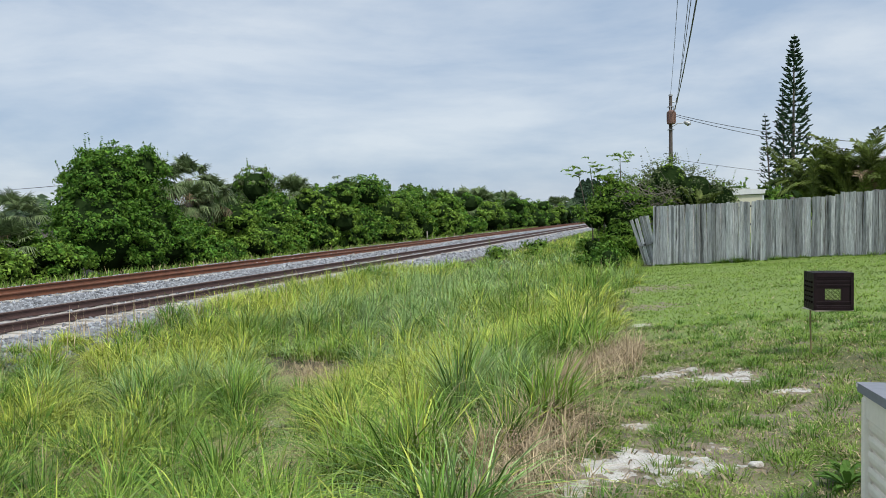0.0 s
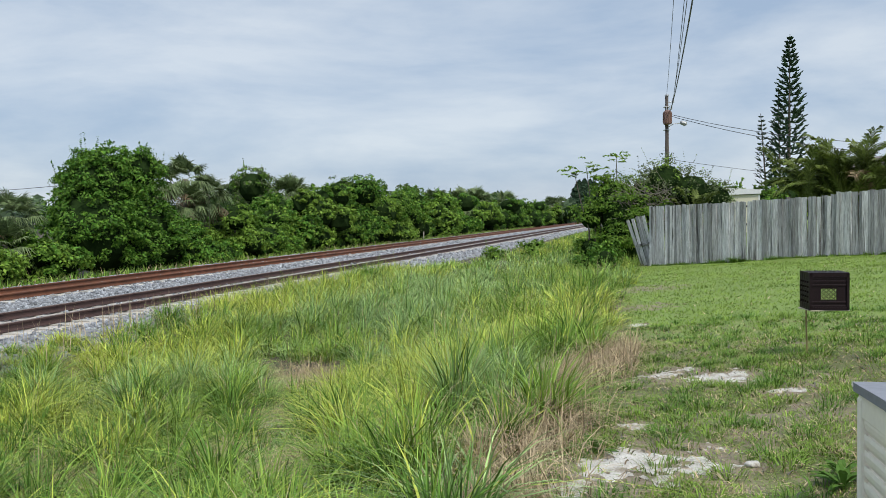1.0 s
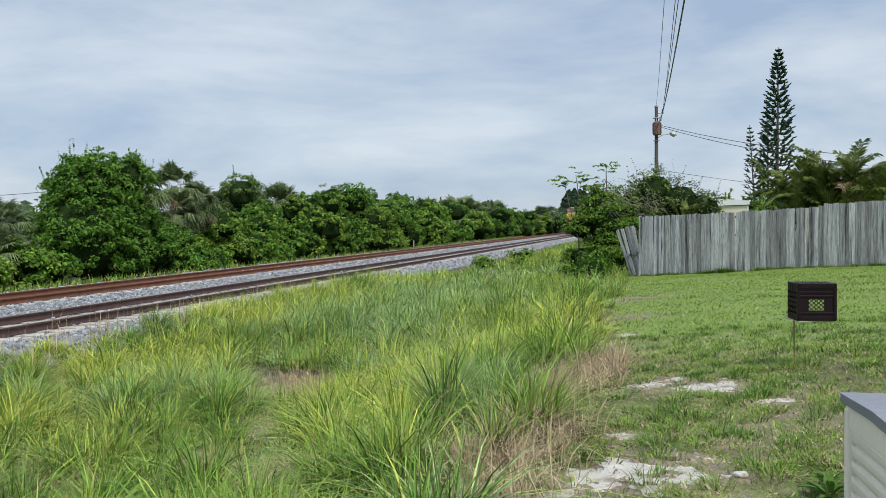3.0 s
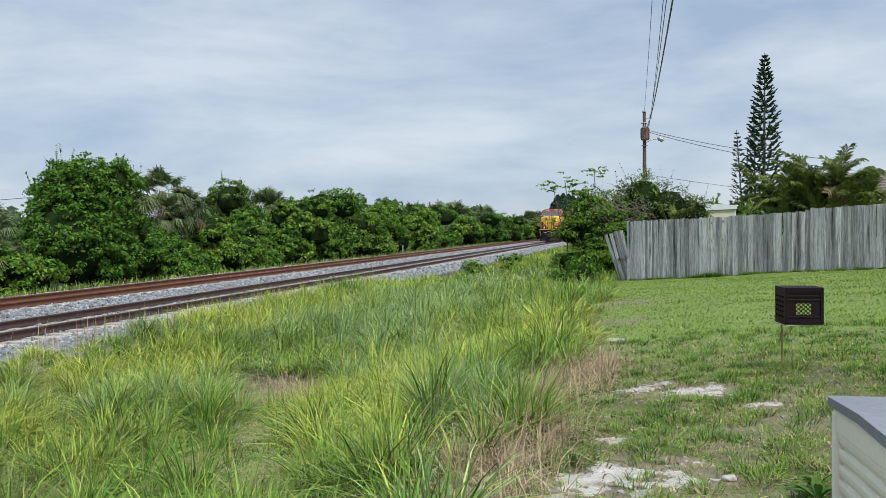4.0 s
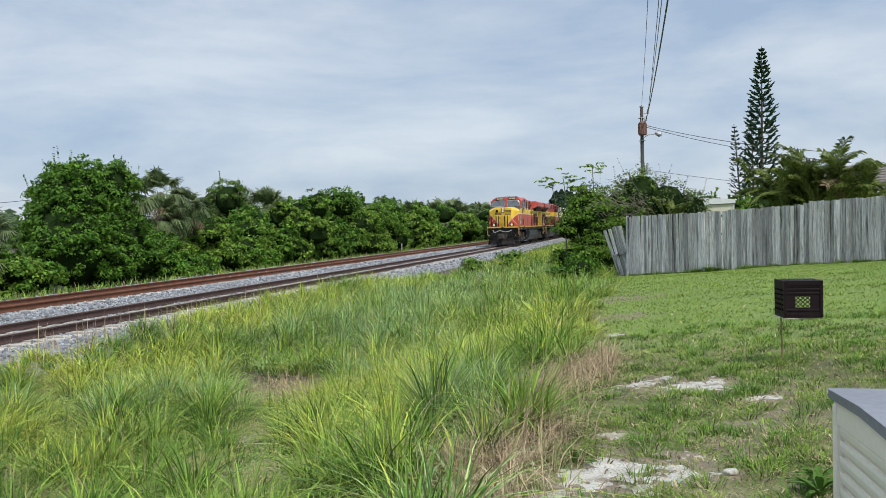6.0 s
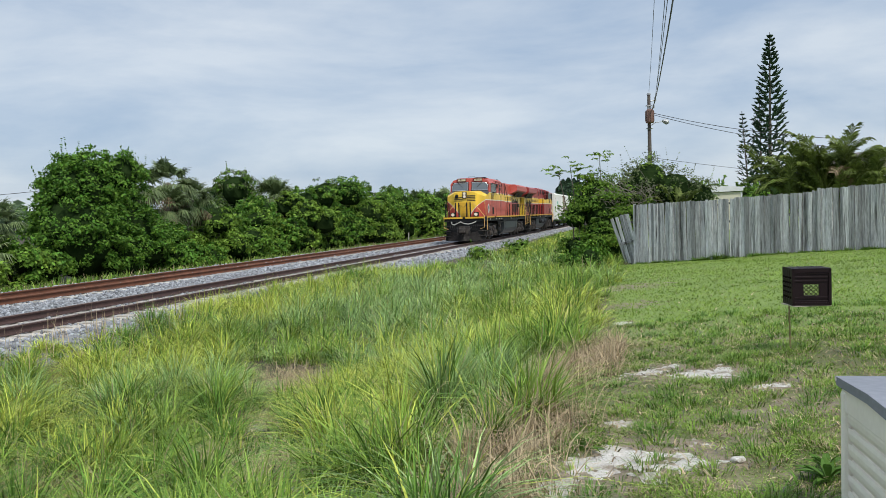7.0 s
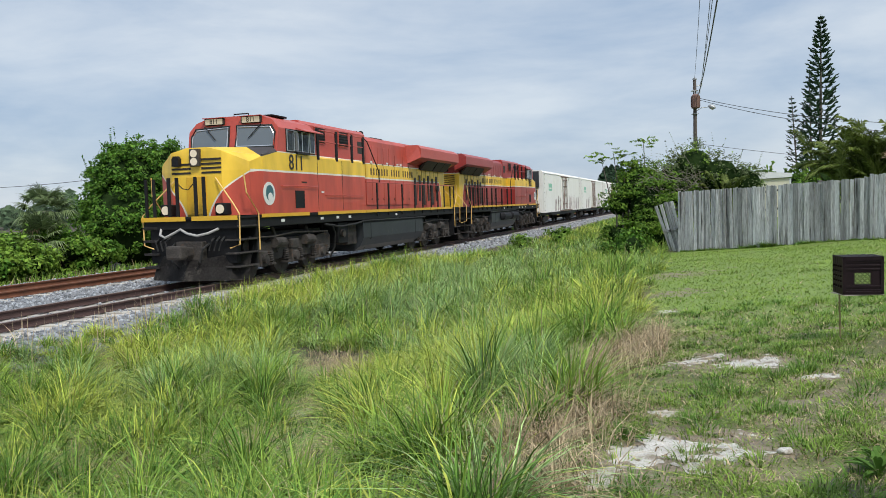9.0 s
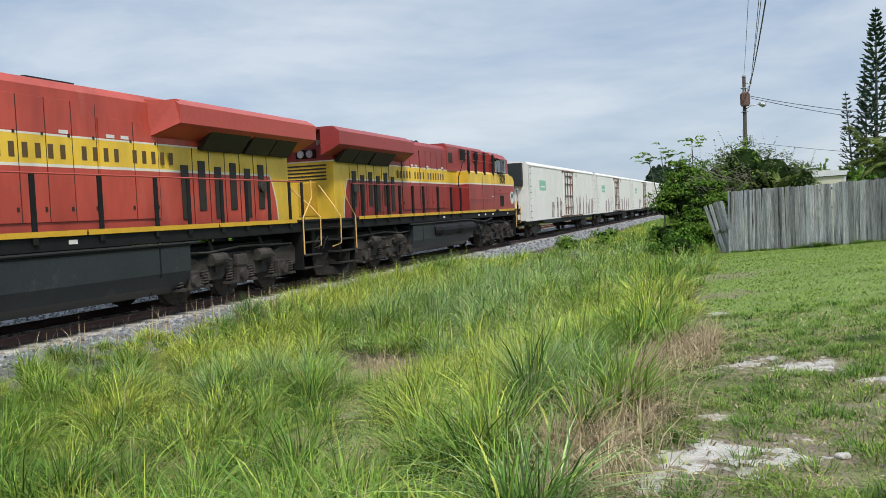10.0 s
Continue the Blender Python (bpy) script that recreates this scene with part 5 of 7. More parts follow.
        # louvres on the high cabinet
        for a, b in ((6.4, 7.2), (8.3, 9.1)):
            lv = part("louvre", box(s * 0.97, s * 1.0, a, b, 4.12, 4.64), M["ink"], loco, "dark louvred intake")
            for i in range(5):
                part("slat", box(s * 0.99, s * 1.03, a + 0.03, b - 0.03, 4.16 + i * 0.095, 4.19 + i * 0.095), M["loco_black"], lv)
            part("frame", tube([(s * 1.005, a, 4.12), (s * 1.005, b, 4.12), (s * 1.005, b, 4.64), (s * 1.005, a, 4.64), (s * 1.005, a, 4.12)], 0.02, 4), RED, lv)
        part("small_vent", box(s * 0.97, s * 0.985, 10.0, 10.5, 3.95, 4.4, 0.003), M["ink"], loco)
        # hood doors
        for a, b, z0, z1 in [(10.75 + i * 0.62, 10.75 + i * 0.62 + 0.595, 2.0, 4.3) for i in range(5)] + [(13.9, 14.85, 2.0, 4.05), (14.88, 15.6, 2.0, 4.05)]:
            dr = part("hood_door", box(s * 0.962, s * 0.978, a, b, z0, z1, 0.004), P, loco)
            part("latch", box(s * 0.976, s * 0.99, b - 0.1, b - 0.05, 2.2, 2.28), M["ink"], dr)
            part("latch", box(s * 0.976, s * 0.99, b - 0.1, b - 0.05, 3.6, 3.66), M["ink"], dr)
            part("door_edge", box(s * 0.955, s * 0.972, b + 0.002, b + 0.02, z0, z1), M["ink"], dr)
        for a in (11.2, 12.9, 14.1, 14.5):
            part("plate", box(s * 0.976, s * 0.984, a, a + 0.22, 3.66, 3.73), M["white_paint"], loco)
        # name along the band, as plain letter-sized bars
        at = 11.2
        for word in (7, 4, 5):
            for i in range(word):
                bar = box(s * 0.978, s * 0.984, at, at + 0.12, 3.18, 3.45)
                part("name_bar", bar, M["name_ink"], loco)
                at += 0.285
            at += 0.24
        # hood vents below the radiators
        for i in range(6):
            a = 16.35 + i * 0.62
            part("hood_vent", box(s * 0.955, s * 0.972, a, a + 0.26, 2.15 if i % 2 else 1.95, 3.2 + 0.12 * (i % 2), 0.004), M["ink"], loco, "tall dark vent")
            part("door_edge", box(s * 0.952, s * 0.962, a + 0.42, a + 0.435, 1.85, 3.6), M["ink"], loco)
        part("gauge", tube([(s * 0.95, 19.6, 2.75), (s * 1.05, 19.6, 2.75)], 0.17, 14), M["gear"], loco)
        # radiator wing with dark screens under it
        wing = [(s * 0.9, 4.58), (s * 1.42, 4.55), (s * 1.55, 4.46), (s * 1.55, 4.06), (s * 1.42, 3.98), (s * 0.9, 3.75)]
        bm = prism(wing, "y", 15.7, 21.6)
        for v in bm.verts:
            if v.co.y < 16 and abs(v.co.x) < 1.0:
                v.co.y -= 0.35
        part("radiator_wing", bm, RED, loco)
        for a, b in ((17.0, 18.6), (18.75, 19.8), (19.85, 20.85)):
            part("radiator_screen", prism([(s * 0.94, 3.60), (s * 1.05, 3.55), (s * 1.42, 4.0), (s * 1.3, 4.05)], "y", a, b), M["ink"], loco, "dark radiator screen")
        # walkway handrail
        posts = (10.55, 11.75, 13.3, 14.85, 15.9, 17.1, 18.1, 19.1, 20.1, 20.75)
        for a in posts:
            part("handrail_post", box(s * 1.47, s * 1.51, a - 0.055, a + 0.055, 1.6, 2.86, 0.012), M["loco_black"], loco)
        part("handrail", tube([(s * 1.5, 9.45, 2.86), (s * 1.5, 20.75, 2.86)], 0.02), RED, loco)
        # steps and yellow grab rails at both ends
        for e, y0 in ((1, 0.75), (-1, 21.7)):
            st = part("stair", box(s * 1.02, s * 1.46, y0 + e * 0.95, y0 + e * 1.0, 0.42, 1.75), M["loco_black"], loco)
            for i in range(4):
                part("tread", box(s * 1.06, s * 1.5, min(y0, y0 + e * 0.95), max(y0, y0 + e * 0.95), 0.42 + i * 0.36, 0.47 + i * 0.36, 0.008), M["plow"], st)
                part("tread_edge", box(s * 1.5, s * 1.515, min(y0, y0 + e * 0.95), max(y0, y0 + e * 0.95), 0.44 + i * 0.36, 0.47 + i * 0.36), M["gear"], st)
            for yy, tops_z in ((y0 + e * 0.02, 1.86), (y0 + e * 1.0, 1.86)):
                front = yy == y0 + e * 0.02
                inner = (s * 0.62, yy + e * 0.34, 2.85) if front else (s * 1.47, yy - e * 0.6, 2.92)
                mid = (s * 1.28, yy + e * 0.08, 2.16) if front else (s * 1.5, yy - e * 0.55, 2.42)
                part("grab_rail", tube([(s * 1.2, yy, 0.95), (s * 1.5, yy, 1.05), (s * 1.52, yy, tops_z), mid, inner] if front else
                     [(s * 1.52, yy, 0.85), (s * 1.52, yy, tops_z), mid, inner], 0.02, 8), M["rail_yellow"], loco, "pale yellow grab rail")
        # fuel tank and air reservoirs
        for a in (9.9, 14.9):
            part("tank_strap", prism([(s * 1.452, 1.38), (s * 1.456, 1.38), (s * 1.456, 0.80), (s * 1.1, 0.335), (s * 1.1, 0.34), (s * 1.452, 0.80)], "y", a, a + 0.04), M["loco_black"], loco)
    part("fuel_tank", prism([(-1.45, 1.38), (1.45, 1.38), (1.45, 0.82), (1.3, 0.52), (1.05, 0.34), (-1.05, 0.34), (-1.3, 0.52), (-1.45, 0.82)], "y", 9.2, 15.9), M["tank_grey"], loco, "dark grey fuel tank", smooth=False)
    part("tank_rib", box(-1.46, 1.46, 9.18, 15.92, 1.36, 1.40, 0.005), M["loco_black"], loco)
    for a in (10.2, 12.6):
        part("air_reservoir", tube([(-1.38, a - 0.95, 1.12), (-1.52, a - 0.85, 1.12), (-1.52, a + 0.85, 1.12), (-1.38, a + 0.95, 1.12)], 0.24, 12), M["loco_black"], loco)
    # brake gear and boxes hung between the front truck and the tank
    for s in (-1, 1):
        part("equipment_box", box(s * 0.7, s * 1.3, 7.35, 8.2, 0.72, 1.44, 0.03), M["loco_black"], loco)
        part("equipment_box", box(s * 0.75, s * 1.22, 8.3, 9.1, 0.62, 1.40, 0.03), M["gear"], loco)
        part("valve", tube([(s * 1.32, 7.6, 1.05), (s * 1.42, 7.6, 1.05)], 0.13, 12), M["gear"], loco)
        part("sand_hose", tube([(s * 1.36, 6.7, 1.44), (s * 1.38, 6.95, 1.1), (s * 1.25, 7.1, 0.6), (s * 1.1, 7.05, 0.25)], 0.03, 6), M["rubber"], loco)
        part("sand_hose", tube([(s * 1.36, 1.9, 1.44), (s * 1.38, 1.75, 1.1), (s * 1.25, 1.65, 0.6), (s * 1.1, 1.6, 0.25)], 0.03, 6), M["rubber"], loco)
        part("cable_run", tube([(s * 1.47, 6.0, 1.42), (s * 1.49, 7.2, 1.30), (s * 1.49, 8.4, 1.36), (s * 1.47, 9.3, 1.44), (s * 1.47, 16.2, 1.43)], 0.035, 6), M["rubber"], loco)
    # long hood
    hood = [(-0.95, 1.8), (0.95, 1.8), (0.95, 4.50), (0.82, 4.66), (-0.82, 4.66), (-0.95, 4.50)]
    part("long_hood", prism(hood, "y", 9.4, 20.95), P, loco)
    part("high_cabinet", prism([(-0.98, 3.6), (0.98, 3.6), (0.98, 4.68), (0.85, 4.80), (-0.85, 4.80), (-0.98, 4.68)], "y", 5.5, 10.7), RED, loco)
    part("radiator_roof", prism([(-1.42, 4.55), (1.42, 4.55), (1.3, 4.62), (-1.3, 4.62)], "y", 15.9, 21.55), RED, loco)
    for a in (17.2, 19.4):
        part("roof_grille", box(-1.0, 1.0, a, a + 1.7, 4.62, 4.66, 0.01), M["loco_black"], loco)
    part("exhaust_stack", box(-0.45, 0.45, 12.7, 13.9, 4.64, 4.78, 0.03), M["loco_black"], loco)
    for i in range(3):
        part("horn", tube([(0.1 + i * 0.2, 10.9, 4.80), (0.1 + i * 0.2, 11.45, 4.83), (0.1 + i * 0.2, 11.5, 4.83)], [0.04, 0.06, 0.11], 10), M["loco_black"], loco)
    # hood end: headlight, louvres
    hl = part("rear_headlight", box(-0.36, 0.36, 20.9, 21.0, 3.72, 4.0, 0.03), M["loco_black"], loco)
    for x in (-0.16, 0.16):
        part("lens", tube([(x, 20.99, 3.86), (x, 21.03, 3.86)], 0.12, 16), M["chrome"], hl)
    for i in range(5):
        part("end_louvre", box(-0.7, 0.7, 20.945, 20.965, 3.02 + i * 0.11, 3.07 + i * 0.11), M["ink"], loco)
    part("end_door", box(-0.35, 0.35, 20.945, 20.97, 1.9, 2.95, 0.01), M["loco_yellow"], loco)
    lettering("numerals", number, 0.22, pose(-0.55, 20.96, 4.2, 90, 0, 180), loco, M["white_paint"])
    # nose front: headlight, bell cover, stripes, door posts
    hb = part("headlight", box(-0.15, 0.15, 1.06, 1.2, 3.18, 3.66, 0.02), M["gear"], loco)
    for z in (3.31, 3.53):
        part("lens", tube([(0, 1.08, z), (0, 1.04, z)], 0.105, 16), M["lamp_on"] if lamps else M["chrome"], hb, "round headlight lens")
    part("bell_cover", prism([(-0.69, 3.2), (-0.47, 3.2), (-0.47, 3.40), (-0.52, 3.48), (-0.64, 3.48), (-0.69, 3.40)], "y", 1.02, 1.16), M["loco_black"], loco)
    for i in range(4):
        z = 2.98 + i * 0.12
        for x0, x1 in ((-0.78, -0.17), (0.17, 0.79)):
            if x0 < 0 and 0 < i < 4 and i > 2:
                continue
            part("nose_stripe", box(x0, x1, 1.138, 1.152, z, z + 0.055), M["ink"], loco)
    part("front_door", box(-0.32, 0.30, 1.12, 1.152, 1.86, 2.9, 0.01), M["loco_yellow"], loco)
    for x in (-0.62, -0.36, 0.22, 0.48):
        part("end_post", box(x - 0.045, x + 0.045, 0.72, 0.78, 1.78, 2.88, 0.01), M["loco_black"], loco)
    for x in (-1.35, -1.1):
        part("end_post", box(x - 0.04, x + 0.04, 0.72, 0.78, 1.78, 2.85, 0.01), M["loco_black"], loco)
    part("safety_chain", tube([(-0.36, 0.74, 2.75), (-0.18, 0.74, 2.58), (0.0, 0.74, 2.54), (0.22, 0.74, 2.75)], 0.014, 5), M["loco_black"], loco)
    part("front_stripe", box(-1.5, -0.1, 0.68, 0.702, 1.70, 1.82), M["loco_yellow"], loco)
    part("front_stripe", box(0.1, 1.5, 0.68, 0.702, 1.70, 1.82), M["loco_yellow"], loco)
    # pilot plates, plow, couplers, hoses
    for e, y0 in ((1, 0.75), (-1, 21.7)):
        part("pilot_plate", box(-1.35, 1.35, min(y0 + e * 0.1, y0 + e * 0.3), max(y0 + e * 0.1, y0 + e * 0.3), 0.55, 1.7, 0.01), M["loco_black"], loco)
        cp = part("coupler", box(-0.16, 0.16, min(y0 - e * 0.7, y0 + e * 0.2), max(y0 - e * 0.7, y0 + e * 0.2), 0.74, 1.0, 0.05), M["gear"], loco)
        part("knuckle", box(-0.26, 0.22, min(y0 - e * 0.78, y0 - e * 0.45), max(y0 - e * 0.78, y0 - e * 0.45), 0.70, 1.06, 0.06), M["gear"], cp)
        part("draft_box", box(-0.42, 0.42, min(y0 - e * 0.1, y0 + e * 0.2), max(y0 - e * 0.1, y0 + e * 0.2), 0.62, 1.15, 0.04), M["gear"], cp)
        for s in (-1, 1):
            part("air_hose", tube([(s * 0.55, y0 + e * 0.08, 1.1), (s * 0.5, y0 - e * 0.2, 0.95), (s * 0.42, y0 - e * 0.25, 0.6), (s * 0.3, y0 - e * 0.2, 0.42)], 0.035, 7), M["rubber"], loco)
            for off in (0.7, 0.85, 1.0):
                part("air_hose", tube([(s * off, y0 + e * 0.08, 1.25), (s * (off + 0.03), y0 - e * 0.12, 1.15), (s * (off - 0.05), y0 - e * 0.14, 0.9)], 0.025, 6), M["rubber"], loco)
    part("jumper_cable", tube([(-0.95, 0.82, 1.55), (-0.9, 0.66, 1.34), (-0.72, 0.62, 1.26), (-0.45, 0.64, 1.38), (-0.25, 0.66, 1.48), (0.0, 0.62, 1.36), (0.3, 0.60, 1.30), (0.62, 0.64, 1.36), (0.9, 0.72, 1.48)], 0.035, 8), M["hose"], loco, "pale grey jumper cable")
    for e, y0 in ((1, 0.75), (-1, 21.7)):
        bm = bmesh.new()
        cols = [(-1.5, 0.45), (-1.2, 0.05), (0.0, -0.28), (1.2, 0.05), (1.5, 0.45)]
        lo = [bm.verts.new((x, y0 + e * (d - 0.12), 0.10)) for x, d in cols]
        mi = [bm.verts.new((x, y0 + e * (d + 0.06), 0.45)) for x, d in cols]
        hi = [bm.verts.new((x, y0 + e * (d + 0.12), 0.80 - (0.18 if abs(x) < 0.1 else 0.0))) for x, d in cols]
        for r0, r1 in ((lo, mi), (mi, hi)):
            for i in range(4):
                bm.faces.new((r0[i], r0[i + 1], r1[i + 1], r1[i]))
        made = bmesh.ops.solidify(bm, geom=list(bm.faces), thickness=0.04)
        bmesh.ops.recalc_face_normals(bm, faces=bm.faces)
        part("plow", bm, M["plow"], loco, "scuffed dark grey plow")
    loco_truck(loco, 4.15, wheels)
    loco_truck(loco, 18.0, wheels)
    return loco


spinning = []
lead_loco = build_locomotive("811", "red and yellow diesel locomotive, cab forward, headlights lit", spinning, True, "loco_paint", "loco_red")
second_loco = build_locomotive("808", "red and yellow diesel locomotive running hood first behind another", spinning, False, "loco_paint_dark", "loco_red_dark")

# ---- white refrigerator boxcars ----
M["boxcar_white"] = material("boxcar_white", (0.84, 0.83, 0.79), (0.72, 0.70, 0.65), 0.6, grain=0.8, fine=14, bump=0.08, streaks=5, stain=(0.46, 0.38, 0.29), stain_at=0.62, stain_scale=1.6)
M["graffiti"] = material("graffiti", (0.46, 0.33, 0.29), (0.17, 0.14, 0.16), 0.7, grain=2, fine=12, bump=0.0, stain=(0.50, 0.46, 0.42), stain_at=0.48, stain_scale=2.2)
M["logo_green"] = material("logo_green", (0.22, 0.50, 0.36), (0.30, 0.55, 0.42), 0.6, grain=4, fine=20, bump=0.0)
M["door_edge"] = material("door_edge", (0.22, 0.11, 0.075), (0.10, 0.06, 0.05), 0.7, grain=3, fine=20)


def build_boxcar(label, wheels, tone):
    car = empty("boxcar", label, "boxcar", "white boxcars of the train")
    W = M["boxcar_white"]
    part("body", prism([(-1.5, 1.05), (1.5, 1.05), (1.5, 4.30), (1.36, 4.46), (0.0, 4.55), (-1.36, 4.46), (-1.5, 4.30)], "y", 0.55, 22.0), W, car)
    part("underframe", box(-1.2, 1.2, 0.5, 22.05, 0.82, 1.05, 0.02), M["loco_black"], car)
    for s in (-1, 1):
        part("side_sill", prism([(3.4, 1.06), (19.1, 1.06), (17.5, 0.80), (5.0, 0.80)], "x", s * 1.44, s * 1.5), M["loco_black"], car)
        part("roof_rail", box(s * 1.49, s * 1.53, 0.55, 22.0, 4.24, 4.31, 0.01), W, car)
        for i in range(1, 14):
            a = 0.55 + i * 1.53
            if not 9.6 < a < 13.6:
                part("side_joint", box(s * 1.5, s * 1.506, a, a + 0.03, 1.15, 4.22), W, car)
        door = part("plug_door", box(s * 1.5, s * 1.56, 9.8, 12.9, 1.2, 4.12, 0.01), W, car)
        part("door_track", box(s * 1.5, s * 1.60, 9.0, 16.2, 1.08, 1.16), M["door_edge"], door)
        part("door_track", box(s * 1.5, s * 1.58, 9.6, 13.4, 4.14, 4.24), M["door_edge"], door)
        for a in (10.2, 10.95, 11.9, 12.6):
            part("lock_rod", tube([(s * 1.6, a, 1.25), (s * 1.6, a, 4.1)], 0.03, 6), M["door_edge"], door)
        for z in (1.7, 2.5, 3.3, 3.85):
            part("lock_bar", box(s * 1.58, s * 1.63, 10.15, 12.65, z, z + 0.05), M["door_edge"], door)
        for a in (0.75, 21.45):
            ld = part("ladder", tube([(s * 1.58, a - 0.2, 1.1), (s * 1.58, a - 0.2, 4.2 if a > 2 else 4.3)], 0.018), W, car)
            part("stile", tube([(s * 1.58, a + 0.2, 1.1), (s * 1.58, a + 0.2, 4.2)], 0.018), W, ld)
            for i in range(9):
                part("rung", tube([(s * 1.58, a - 0.2, 1.25 + i * 0.36), (s * 1.58, a + 0.2, 1.25 + i * 0.36)], 0.016, 5), M["gear"], ld)
        r = random.Random(tone)
        lg = part("logo_panel", box(s * 1.5, s * 1.508, 3.2, 4.8, 2.85, 3.45), M["logo_green"] if tone != 4 else W, car, "faded green logo block")
        part("logo_bar", box(s * 1.508, s * 1.512, 3.45, 4.55, 3.02, 3.12), W, lg)
        at = 4.6 + r.random() * 2
        while at < 20.5:
            w = r.uniform(0.3, 1.0)
            if not (9.5 < at < 13.2 or 9.5 < at + w < 13.2):
                part("graffiti", prism([(at, 1.15), (at + w * 0.7, 1.12), (at + w, 1.5 + r.random() * 0.8), (at + w * 0.8, 1.9 + r.random() * 0.9), (at + w * 0.2, 1.7 + r.random() * 0.8)], "x", s * 1.5, s * (1.507 + 0.003 * r.random())), M["graffiti"], car)
            at += w + r.uniform(0.05, 0.9)
        for a, z in ((14.4, 3.9), (14.4, 1.9), (7.9, 1.7)):
            part("placard", box(s * 1.505, s * 1.512, a, a + 0.18, z, z + 0.4), M["ink"], car)
        for a in (3.6, 19.0):
            fr = [(-1.25, 0.62), (-1.0, 0.74), (-0.5, 0.66), (-0.4, 0.86), (0.4, 0.86), (0.5, 0.66), (1.0, 0.74), (1.25, 0.62), (1.2, 0.42), (0.6, 0.3), (-0.6, 0.3), (-1.2, 0.42)]
            part("truck_frame", prism([(a + q, z) for q, z in fr], "x", s * 0.98, s * 1.12), M["gear"], car)
    part("cooling_unit", box(-1.2, 1.2, 0.32, 0.56, 3.1, 4.4, 0.02), M["tank_grey"], car, "dark cooling unit on the end wall")
    for e, y0 in ((1, 0.3), (-1, 22.25)):
        part("coupler", box(-0.15, 0.15, min(y0 - e * 0.3, y0 + e * 0.5), max(y0 - e * 0.3, y0 + e * 0.5), 0.74, 1.0, 0.04), M["gear"], car)
        part("end_platform", box(-1.3, 1.3, min(y0, y0 + e * 0.3), max(y0, y0 + e * 0.3), 1.05, 1.1), M["gear"], car)
    for a in (3.6, 19.0):
        for q in (-0.88, 0.88):
            ob = wheelset(car, a + q, 0.42)
    return car


boxcars = [build_boxcar(lab, None, i) for i, lab in enumerate((
    "grimy white refrigerator boxcar with a faded green logo block", "white refrigerator boxcar with rusty door rods and graffiti",
    "white refrigerator boxcar with rusty streaks along its side", "pale white refrigerator boxcar with scrawled lower side",
    "plain weathered white refrigerator boxcar", "weathered white refrigerator boxcar with stained side"))]
CAR_LENGTH = 22.5

# ---- weathered board fence ----
M["fence_dark"] = M["old_wood_dark"]
FENCE_A, FENCE_DIR = np.array([6.35, 24.2]), np.array([0.655, -0.755])


def fence_top(k):
    return float(np.interp(k, [0, 3.0, 5.35, 5.4, 6.6, 10.5], [1.68, 1.76, 1.85, 1.93, 1.97, 2.12]))


def board_mesh(i, w, h, r):
    """One plank: slightly cupped and split top, real thickness."""
    n = 5
    lean = r.uniform(-0.01, 0.01)
    cut = [r.uniform(-0.012, 0.012) for _ in range(n)]
    out = [(-w / 2, 0.0), (w / 2, 0.0)] + [(w / 2 - w * j / (n - 1) + lean, h + cut[j]) for j in range(n)]
    bm = prism(out, "y", -0.011, 0.011)
    me = bpy.data.meshes.new("board")
    bm.to_mesh(me)
    bm.free()
    me.materials.append(M["old_wood"])
    return me


def build_fence():
    r = random.Random(3)
    fence = empty("fence", "weathered grey wooden board fence along the lawn", "fence", kind="structure")
    turn = math.degrees(math.atan2(FENCE_DIR[1], FENCE_DIR[0]))
    k = 0.0
    i = 0
    while k < 10.6:
        w = r.choice((0.088, 0.09, 0.14, 0.14, 0.14)) * r.uniform(0.95, 1.03)
        x, y = FENCE_A + FENCE_DIR * (k + w / 2)
        g = float(ground_z(x, y)) - 0.02
        if k < 0.9:
            g -= 0.10 * r.random()
        ob = new("board", board_mesh(i, w, fence_top(k) - g + r.uniform(-0.015, 0.015), r))
        ob.parent = fence
        ob.matrix_basis = pose(x + 0.755 * 0.006 * (i % 2), y + 0.655 * 0.006 * (i % 2), g, r.uniform(-0.8, 0.8), r.uniform(-0.7, 0.7), turn + r.uniform(-2.5, 2.5))
        k += w + r.choice((0.001, 0.002, 0.004, 0.006, 0.010))
        i += 1
    for z0 in (0.35, 1.0, 1.5):
        bm = bmesh.new()
        for j in range(5):
            k0, k1 = j * 2.1, j * 2.1 + 2.1
            pts = []
            for kk in (k0, k1):
                x, y = FENCE_A + FENCE_DIR * kk + np.array([0.755, 0.655]) * 0.085
                pts.append((x, y, float(ground_z(x, y)) + z0))
            add_tube(bm, pts, 0.03, 4)
        part("fence_rail", bm, M["old_wood_dark"], fence)
    for j in range(6):
        x, y = FENCE_A + FENCE_DIR * j * 2.1 + np.array([0.755, 0.655]) * 0.16
        g = float(ground_z(x, y))
        part("fence_post", box(x - 0.045, x + 0.045, y - 0.045, y + 0.045, g - 0.1, g + 1.6, 0.005), M["old_wood_dark"], fence)
    return fence


build_fence()


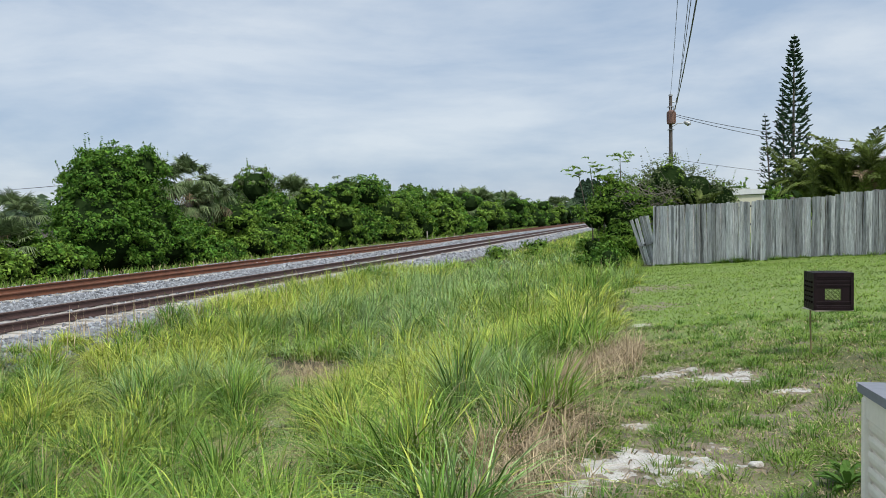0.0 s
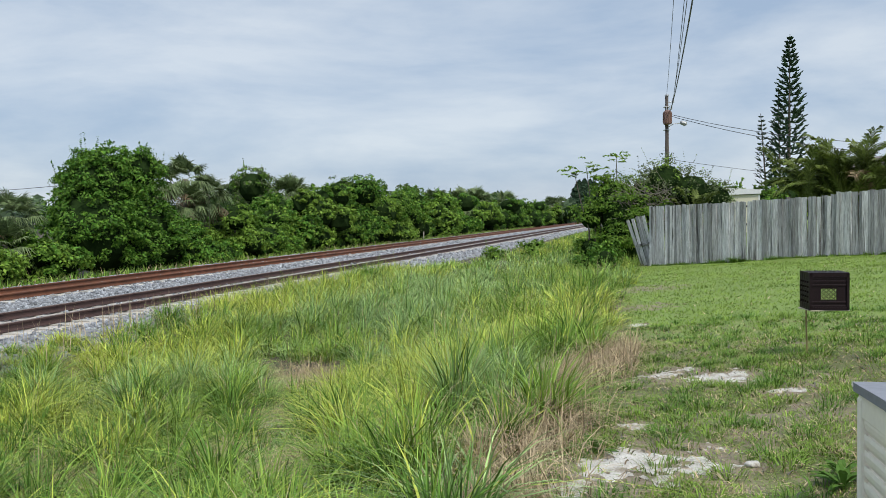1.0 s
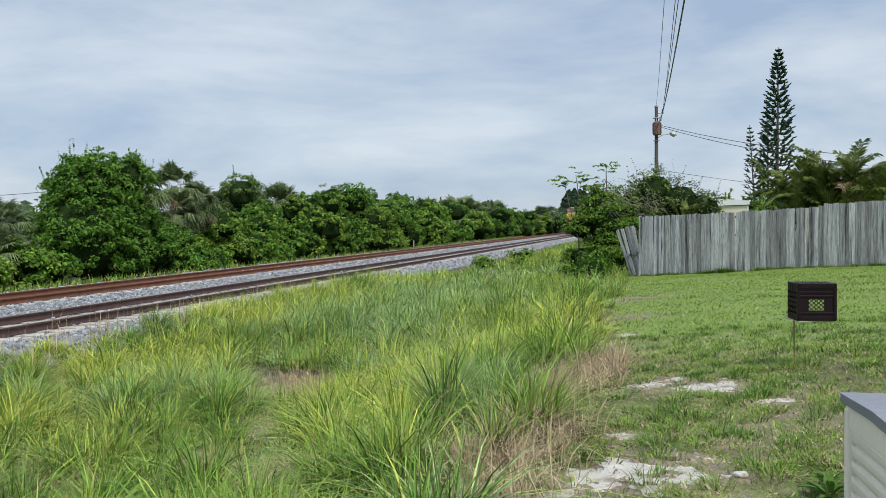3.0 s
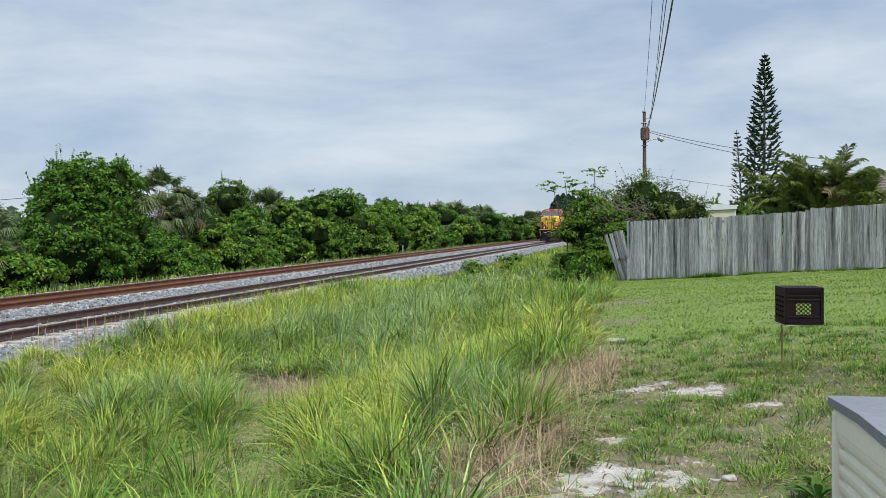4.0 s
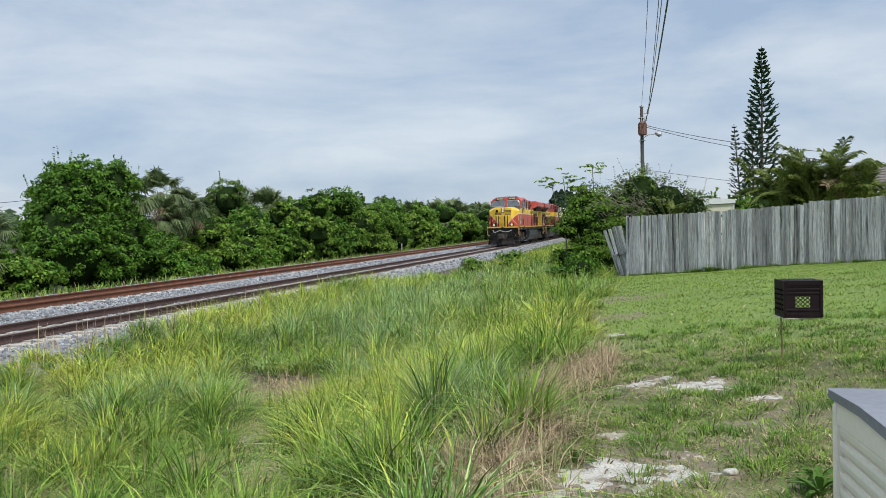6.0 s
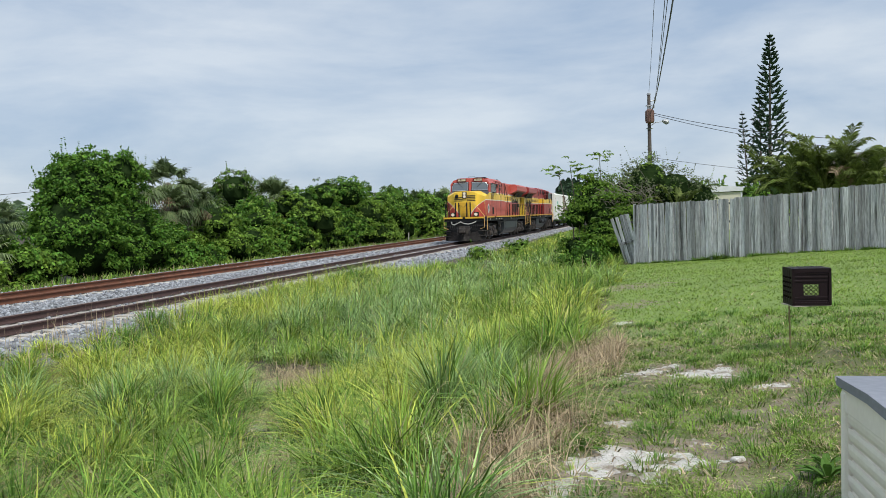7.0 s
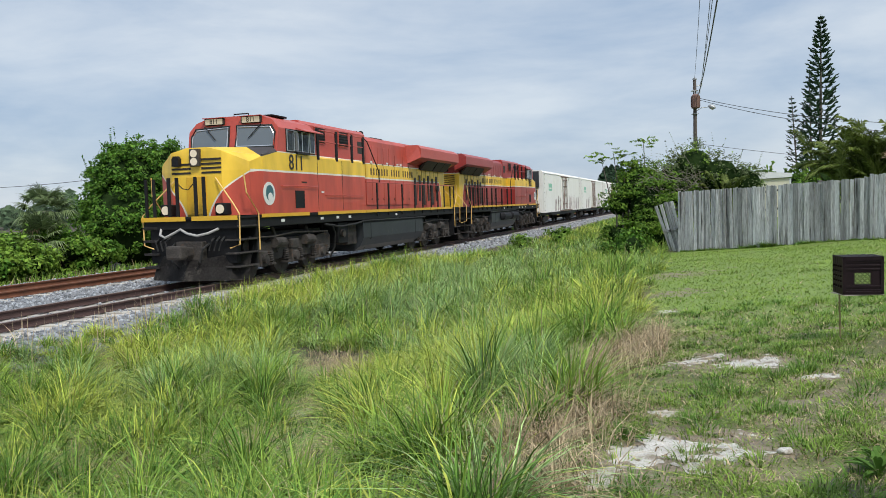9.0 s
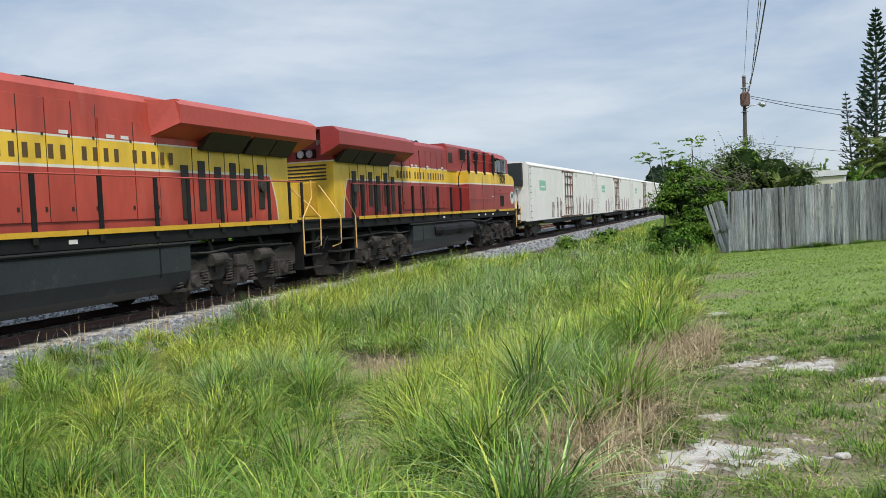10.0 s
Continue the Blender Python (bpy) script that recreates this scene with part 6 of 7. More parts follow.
def build_leaning_panel():
    """A broken panel that leans away from the fence end."""
    r = random.Random(6)
    panel = empty("fence_panel", "broken grey fence panel leaning away from the fence end", "fence panel")
    x, y = FENCE_A + FENCE_DIR * 0.02 + np.array([0.1, 0.1])
    g = float(ground_z(x, y))
    panel.matrix_basis = pose(x + 0.12, y - 0.1, g - 0.03, 3, -13, -45)
    for j in range(5):
        ob = new("board", board_mesh(j, 0.10, 1.58 + r.uniform(-0.06, 0.05) - j * 0.03, r))
        ob.parent = panel
        ob.matrix_basis = pose(-0.06 - j * 0.105, r.uniform(-0.01, 0.01), 0.0 + j * 0.04, 0, r.uniform(-2.5, 2.5) - j * 1.0, 0)
    part("cross_bar", box(-0.52, 0.06, -0.06, -0.02, 0.72, 0.79, 0.005), M["old_wood"], panel)
    part("cross_bar", box(-0.52, 0.06, 0.02, 0.06, 1.3, 1.37, 0.005), M["old_wood_dark"], panel)
    return panel


build_leaning_panel()

# ---- shrub at the fence end ----


def garden_shrub():
    lum = [(5.85, 26.4, 0.6, 0.7, 0.9, 1.0), (5.5, 26.6, 1.75, 0.6, 0.8, 0.6), (5.9, 26.3, 1.4, 0.8, 0.8, 1.0), (5.05, 26.5, 1.35, 0.5, 0.6, 0.5), (4.95, 26.4, 0.3, 0.4, 0.5, 0.5), (6.7, 26.4, 1.6, 0.8, 0.8, 0.8), (5.7, 26.7, 2.2, 0.65, 0.7, 0.5), (6.4, 26.2, 0.6, 0.9, 0.8, 1.0)]
    build_bush("shrub", "leafy green shrub crowding the broken fence end", "shrub", lum, 11000, 0.066, [M["leaf_light"], M["leaf_mid"], M["leaf_light"]], 601, "garden shrubs", 5, 0.05, 40, 0.26, 22).children[-1].scale = (0.85, 0.85, 0.9)
    lum = [(6.9, 26.6, 2.0, 0.95, 0.8, 0.85), (7.5, 26.6, 2.45, 0.9, 0.8, 0.85), (8.3, 26.5, 2.1, 0.9, 0.8, 0.8), (9.0, 26.2, 1.9, 0.7, 0.7, 0.65), (7.0, 26.8, 1.2, 1.0, 0.9, 0.9), (8.2, 26.7, 1.2, 1.2, 0.9, 0.9)]
    shrub = build_bush("shrub", "airy grey-green shrub rising behind the board fence", "shrub", lum, 7000, 0.055, [M["leaf_grey"], M["leaf_grey"], M["leaf_light"]], 602, "garden shrubs", 7, 0.04, 60, 0.26, 16)
    shrub.children[-1].scale = (0.4, 0.4, 0.4)
    # bare twigs on its sunny side
    r = np.random.RandomState(14)
    bm = bmesh.new()
    base = shrub.location
    for i in range(330):
        x0, y0, z0 = r.uniform(5.9, 7.6), 26.0 + r.uniform(-0.2, 0.5), r.uniform(1.0, 2.2)
        d = np.array([r.normal(-0.5, 0.6), r.normal(-0.3, 0.3), r.uniform(-0.3, 0.8)])
        d = d / np.linalg.norm(d) * r.uniform(0.3, 0.9)
        p0 = Vector((x0, y0, z0)) - base
        add_tube(bm, [p0, p0 + Vector(d * 0.5) + Vector((0, 0, 0.05)), p0 + Vector(d)], [0.012, 0.008, 0.003], 3)
    part("twig_tangle", bm, material("twig", (0.30, 0.27, 0.23), (0.18, 0.16, 0.14), 0.9), shrub, "tangle of bare grey twigs")
    # shoots with star-shaped leaf clusters
    for i, (x, y, z, tx, tz) in enumerate(((4.9, 26.3, 1.9, 4.45, 2.85), (5.1, 26.3, 2.0, 4.85, 3.0), (5.3, 26.4, 2.1, 5.15, 2.75), (5.9, 26.4, 2.4, 5.85, 3.45), (5.45, 26.3, 2.2, 5.4, 2.7))):
        sh = empty("sapling", "tall thin sapling with star-shaped bright leaves", "sapling", "leafy saplings")
        g = float(ground_z(x, y))
        sh.location = (x, y, g)
        top = Vector((tx - x, 0, tz - g))
        part("stem", tube([(0, 0, -0.1), (0.02, 0, (z - g) * 0.6), ((tx - x) * 0.5, 0, (z - g) * 0.95), top], [0.03, 0.025, 0.018, 0.01], 6), M["bark"], sh)
        pos, out = [], []
        for c in range(9):
            q = np.array(top) + r.normal(0, 0.17, 3) * (1.3, 1, 0.8)
            for j in range(9):
                an = j * 0.7
                pos.append(q + np.array([math.cos(an), math.sin(an), -0.5 * r.rand()]) * 0.09)
                out.append((math.cos(an) * 0.3, math.sin(an) * 0.3, 1))
        v, f = leaf_quads(np.array(pos), np.array(out), np.full(len(pos), 0.075), r, 2.4, 0.5)
        ob = new("foliage", quads_mesh("foliage", v, f, M["leaf_light"]))
        ob.parent = sh
    # low dark clumps in the grass beside it
    for i, (x, y, rr) in enumerate(((4.55, 24.6, 0.3), (4.75, 23.0, 0.34))):
        g = float(ground_z(x, y))
        build_bush("shrub", "low dark green weed clump in the tall grass", "shrub", [(x, y, g + 0.45, rr, rr, rr * 1.1), (x + 0.2, y, g + 0.3, rr * 0.8, rr * 0.8, rr * 0.9)], 700, 0.07, [M["leaf_vine"], M["leaf_mid"]], 640 + i, "garden shrubs", 1, 0.02, 4)
    # leggy weeds standing in the grass beside the gravel
    for i, (x, y, q) in enumerate(((4.75, 41.7, 0.6), (2.6, 38.5, 0.4))):
        g = float(ground_z(x, y))
        weed = build_bush("shrub", "leggy green weed standing in the trackside grass", "shrub", [(x, y, g + 0.7 * q, 0.4 * q, 0.4 * q, 0.5 * q), (x - 0.4 * q, y, g + 1.2 * q, 0.3 * q, 0.3 * q, 0.25 * q), (x + 0.5 * q, y, g + 1.35 * q, 0.28 * q, 0.3 * q, 0.25 * q), (x, y, g + 1.3 * q, 0.3 * q, 0.3 * q, 0.2 * q)], 420, 0.10, [M["leaf_mid"], M["leaf_light"]], 650 + i, "garden shrubs", 4, 0.02, 6)
        weed.children[-1].scale = (0.4, 0.4, 0.4)
    # leafy bushes farther behind the fence
    for i, (x, y, w, h) in enumerate(((15.0, 44.0, 3.2, 2.4), (19.0, 47.0, 3.5, 2.9), (22.0, 49.0, 3.0, 2.7), (12.5, 40.0, 2.5, 2.2))):
        lum = [(x + q * w * 0.4, y, h * (0.55 + 0.1 * (q % 2)), w * 0.32, 1.3, h * 0.45) for q in (-1, 0, 1)]
        build_bush("shrub", "leafy green bush in the garden behind the fence", "shrub", lum, 2600, 0.16, [M["leaf_mid"], M["leaf_light"]], 660 + i, "garden shrubs", 2, 0.06, 20)


garden_shrub()


def build_areca(x, y, n, reach, seed, group="feather palms"):
    """A clumping palm: many arching fronds with rows of narrow leaflets."""
    r = np.random.RandomState(seed)
    thing = empty("palm_tree", "bushy feather palm with arching yellow-green fronds", "palm", group)
    g = float(ground_z(x, y))
    thing.location = (x, y, g)
    for i in range(5):
        fx, fy = r.normal(0, 0.25, 2)
        part("trunk", tube([(fx, fy, -0.1), (fx * 1.2, fy * 1.2, 1.3)], [0.06, 0.045], 7), M["bark"], thing)
    for f in range(n):
        yaw, up = r.uniform(0, 6.28), r.uniform(0.6, 1.5)
        ln = reach * r.uniform(0.7, 1.15)
        d = np.array([math.cos(yaw), math.sin(yaw)])
        fx, fy = r.normal(0, 0.3, 2)
        s = np.linspace(0, 1, 15)
        out = ln * np.cos(up) * s + 0.25 * ln * s ** 2
        z = 0.7 + 0.3 * reach + ln * 1.55 * np.sin(up) * s - ln * (0.34 + 0.35 * np.cos(up)) * s ** 2.8
        spine = np.stack([fx + d[0] * out, fy + d[1] * out, z], -1)
        side = np.array([-d[1], d[0], 0])
        verts, quads = [], []
        for j in range(3, 15):
            for half in (0.0, 0.33, 0.67):
                c = spine[j] if not half or j == 14 else spine[j] * (1 - half) + spine[j + 1] * half
                tang = spine[min(j + 1, 14)] - spine[j - 1]
                tang /= np.linalg.norm(tang)
                for sg in (-1, 1):
                    l = ln * 0.26 * (1 - 0.55 * abs(j - 7) / 8) * r.uniform(0.85, 1.1)
                    w = side * sg * 0.62 + tang * 0.85 + np.array([0, 0, 0.2 - r.uniform(0, 0.4)])
                    e = c + w * l
                    m = c + w * l * 0.5 + np.array([0, 0, 0.03])
                    t = tang * 0.022
                    b = len(verts)
                    verts += [c - t * 0.5, c + t * 0.5, m + t, m - t, e + t * 0.1 - np.array([0, 0, 0.07]), e - t * 0.1 - np.array([0, 0, 0.07])]
                    quads += [(b, b + 1, b + 2, b + 3), (b + 3, b + 2, b + 4, b + 5)]
        ob = new("frond", quads_mesh("frond", np.array(verts), np.array(quads), M["leaf_dead"] if f % 9 == 4 and up < 0.8 else M["leaf_areca"]))
        ob.parent = thing
        part("midrib", tube([tuple(p) for p in spine[::2]], [0.018, 0.016, 0.014, 0.012, 0.010, 0.008, 0.006, 0.004], 4), M["leaf_areca"], ob)
    return thing


for i, (x, y, n, reach) in enumerate(((10.9, 23.0, 48, 1.45), (11.5, 22.6, 56, 1.65), (12.1, 22.0, 40, 1.35), (8.2, 25.6, 14, 1.0))):
    build_areca(x, y, n, reach, 700 + i)


def build_norfolk(x, y, h, radius, seed, lean=0.0, sparse=False, label=""):
    """A column-shaped pine: whorls of level branches that turn up at their tips."""
    r = np.random.RandomState(seed)
    thing = empty("pine_tree", label, "pine tree", "column pines")
    thing.location = (x, y, 0)
    part("trunk", tube([(0, 0, 0), (lean * 0.5, 0, h * 0.5), (lean, 0, h)], [0.15 * radius / 1.6, 0.085 * radius / 1.6, 0.02], 8), M["bark"], thing)
    z = h * 0.12
    while z < h - 0.15:
        t = z / h
        rad = radius * (1 - t) ** 0.62 * (0.92 if t > 0.3 else 1.0)
        k = 5 if sparse else 6
        off = r.uniform(0, 6.28)
        whorl = bmesh.new()
        for j in range(k):
            an = off + j * 6.283 / k + r.normal(0, 0.15)
            ln = rad * r.uniform(0.7, 1.1)
            c, s = math.cos(an), math.sin(an)
            pts = [(lean * t + c * ln * q, s * ln * q, z - 0.12 * ln * math.sin(q * 3.1) + 0.42 * ln * q ** 3 + 0.02) for q in (0.05, 0.3, 0.55, 0.8, 1.0)]
            add_tube(whorl, pts, [0.02, 0.03, 0.05, 0.085, 0.035] if not sparse else [0.010, 0.012, 0.025, 0.05, 0.02], 5)
            # side sprays, drooping ropes of needles
            for q in range(3 if sparse else 2, 5):
                p = Vector(pts[q])
                for sg in (-1, 1):
                    e = p + Vector((c * 0.16 - s * sg * 0.22, s * 0.16 + c * sg * 0.22, r.uniform(0.0, 0.16))) * (ln / 1.4 + 0.25)
                    add_tube(whorl, [p, (p + e) / 2 + Vector((0, 0, -0.03)), e], [0.025, 0.05, 0.015] if not sparse else [0.012, 0.028, 0.01], 4)
        part("branch_whorl", whorl, M["needle"], thing)
        z += (0.56 if not sparse else 0.5) * (1 - 0.45 * t) * r.uniform(0.8, 1.2)
    return thing


build_norfolk(24.02, 55.0, 13.5, 1.9, 801, 0.1, False, "tall dark green column pine with level whorled branches")
build_norfolk(23.6, 55.2, 9.9, 1.15, 802, -0.2, True, "slender sparse column pine beside a taller one")
build_norfolk(23.2, 56.2, 8.3, 1.05, 803, -0.6, True, "thin leaning column pine with sparse branches")

# ---- utility pole and wires ----
M["pole_wood"] = material("pole_wood", (0.13, 0.105, 0.095), (0.07, 0.058, 0.05), 0.9, grain=6, fine=40, bump=0.4, streaks=10)
M["rust_can"] = material("rust_can", (0.22, 0.115, 0.085), (0.13, 0.08, 0.065), 0.6, 0.2, grain=5, fine=30)
M["wire"] = material("wire", (0.06, 0.06, 0.065), (0.04, 0.04, 0.045), 0.6)
M["lamp_grey"] = material("lamp_grey", (0.42, 0.43, 0.44), (0.3, 0.31, 0.32), 0.5, 0.3)
PX, PY = 15.08, 52.9


def build_pole():
    pole = empty("utility_pole", "wooden utility pole with a rusty transformer and street lamp", "utility pole")
    pole.location = (PX, PY, -0.2)
    part("pole", tube([(0, 0, 0), (0, 0, 5), (0, 0, 9.35)], [0.15, 0.13, 0.105], 12), M["pole_wood"], pole)
    part("pole_cap", tube([(0, 0, 9.33), (0, 0, 9.42), (0, 0, 9.47)], [0.14, 0.13, 0.04], 10), M["lamp_grey"], pole)
    tr = part("transformer", tube([(-0.05, -0.32, 7.45), (-0.05, -0.32, 7.5), (-0.05, -0.32, 8.25), (-0.05, -0.32, 8.35)], [0.24, 0.27, 0.27, 0.16], 16), M["rust_can"], pole, "rust-brown transformer can")
    for i in range(8):
        an = i * 0.785
        part("fin", box(-0.05 + 0.28 * math.cos(an) - 0.02, -0.05 + 0.28 * math.cos(an) + 0.02, -0.32 + 0.28 * math.sin(an) - 0.02, -0.32 + 0.28 * math.sin(an) + 0.02, 7.55, 8.2), M["rust_can"], tr)
    for s in (-0.1, 0.12):
        part("bushing", tube([(s, -0.32, 8.33), (s, -0.32, 8.6)], [0.05, 0.02], 8), M["lamp_grey"], tr)
    part("top_bracket", tube([(0, 0, 8.9), (0.3, 0, 8.95), (0.42, 0, 9.05)], 0.035, 6), M["lamp_grey"], pole)
    part("insulator", tube([(0.42, 0, 8.9), (0.42, 0, 9.2)], [0.08, 0.05], 8), M["lamp_grey"], pole)
    part("insulator", tube([(0.32, 0, 8.45), (0.32, 0, 8.75)], [0.05, 0.05], 8), M["lamp_grey"], pole)
    arm = part("lamp_arm", tube([(0, 0, 7.25), (0.4, -0.05, 7.5), (0.9, -0.1, 7.55)], 0.03, 6), M["lamp_grey"], pole)
    part("lamp_head", tube([(0.85, -0.1, 7.62), (0.95, -0.1, 7.58), (1.15, -0.12, 7.50), (1.2, -0.12, 7.38)], [0.07, 0.14, 0.17, 0.12], 10), M["lamp_grey"], arm)
    for i in range(3):
        part("clamp", box(-0.19, 0.19, -0.19, 0.19, 7.1 + i * 0.75, 7.14 + i * 0.75, 0.01), M["lamp_grey"], pole)
    return pole


build_pole()


def wire(start, end, sag, r, label, group):
    start, end = Vector(start), Vector(end)
    pts = [start.lerp(end, t) - Vector((0, 0, 4 * sag * t * (1 - t))) for t in np.linspace(0, 1, 25)]
    ob = part("power_line", tube(pts, r, 5), M["wire"])
    return tagged(ob, label, "cable", group)


for x, dx, z, r in ((0.0, 0, 9.2, 0.010), (0.42, 0.2, 8.9, 0.012), (0.32, 0.36, 8.45, 0.012), (0.25, 0.62, 8.2, 0.024)):
    wire((PX + x, PY, z), (-0.9 + dx, -5.0, z + 0.1), 0.85 if r < 0.02 else 0.95, r, "thin power line running overhead from the pole", "overhead lines")
for dz, ex in ((0.0, 0), (-0.55, 1)):
    wire((PX + 0.2, PY, 7.95 + dz * 0.2), (24 + ex * 0.3, 44, 5.1 + dz), 0.3, 0.018, "service cable running from the pole to a house", "service cables")
wire((PX + 0.1, PY, 5.0), (38, 60, 3.2), 0.3, 0.014, "thin cable strung low behind the gardens", "service cables")
wire((-60, 92, 5.2), (-26.4, 62, 4.6), 0.3, 0.025, "thin cable seen beyond the wood", "service cables")

# ---- buildings behind the fence ----
M["cream_wall"] = material("cream_wall", (0.66, 0.63, 0.50), (0.55, 0.52, 0.41), 0.7, grain=2, fine=20, bump=0.05)
M["roof_white"] = material("roof_white", (0.74, 0.75, 0.76), (0.6, 0.61, 0.62), 0.5, grain=2, fine=20, bump=0.05)
M["roof_brown"] = material("roof_brown", (0.20, 0.175, 0.16), (0.12, 0.105, 0.095), 0.8, grain=3, fine=25, bump=0.3)


def build_shed():
    shed = empty("shed", "small cream garden shed with a white metal roof", "shed")
    shed.matrix_basis = pose(15.65, 41.9, -0.42, 0, 0, -12)
    part("wall", box(-0.92, 0.92, -0.9, 0.9, 0, 2.75, 0.01), M["cream_wall"], shed)
    part("roof", prism([(-0.98, 2.74), (0.98, 2.80), (0.98, 3.0), (-0.6, 3.12), (-0.98, 3.02)], "y", -1.0, 1.0), M["roof_white"], shed)
    part("trim", box(0.86, 0.94, -0.93, -0.9, 0, 2.74), M["roof_white"], shed)
    return shed


build_shed()


def build_house():
    house = empty("house", "low house with a brown shingled roof behind the palms", "house")
    house.matrix_basis = pose(21.6, 33.0, 0, 0, 0, -30)
    part("wall", box(-4.2, 6, -3, 3, -0.2, 2.6, 0.01), M["cream_wall"], house)
    roof = part("roof", prism([(-3.6, 2.55), (3.6, 2.55), (0.2, 3.75), (-0.2, 3.75)], "x", -4.8, 6.6), M["roof_brown"], house)
    for i in range(9):
        z = 2.6 + i * 0.125
        y = -3.6 + (z - 2.55) / 1.2 * 3.4
        part("shingle_course", box(-4.8, 6.6, y - 0.03, y + 0.30, z - 0.012, z + 0.03), M["roof_brown"], roof)
    part("fascia", box(-4.85, 6.65, -3.66, -3.6, 2.45, 2.6), M["roof_white"], house)
    part("window", box(-2.4, -1.0, -3.03, -3.0, 1.0, 2.1), M["tank_grey"], house)
    return house


# ---- things on the lawn ----
M["crate_plastic"] = material("crate_plastic", (0.016, 0.008, 0.010), (0.010, 0.005, 0.006), 0.5, spec=0.2, grain=6, fine=40, bump=0.05)
M["rod"] = material("rod", (0.30, 0.24, 0.10), (0.18, 0.14, 0.07), 0.6, 0.2, grain=8, fine=40)
M["plate_pale"] = material("plate_pale", (0.5, 0.45, 0.36), (0.36, 0.32, 0.25), 0.6)


def build_crate():
    """A plastic milk crate on its side: the open end faces out, the lattice base is at the back."""
    crate = empty("milk_crate", "black plastic milk crate lying on its side on a thin post", "crate")
    x, y = 3.56, 7.39
    crate.matrix_basis = pose(x, y, 0.59, 0, 0, -8)
    P = M["crate_plastic"]
    w, h, d = 0.165, 0.33, 0.28
    # walls: solid bands, and slots between them
    for s in (-1, 1):
        side = part("side", box(s * w - 0.006, s * w + 0.006, -d / 2, d / 2, 0.255, 0.33), P, crate)
        for z0, z1 in ((0.0, 0.05), (0.075, 0.10), (0.12, 0.145), (0.165, 0.19), (0.21, 0.235)):
            part("slat", box(s * w - 0.006, s * w + 0.006, -d / 2, d / 2, z0, z1), P, side)
        for a in (-0.13, -0.065, 0.0, 0.065, 0.13):
            part("slat", box(s * w - 0.008, s * w + 0.008, a - 0.008, a + 0.008, 0, h), P, side)
    for z0 in (0.0, h):
        side = part("side", box(-w, w, -d / 2, -d / 2 + 0.03, z0 - 0.005, z0 + 0.005), P, crate)
        for a in np.linspace(-0.10, 0.13, 6):
            part("slat", box(-w, w, a - 0.013, a + 0.013, z0 - 0.005, z0 + 0.005), P, side)
        for a in np.linspace(-w, w, 6):
            part("slat", box(a - 0.008, a + 0.008, -d / 2, d / 2, z0 - 0.007, z0 + 0.007), P, side)
    bm = bmesh.new()
    for i in range(-5, 6):
        c = i * 0.042
        for sg in (-1, 1):
            add_tube(bm, [(max(-0.075, min(0.075, c - 0.09)), -d / 2 + 0.01, 0.137 + sg * (max(-0.075, min(0.075, c - 0.09)) - c) * 0.9), (max(-0.075, min(0.075, c + 0.09)), -d / 2 + 0.01, 0.137 + sg * (max(-0.075, min(0.075, c + 0.09)) - c) * 0.9)], 0.0045, 4) if abs(c) < 0.16 else None
    part("lattice_base", bm, P, crate)
    bm = bmesh.new()
    outer = [(-w, 0), (w, 0), (w, h), (-w, h)]
    inner = [(-0.068, 0.085), (0.068, 0.085), (0.068, 0.190), (-0.068, 0.190)]
    rings = [[bm.verts.new((px, py, pz)) for px, pz in ring] for ring in (outer, inner) for py in (-d / 2, -d / 2 + 0.02)]
    for j in range(4):
        k = (j + 1) % 4
        for r0, r1 in ((0, 2), (3, 1), (2, 3), (1, 0)):
            bm.faces.new((rings[r0][j], rings[r0][k], rings[r1][k], rings[r1][j]))
    bmesh.ops.recalc_face_normals(bm, faces=bm.faces)
    base = part("solid_base", bm, P, crate)
    for z0 in (0.02, 0.055, 0.21, 0.245, 0.28):
        part("rib", box(-w, w, -d / 2 - 0.006, -d / 2, z0, z0 + 0.018, 0.002), P, base)
    bm = bmesh.new()
    for x0, x1, z0, z1 in ((-w - 0.008, -w + 0.016, 0, h), (w - 0.016, w + 0.008, 0, h), (-w, w, -0.006, 0.022), (-w, w, h - 0.03, h + 0.006)):
        add_box(bm, x0, x1, -d / 2 - 0.012, -d / 2 + 0.01, z0, z1)
    part("rim", bm, P, crate)
    post = empty("post", "thin rusty metal rod stuck in the lawn under a crate", "post")
    gx, gy = 3.42, 7.44
    g = float(ground_z(gx, gy))
    post.location = (gx, gy, g)
    part("rod", tube([(0.01, 0, -0.1), (0, 0, 0.3), (0, 0, 0.575 - g)], 0.0085, 8), M["rod"], post)
    pl = part("tray", box(-0.04, 0.31, -0.19, 0.09, 0.573 - g, 0.581 - g, 0.002), M["plate_pale"], post)
    part("stub", tube([(0, 0, 0.05), (0.06, -0.03, 0.0), (0.14, -0.05, -0.01)], 0.006, 5), M["bark"], post)
    return crate


build_crate()

M["vinyl"] = material("vinyl", (0.86, 0.81, 0.70), (0.78, 0.73, 0.62), 0.5, grain=3, fine=30, bump=0.03)
M["vinyl_lid"] = material("vinyl_lid", (0.235, 0.245, 0.275), (0.17, 0.18, 0.205), 0.55, grain=2.5, fine=25, bump=0.08)


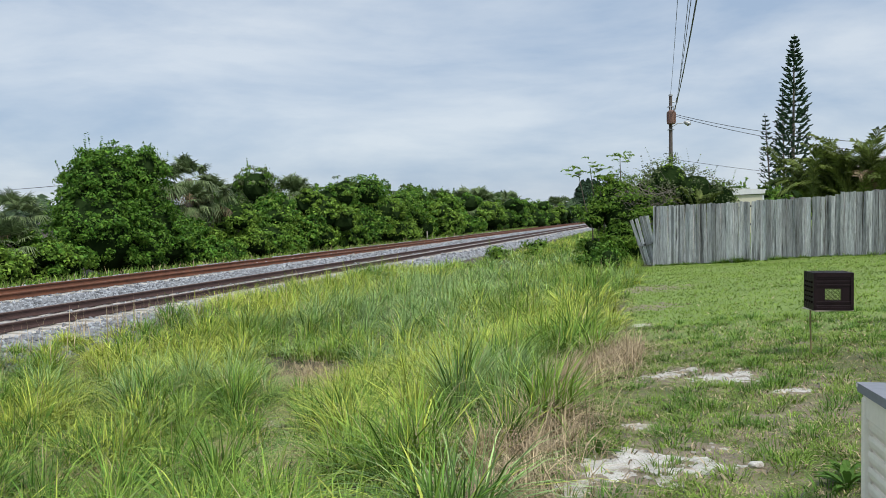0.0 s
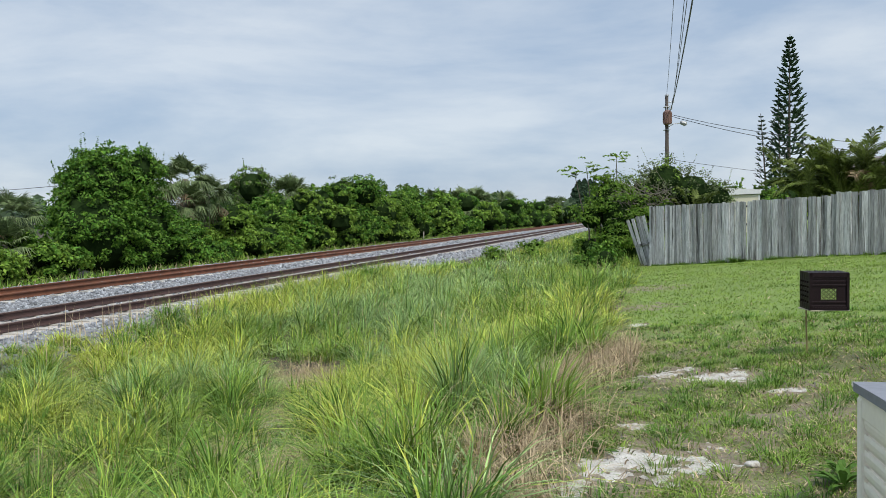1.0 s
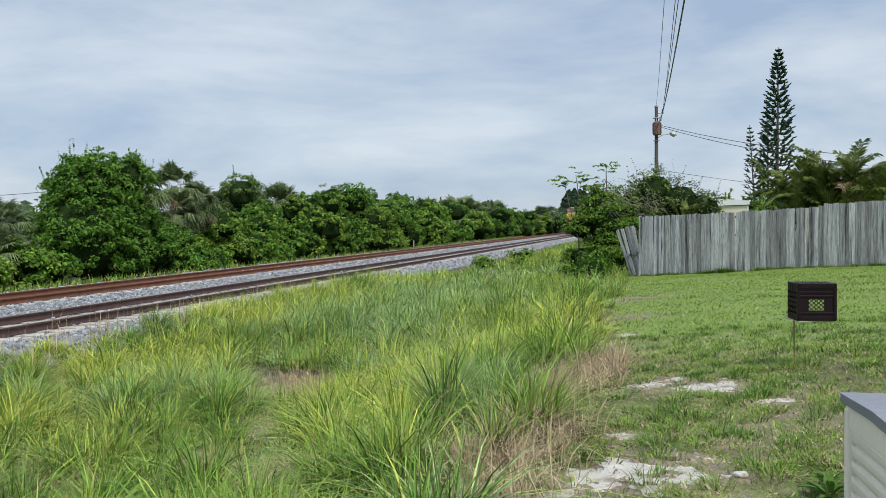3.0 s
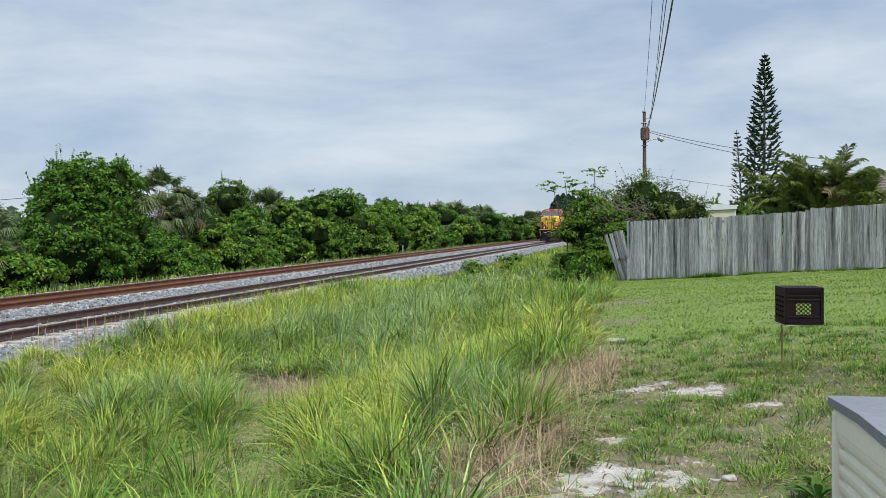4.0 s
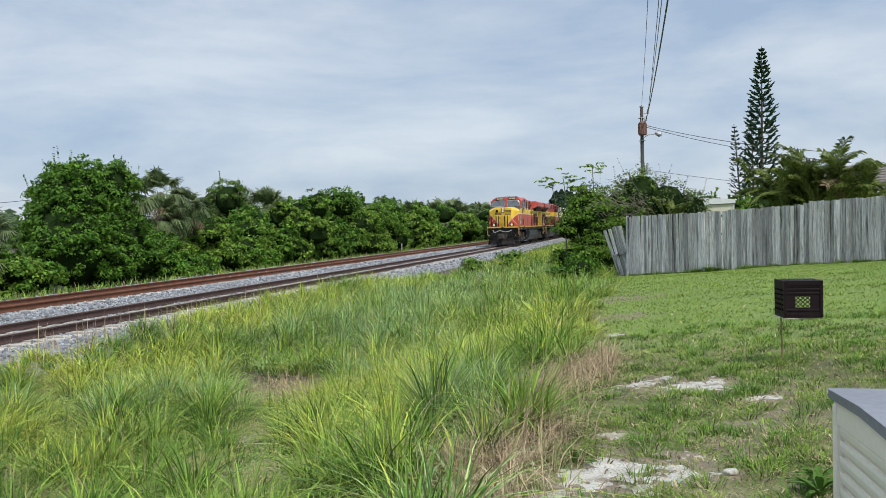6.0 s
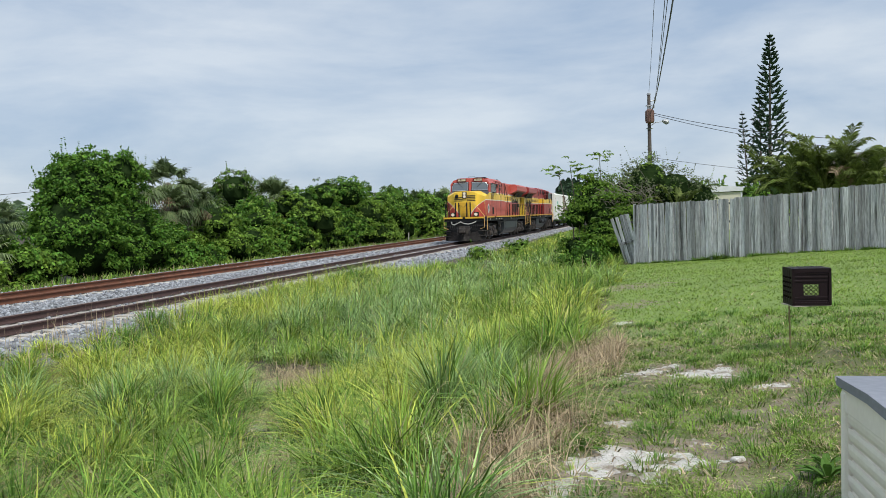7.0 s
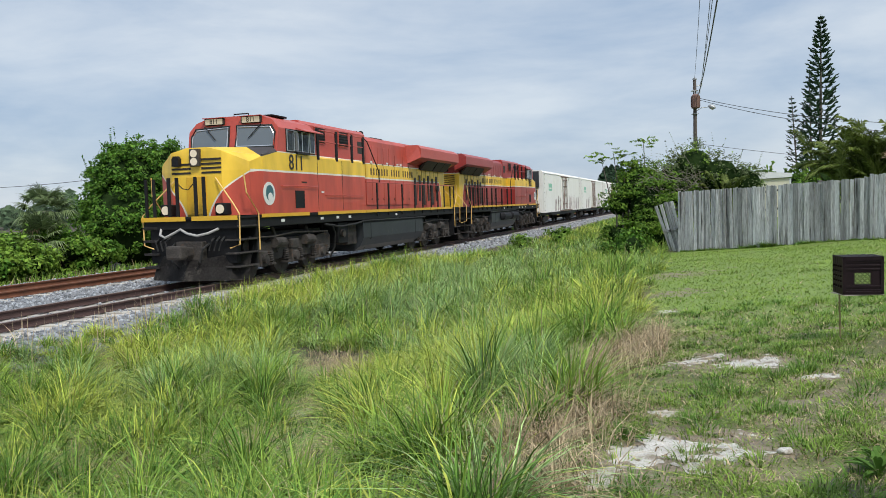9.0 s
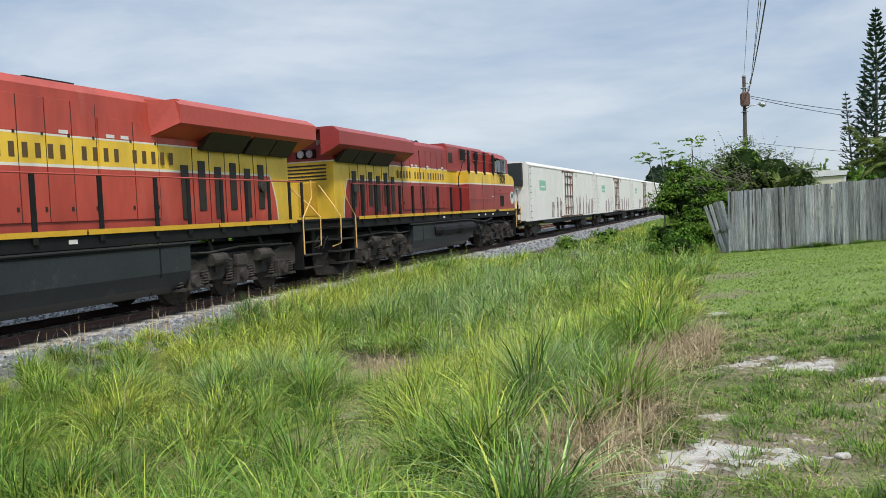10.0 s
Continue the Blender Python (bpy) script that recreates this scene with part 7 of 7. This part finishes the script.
def build_deck_box():
    """A plastic storage chest with ribbed sides and a grey lid."""
    chest = empty("storage_box", "ribbed off-white plastic storage box with a grey lid", "storage box")
    ux, uy = 0.979, -0.203
    x, y = 1.86, 3.54
    g = float(ground_z(2.3, 3.1))
    chest.matrix_basis = pose(x, y, g, 0, 0, math.degrees(math.atan2(uy, ux)))
    top = 0.715 - g
    L_, Wd = 1.3, 0.8
    part("body", box(0.03, L_ - 0.03, -Wd + 0.03, -0.03, 0, top - 0.06), M["vinyl"], chest)
    for cx, cy in ((0, 0), (0, -Wd), (L_, 0), (L_, -Wd)):
        part("corner_post", box(cx - 0.005 if cx else -0.005, (0.055 if not cx else cx + 0.005), (-0.055 if not cy else cy - 0.005), (0.005 if not cy else cy + 0.055), 0, top - 0.05, 0.012) if not cx else
             box(cx - 0.055, cx + 0.005, (-0.055 if not cy else cy - 0.005), (0.005 if not cy else cy + 0.055), 0, top - 0.05, 0.012), M["vinyl"], chest)
    n = 6
    hgt = (top - 0.16) / n
    ring = [(0.0, 0.0), (0.010, 0.012), (0.019, 0.03), (0.023, 0.055), (0.020, 0.075), (0.010, hgt - 0.006), (0.0, hgt)]
    for i in range(n):
        z0 = 0.02 + i * hgt
        part("rib", prism([(0.032 - o, z0 + z) for o, z in ring] + [(0.06, z0 + hgt), (0.06, z0)], "y", -Wd + 0.05, -0.05), M["vinyl"], chest, smooth=False)
        for yy, s in ((-0.032, 1), (-Wd + 0.032, -1)):
            part("rib", prism([(yy + s * o, z0 + z) for o, z in ring] + [(yy - s * 0.03, z0 + hgt), (yy - s * 0.03, z0)], "x", 0.05, L_ - 0.05), M["vinyl"], chest)
    part("top_band", box(0.002, L_ - 0.002, -Wd + 0.002, -0.002, top - 0.14, top - 0.02, 0.006), M["vinyl"], chest)
    lid = prism([(0.012, top - 0.03), (0.03, top + 0.008), (-Wd * 0.5, top + 0.022), (-Wd - 0.03, top + 0.004), (-Wd - 0.035, top - 0.04), (-Wd - 0.02, top - 0.045), (-Wd * 0.5, top - 0.02)], "x", -0.018, L_ + 0.018)
    lid_ob = part("lid", lid, M["vinyl_lid"], chest, "grey plastic lid")
    part("lid_rim", tube([(-0.02, 0.015, top - 0.004), (L_ + 0.02, 0.015, top - 0.004)], 0.011, 6), M["vinyl"], lid_ob)
    return chest


build_deck_box()

# small things along the line
mx, my = place(72, -8.9)
marker = part("marker_post", box(mx - 0.05, mx + 0.05, my - 0.05, my + 0.05, float(ground_z(mx, my)) - 0.05, float(ground_z(mx, my)) + 0.95, 0.01), M["concrete"])
tagged(marker, "small pale concrete marker post beside the far track", "marker post")

build_house()


def build_weed(x, y, n, h, seed):
    """A broad-leaved weed: a rosette of long bright leaves."""
    r = np.random.RandomState(seed)
    weed = empty("weed", "bright green broad-leaved weed in the lawn", "weed", "lawn weeds")
    g = float(ground_z(x, y))
    weed.location = (x, y, g)
    for i in range(n):
        an, ln, up = r.uniform(0, 6.28), h * r.uniform(0.7, 1.2), r.uniform(0.5, 1.3)
        c, s_ = math.cos(an), math.sin(an)
        bm = bmesh.new()
        rows = []
        for q, w in ((0.0, 0.15), (0.3, 0.7), (0.6, 1.0), (0.85, 0.6), (1.0, 0.06)):
            o, z = ln * math.cos(up) * q + 0.2 * ln * q * q, ln * math.sin(up) * q - 0.35 * ln * q ** 2.5
            hw = 0.022 * w
            rows.append([bm.verts.new((c * o - s_ * hw, s_ * o + c * hw, z + 0.006)), bm.verts.new((c * o, s_ * o, z)), bm.verts.new((c * o + s_ * hw, s_ * o - c * hw, z + 0.006))])
        for a, b in zip(rows, rows[1:]):
            bm.faces.new((a[0], a[1], b[1], b[0]))
            bm.faces.new((a[1], a[2], b[2], b[1]))
        part("leaf", bm, M["grass_deep"], weed)
    return weed


for i, (x, y, n, h) in enumerate(((2.02, 3.98, 18, 0.17), (2.1, 4.15, 14, 0.14), (0.95, 5.0, 10, 0.16), (2.6, 4.6, 8, 0.12))):
    build_weed(x, y, n, h, 900 + i)

bm = bmesh.new()
bmesh.ops.create_icosphere(bm, subdivisions=3, radius=1)
for v in bm.verts:
    w = 1 + 0.25 * noise.noise(v.co * 1.7)
    v.co = Vector((v.co.x * 0.045 * w, v.co.y * 0.035 * w, v.co.z * 0.022 * w))
stone = part("stone", bm, M["sand"], None, smooth=True)
stone.location = (1.75, 4.46, float(ground_z(1.75, 4.46)) + 0.018)
tagged(stone, "small pale limestone lump lying in the grass", "stone")

# ---- what moves: the train, at about 70 km/h ----
TRAIN = [(0.0, 196.8), (1.0, 176.4), (2.0, 156.1), (3.5, 125.6), (4.0, 115.4), (4.5, 105.2), (5.0, 95.2), (6.5, 65.7), (7.0, 55.9), (7.5, 46.3), (8.0, 36.8), (8.5, 27.3), (9.0, 17.8), (9.5, 8.2), (10.0, -1.3)]


def train_at(t):
    return float(np.interp(t, [q for q, _ in TRAIN], [s for _, s in TRAIN]))


def motions():
    walk(lead_loco, [(t, TRACK @ pose(0, s, 0)) for t, s in TRAIN])
    walk(second_loco, [(t, TRACK @ pose(0, s + 44.6, 0, 0, 0, 180)) for t, s in TRAIN])
    for i, car in enumerate(boxcars):
        walk(car, [(t, TRACK @ pose(0, s + 45.2 + i * CAR_LENGTH, 0)) for t, s in TRAIN])
    # wheels roll on the rails
    for k, (wheel, y, r) in enumerate(spinning):
        way = 1 if k < 6 else -1
        rows = []
        for f in range(301):
            turn = (train_at(0) - train_at(f / 30)) / r * way
            rows.append((f / 30, pose(0, y, r, math.degrees(turn) % 360)))
        walk(wheel, rows)


motions()
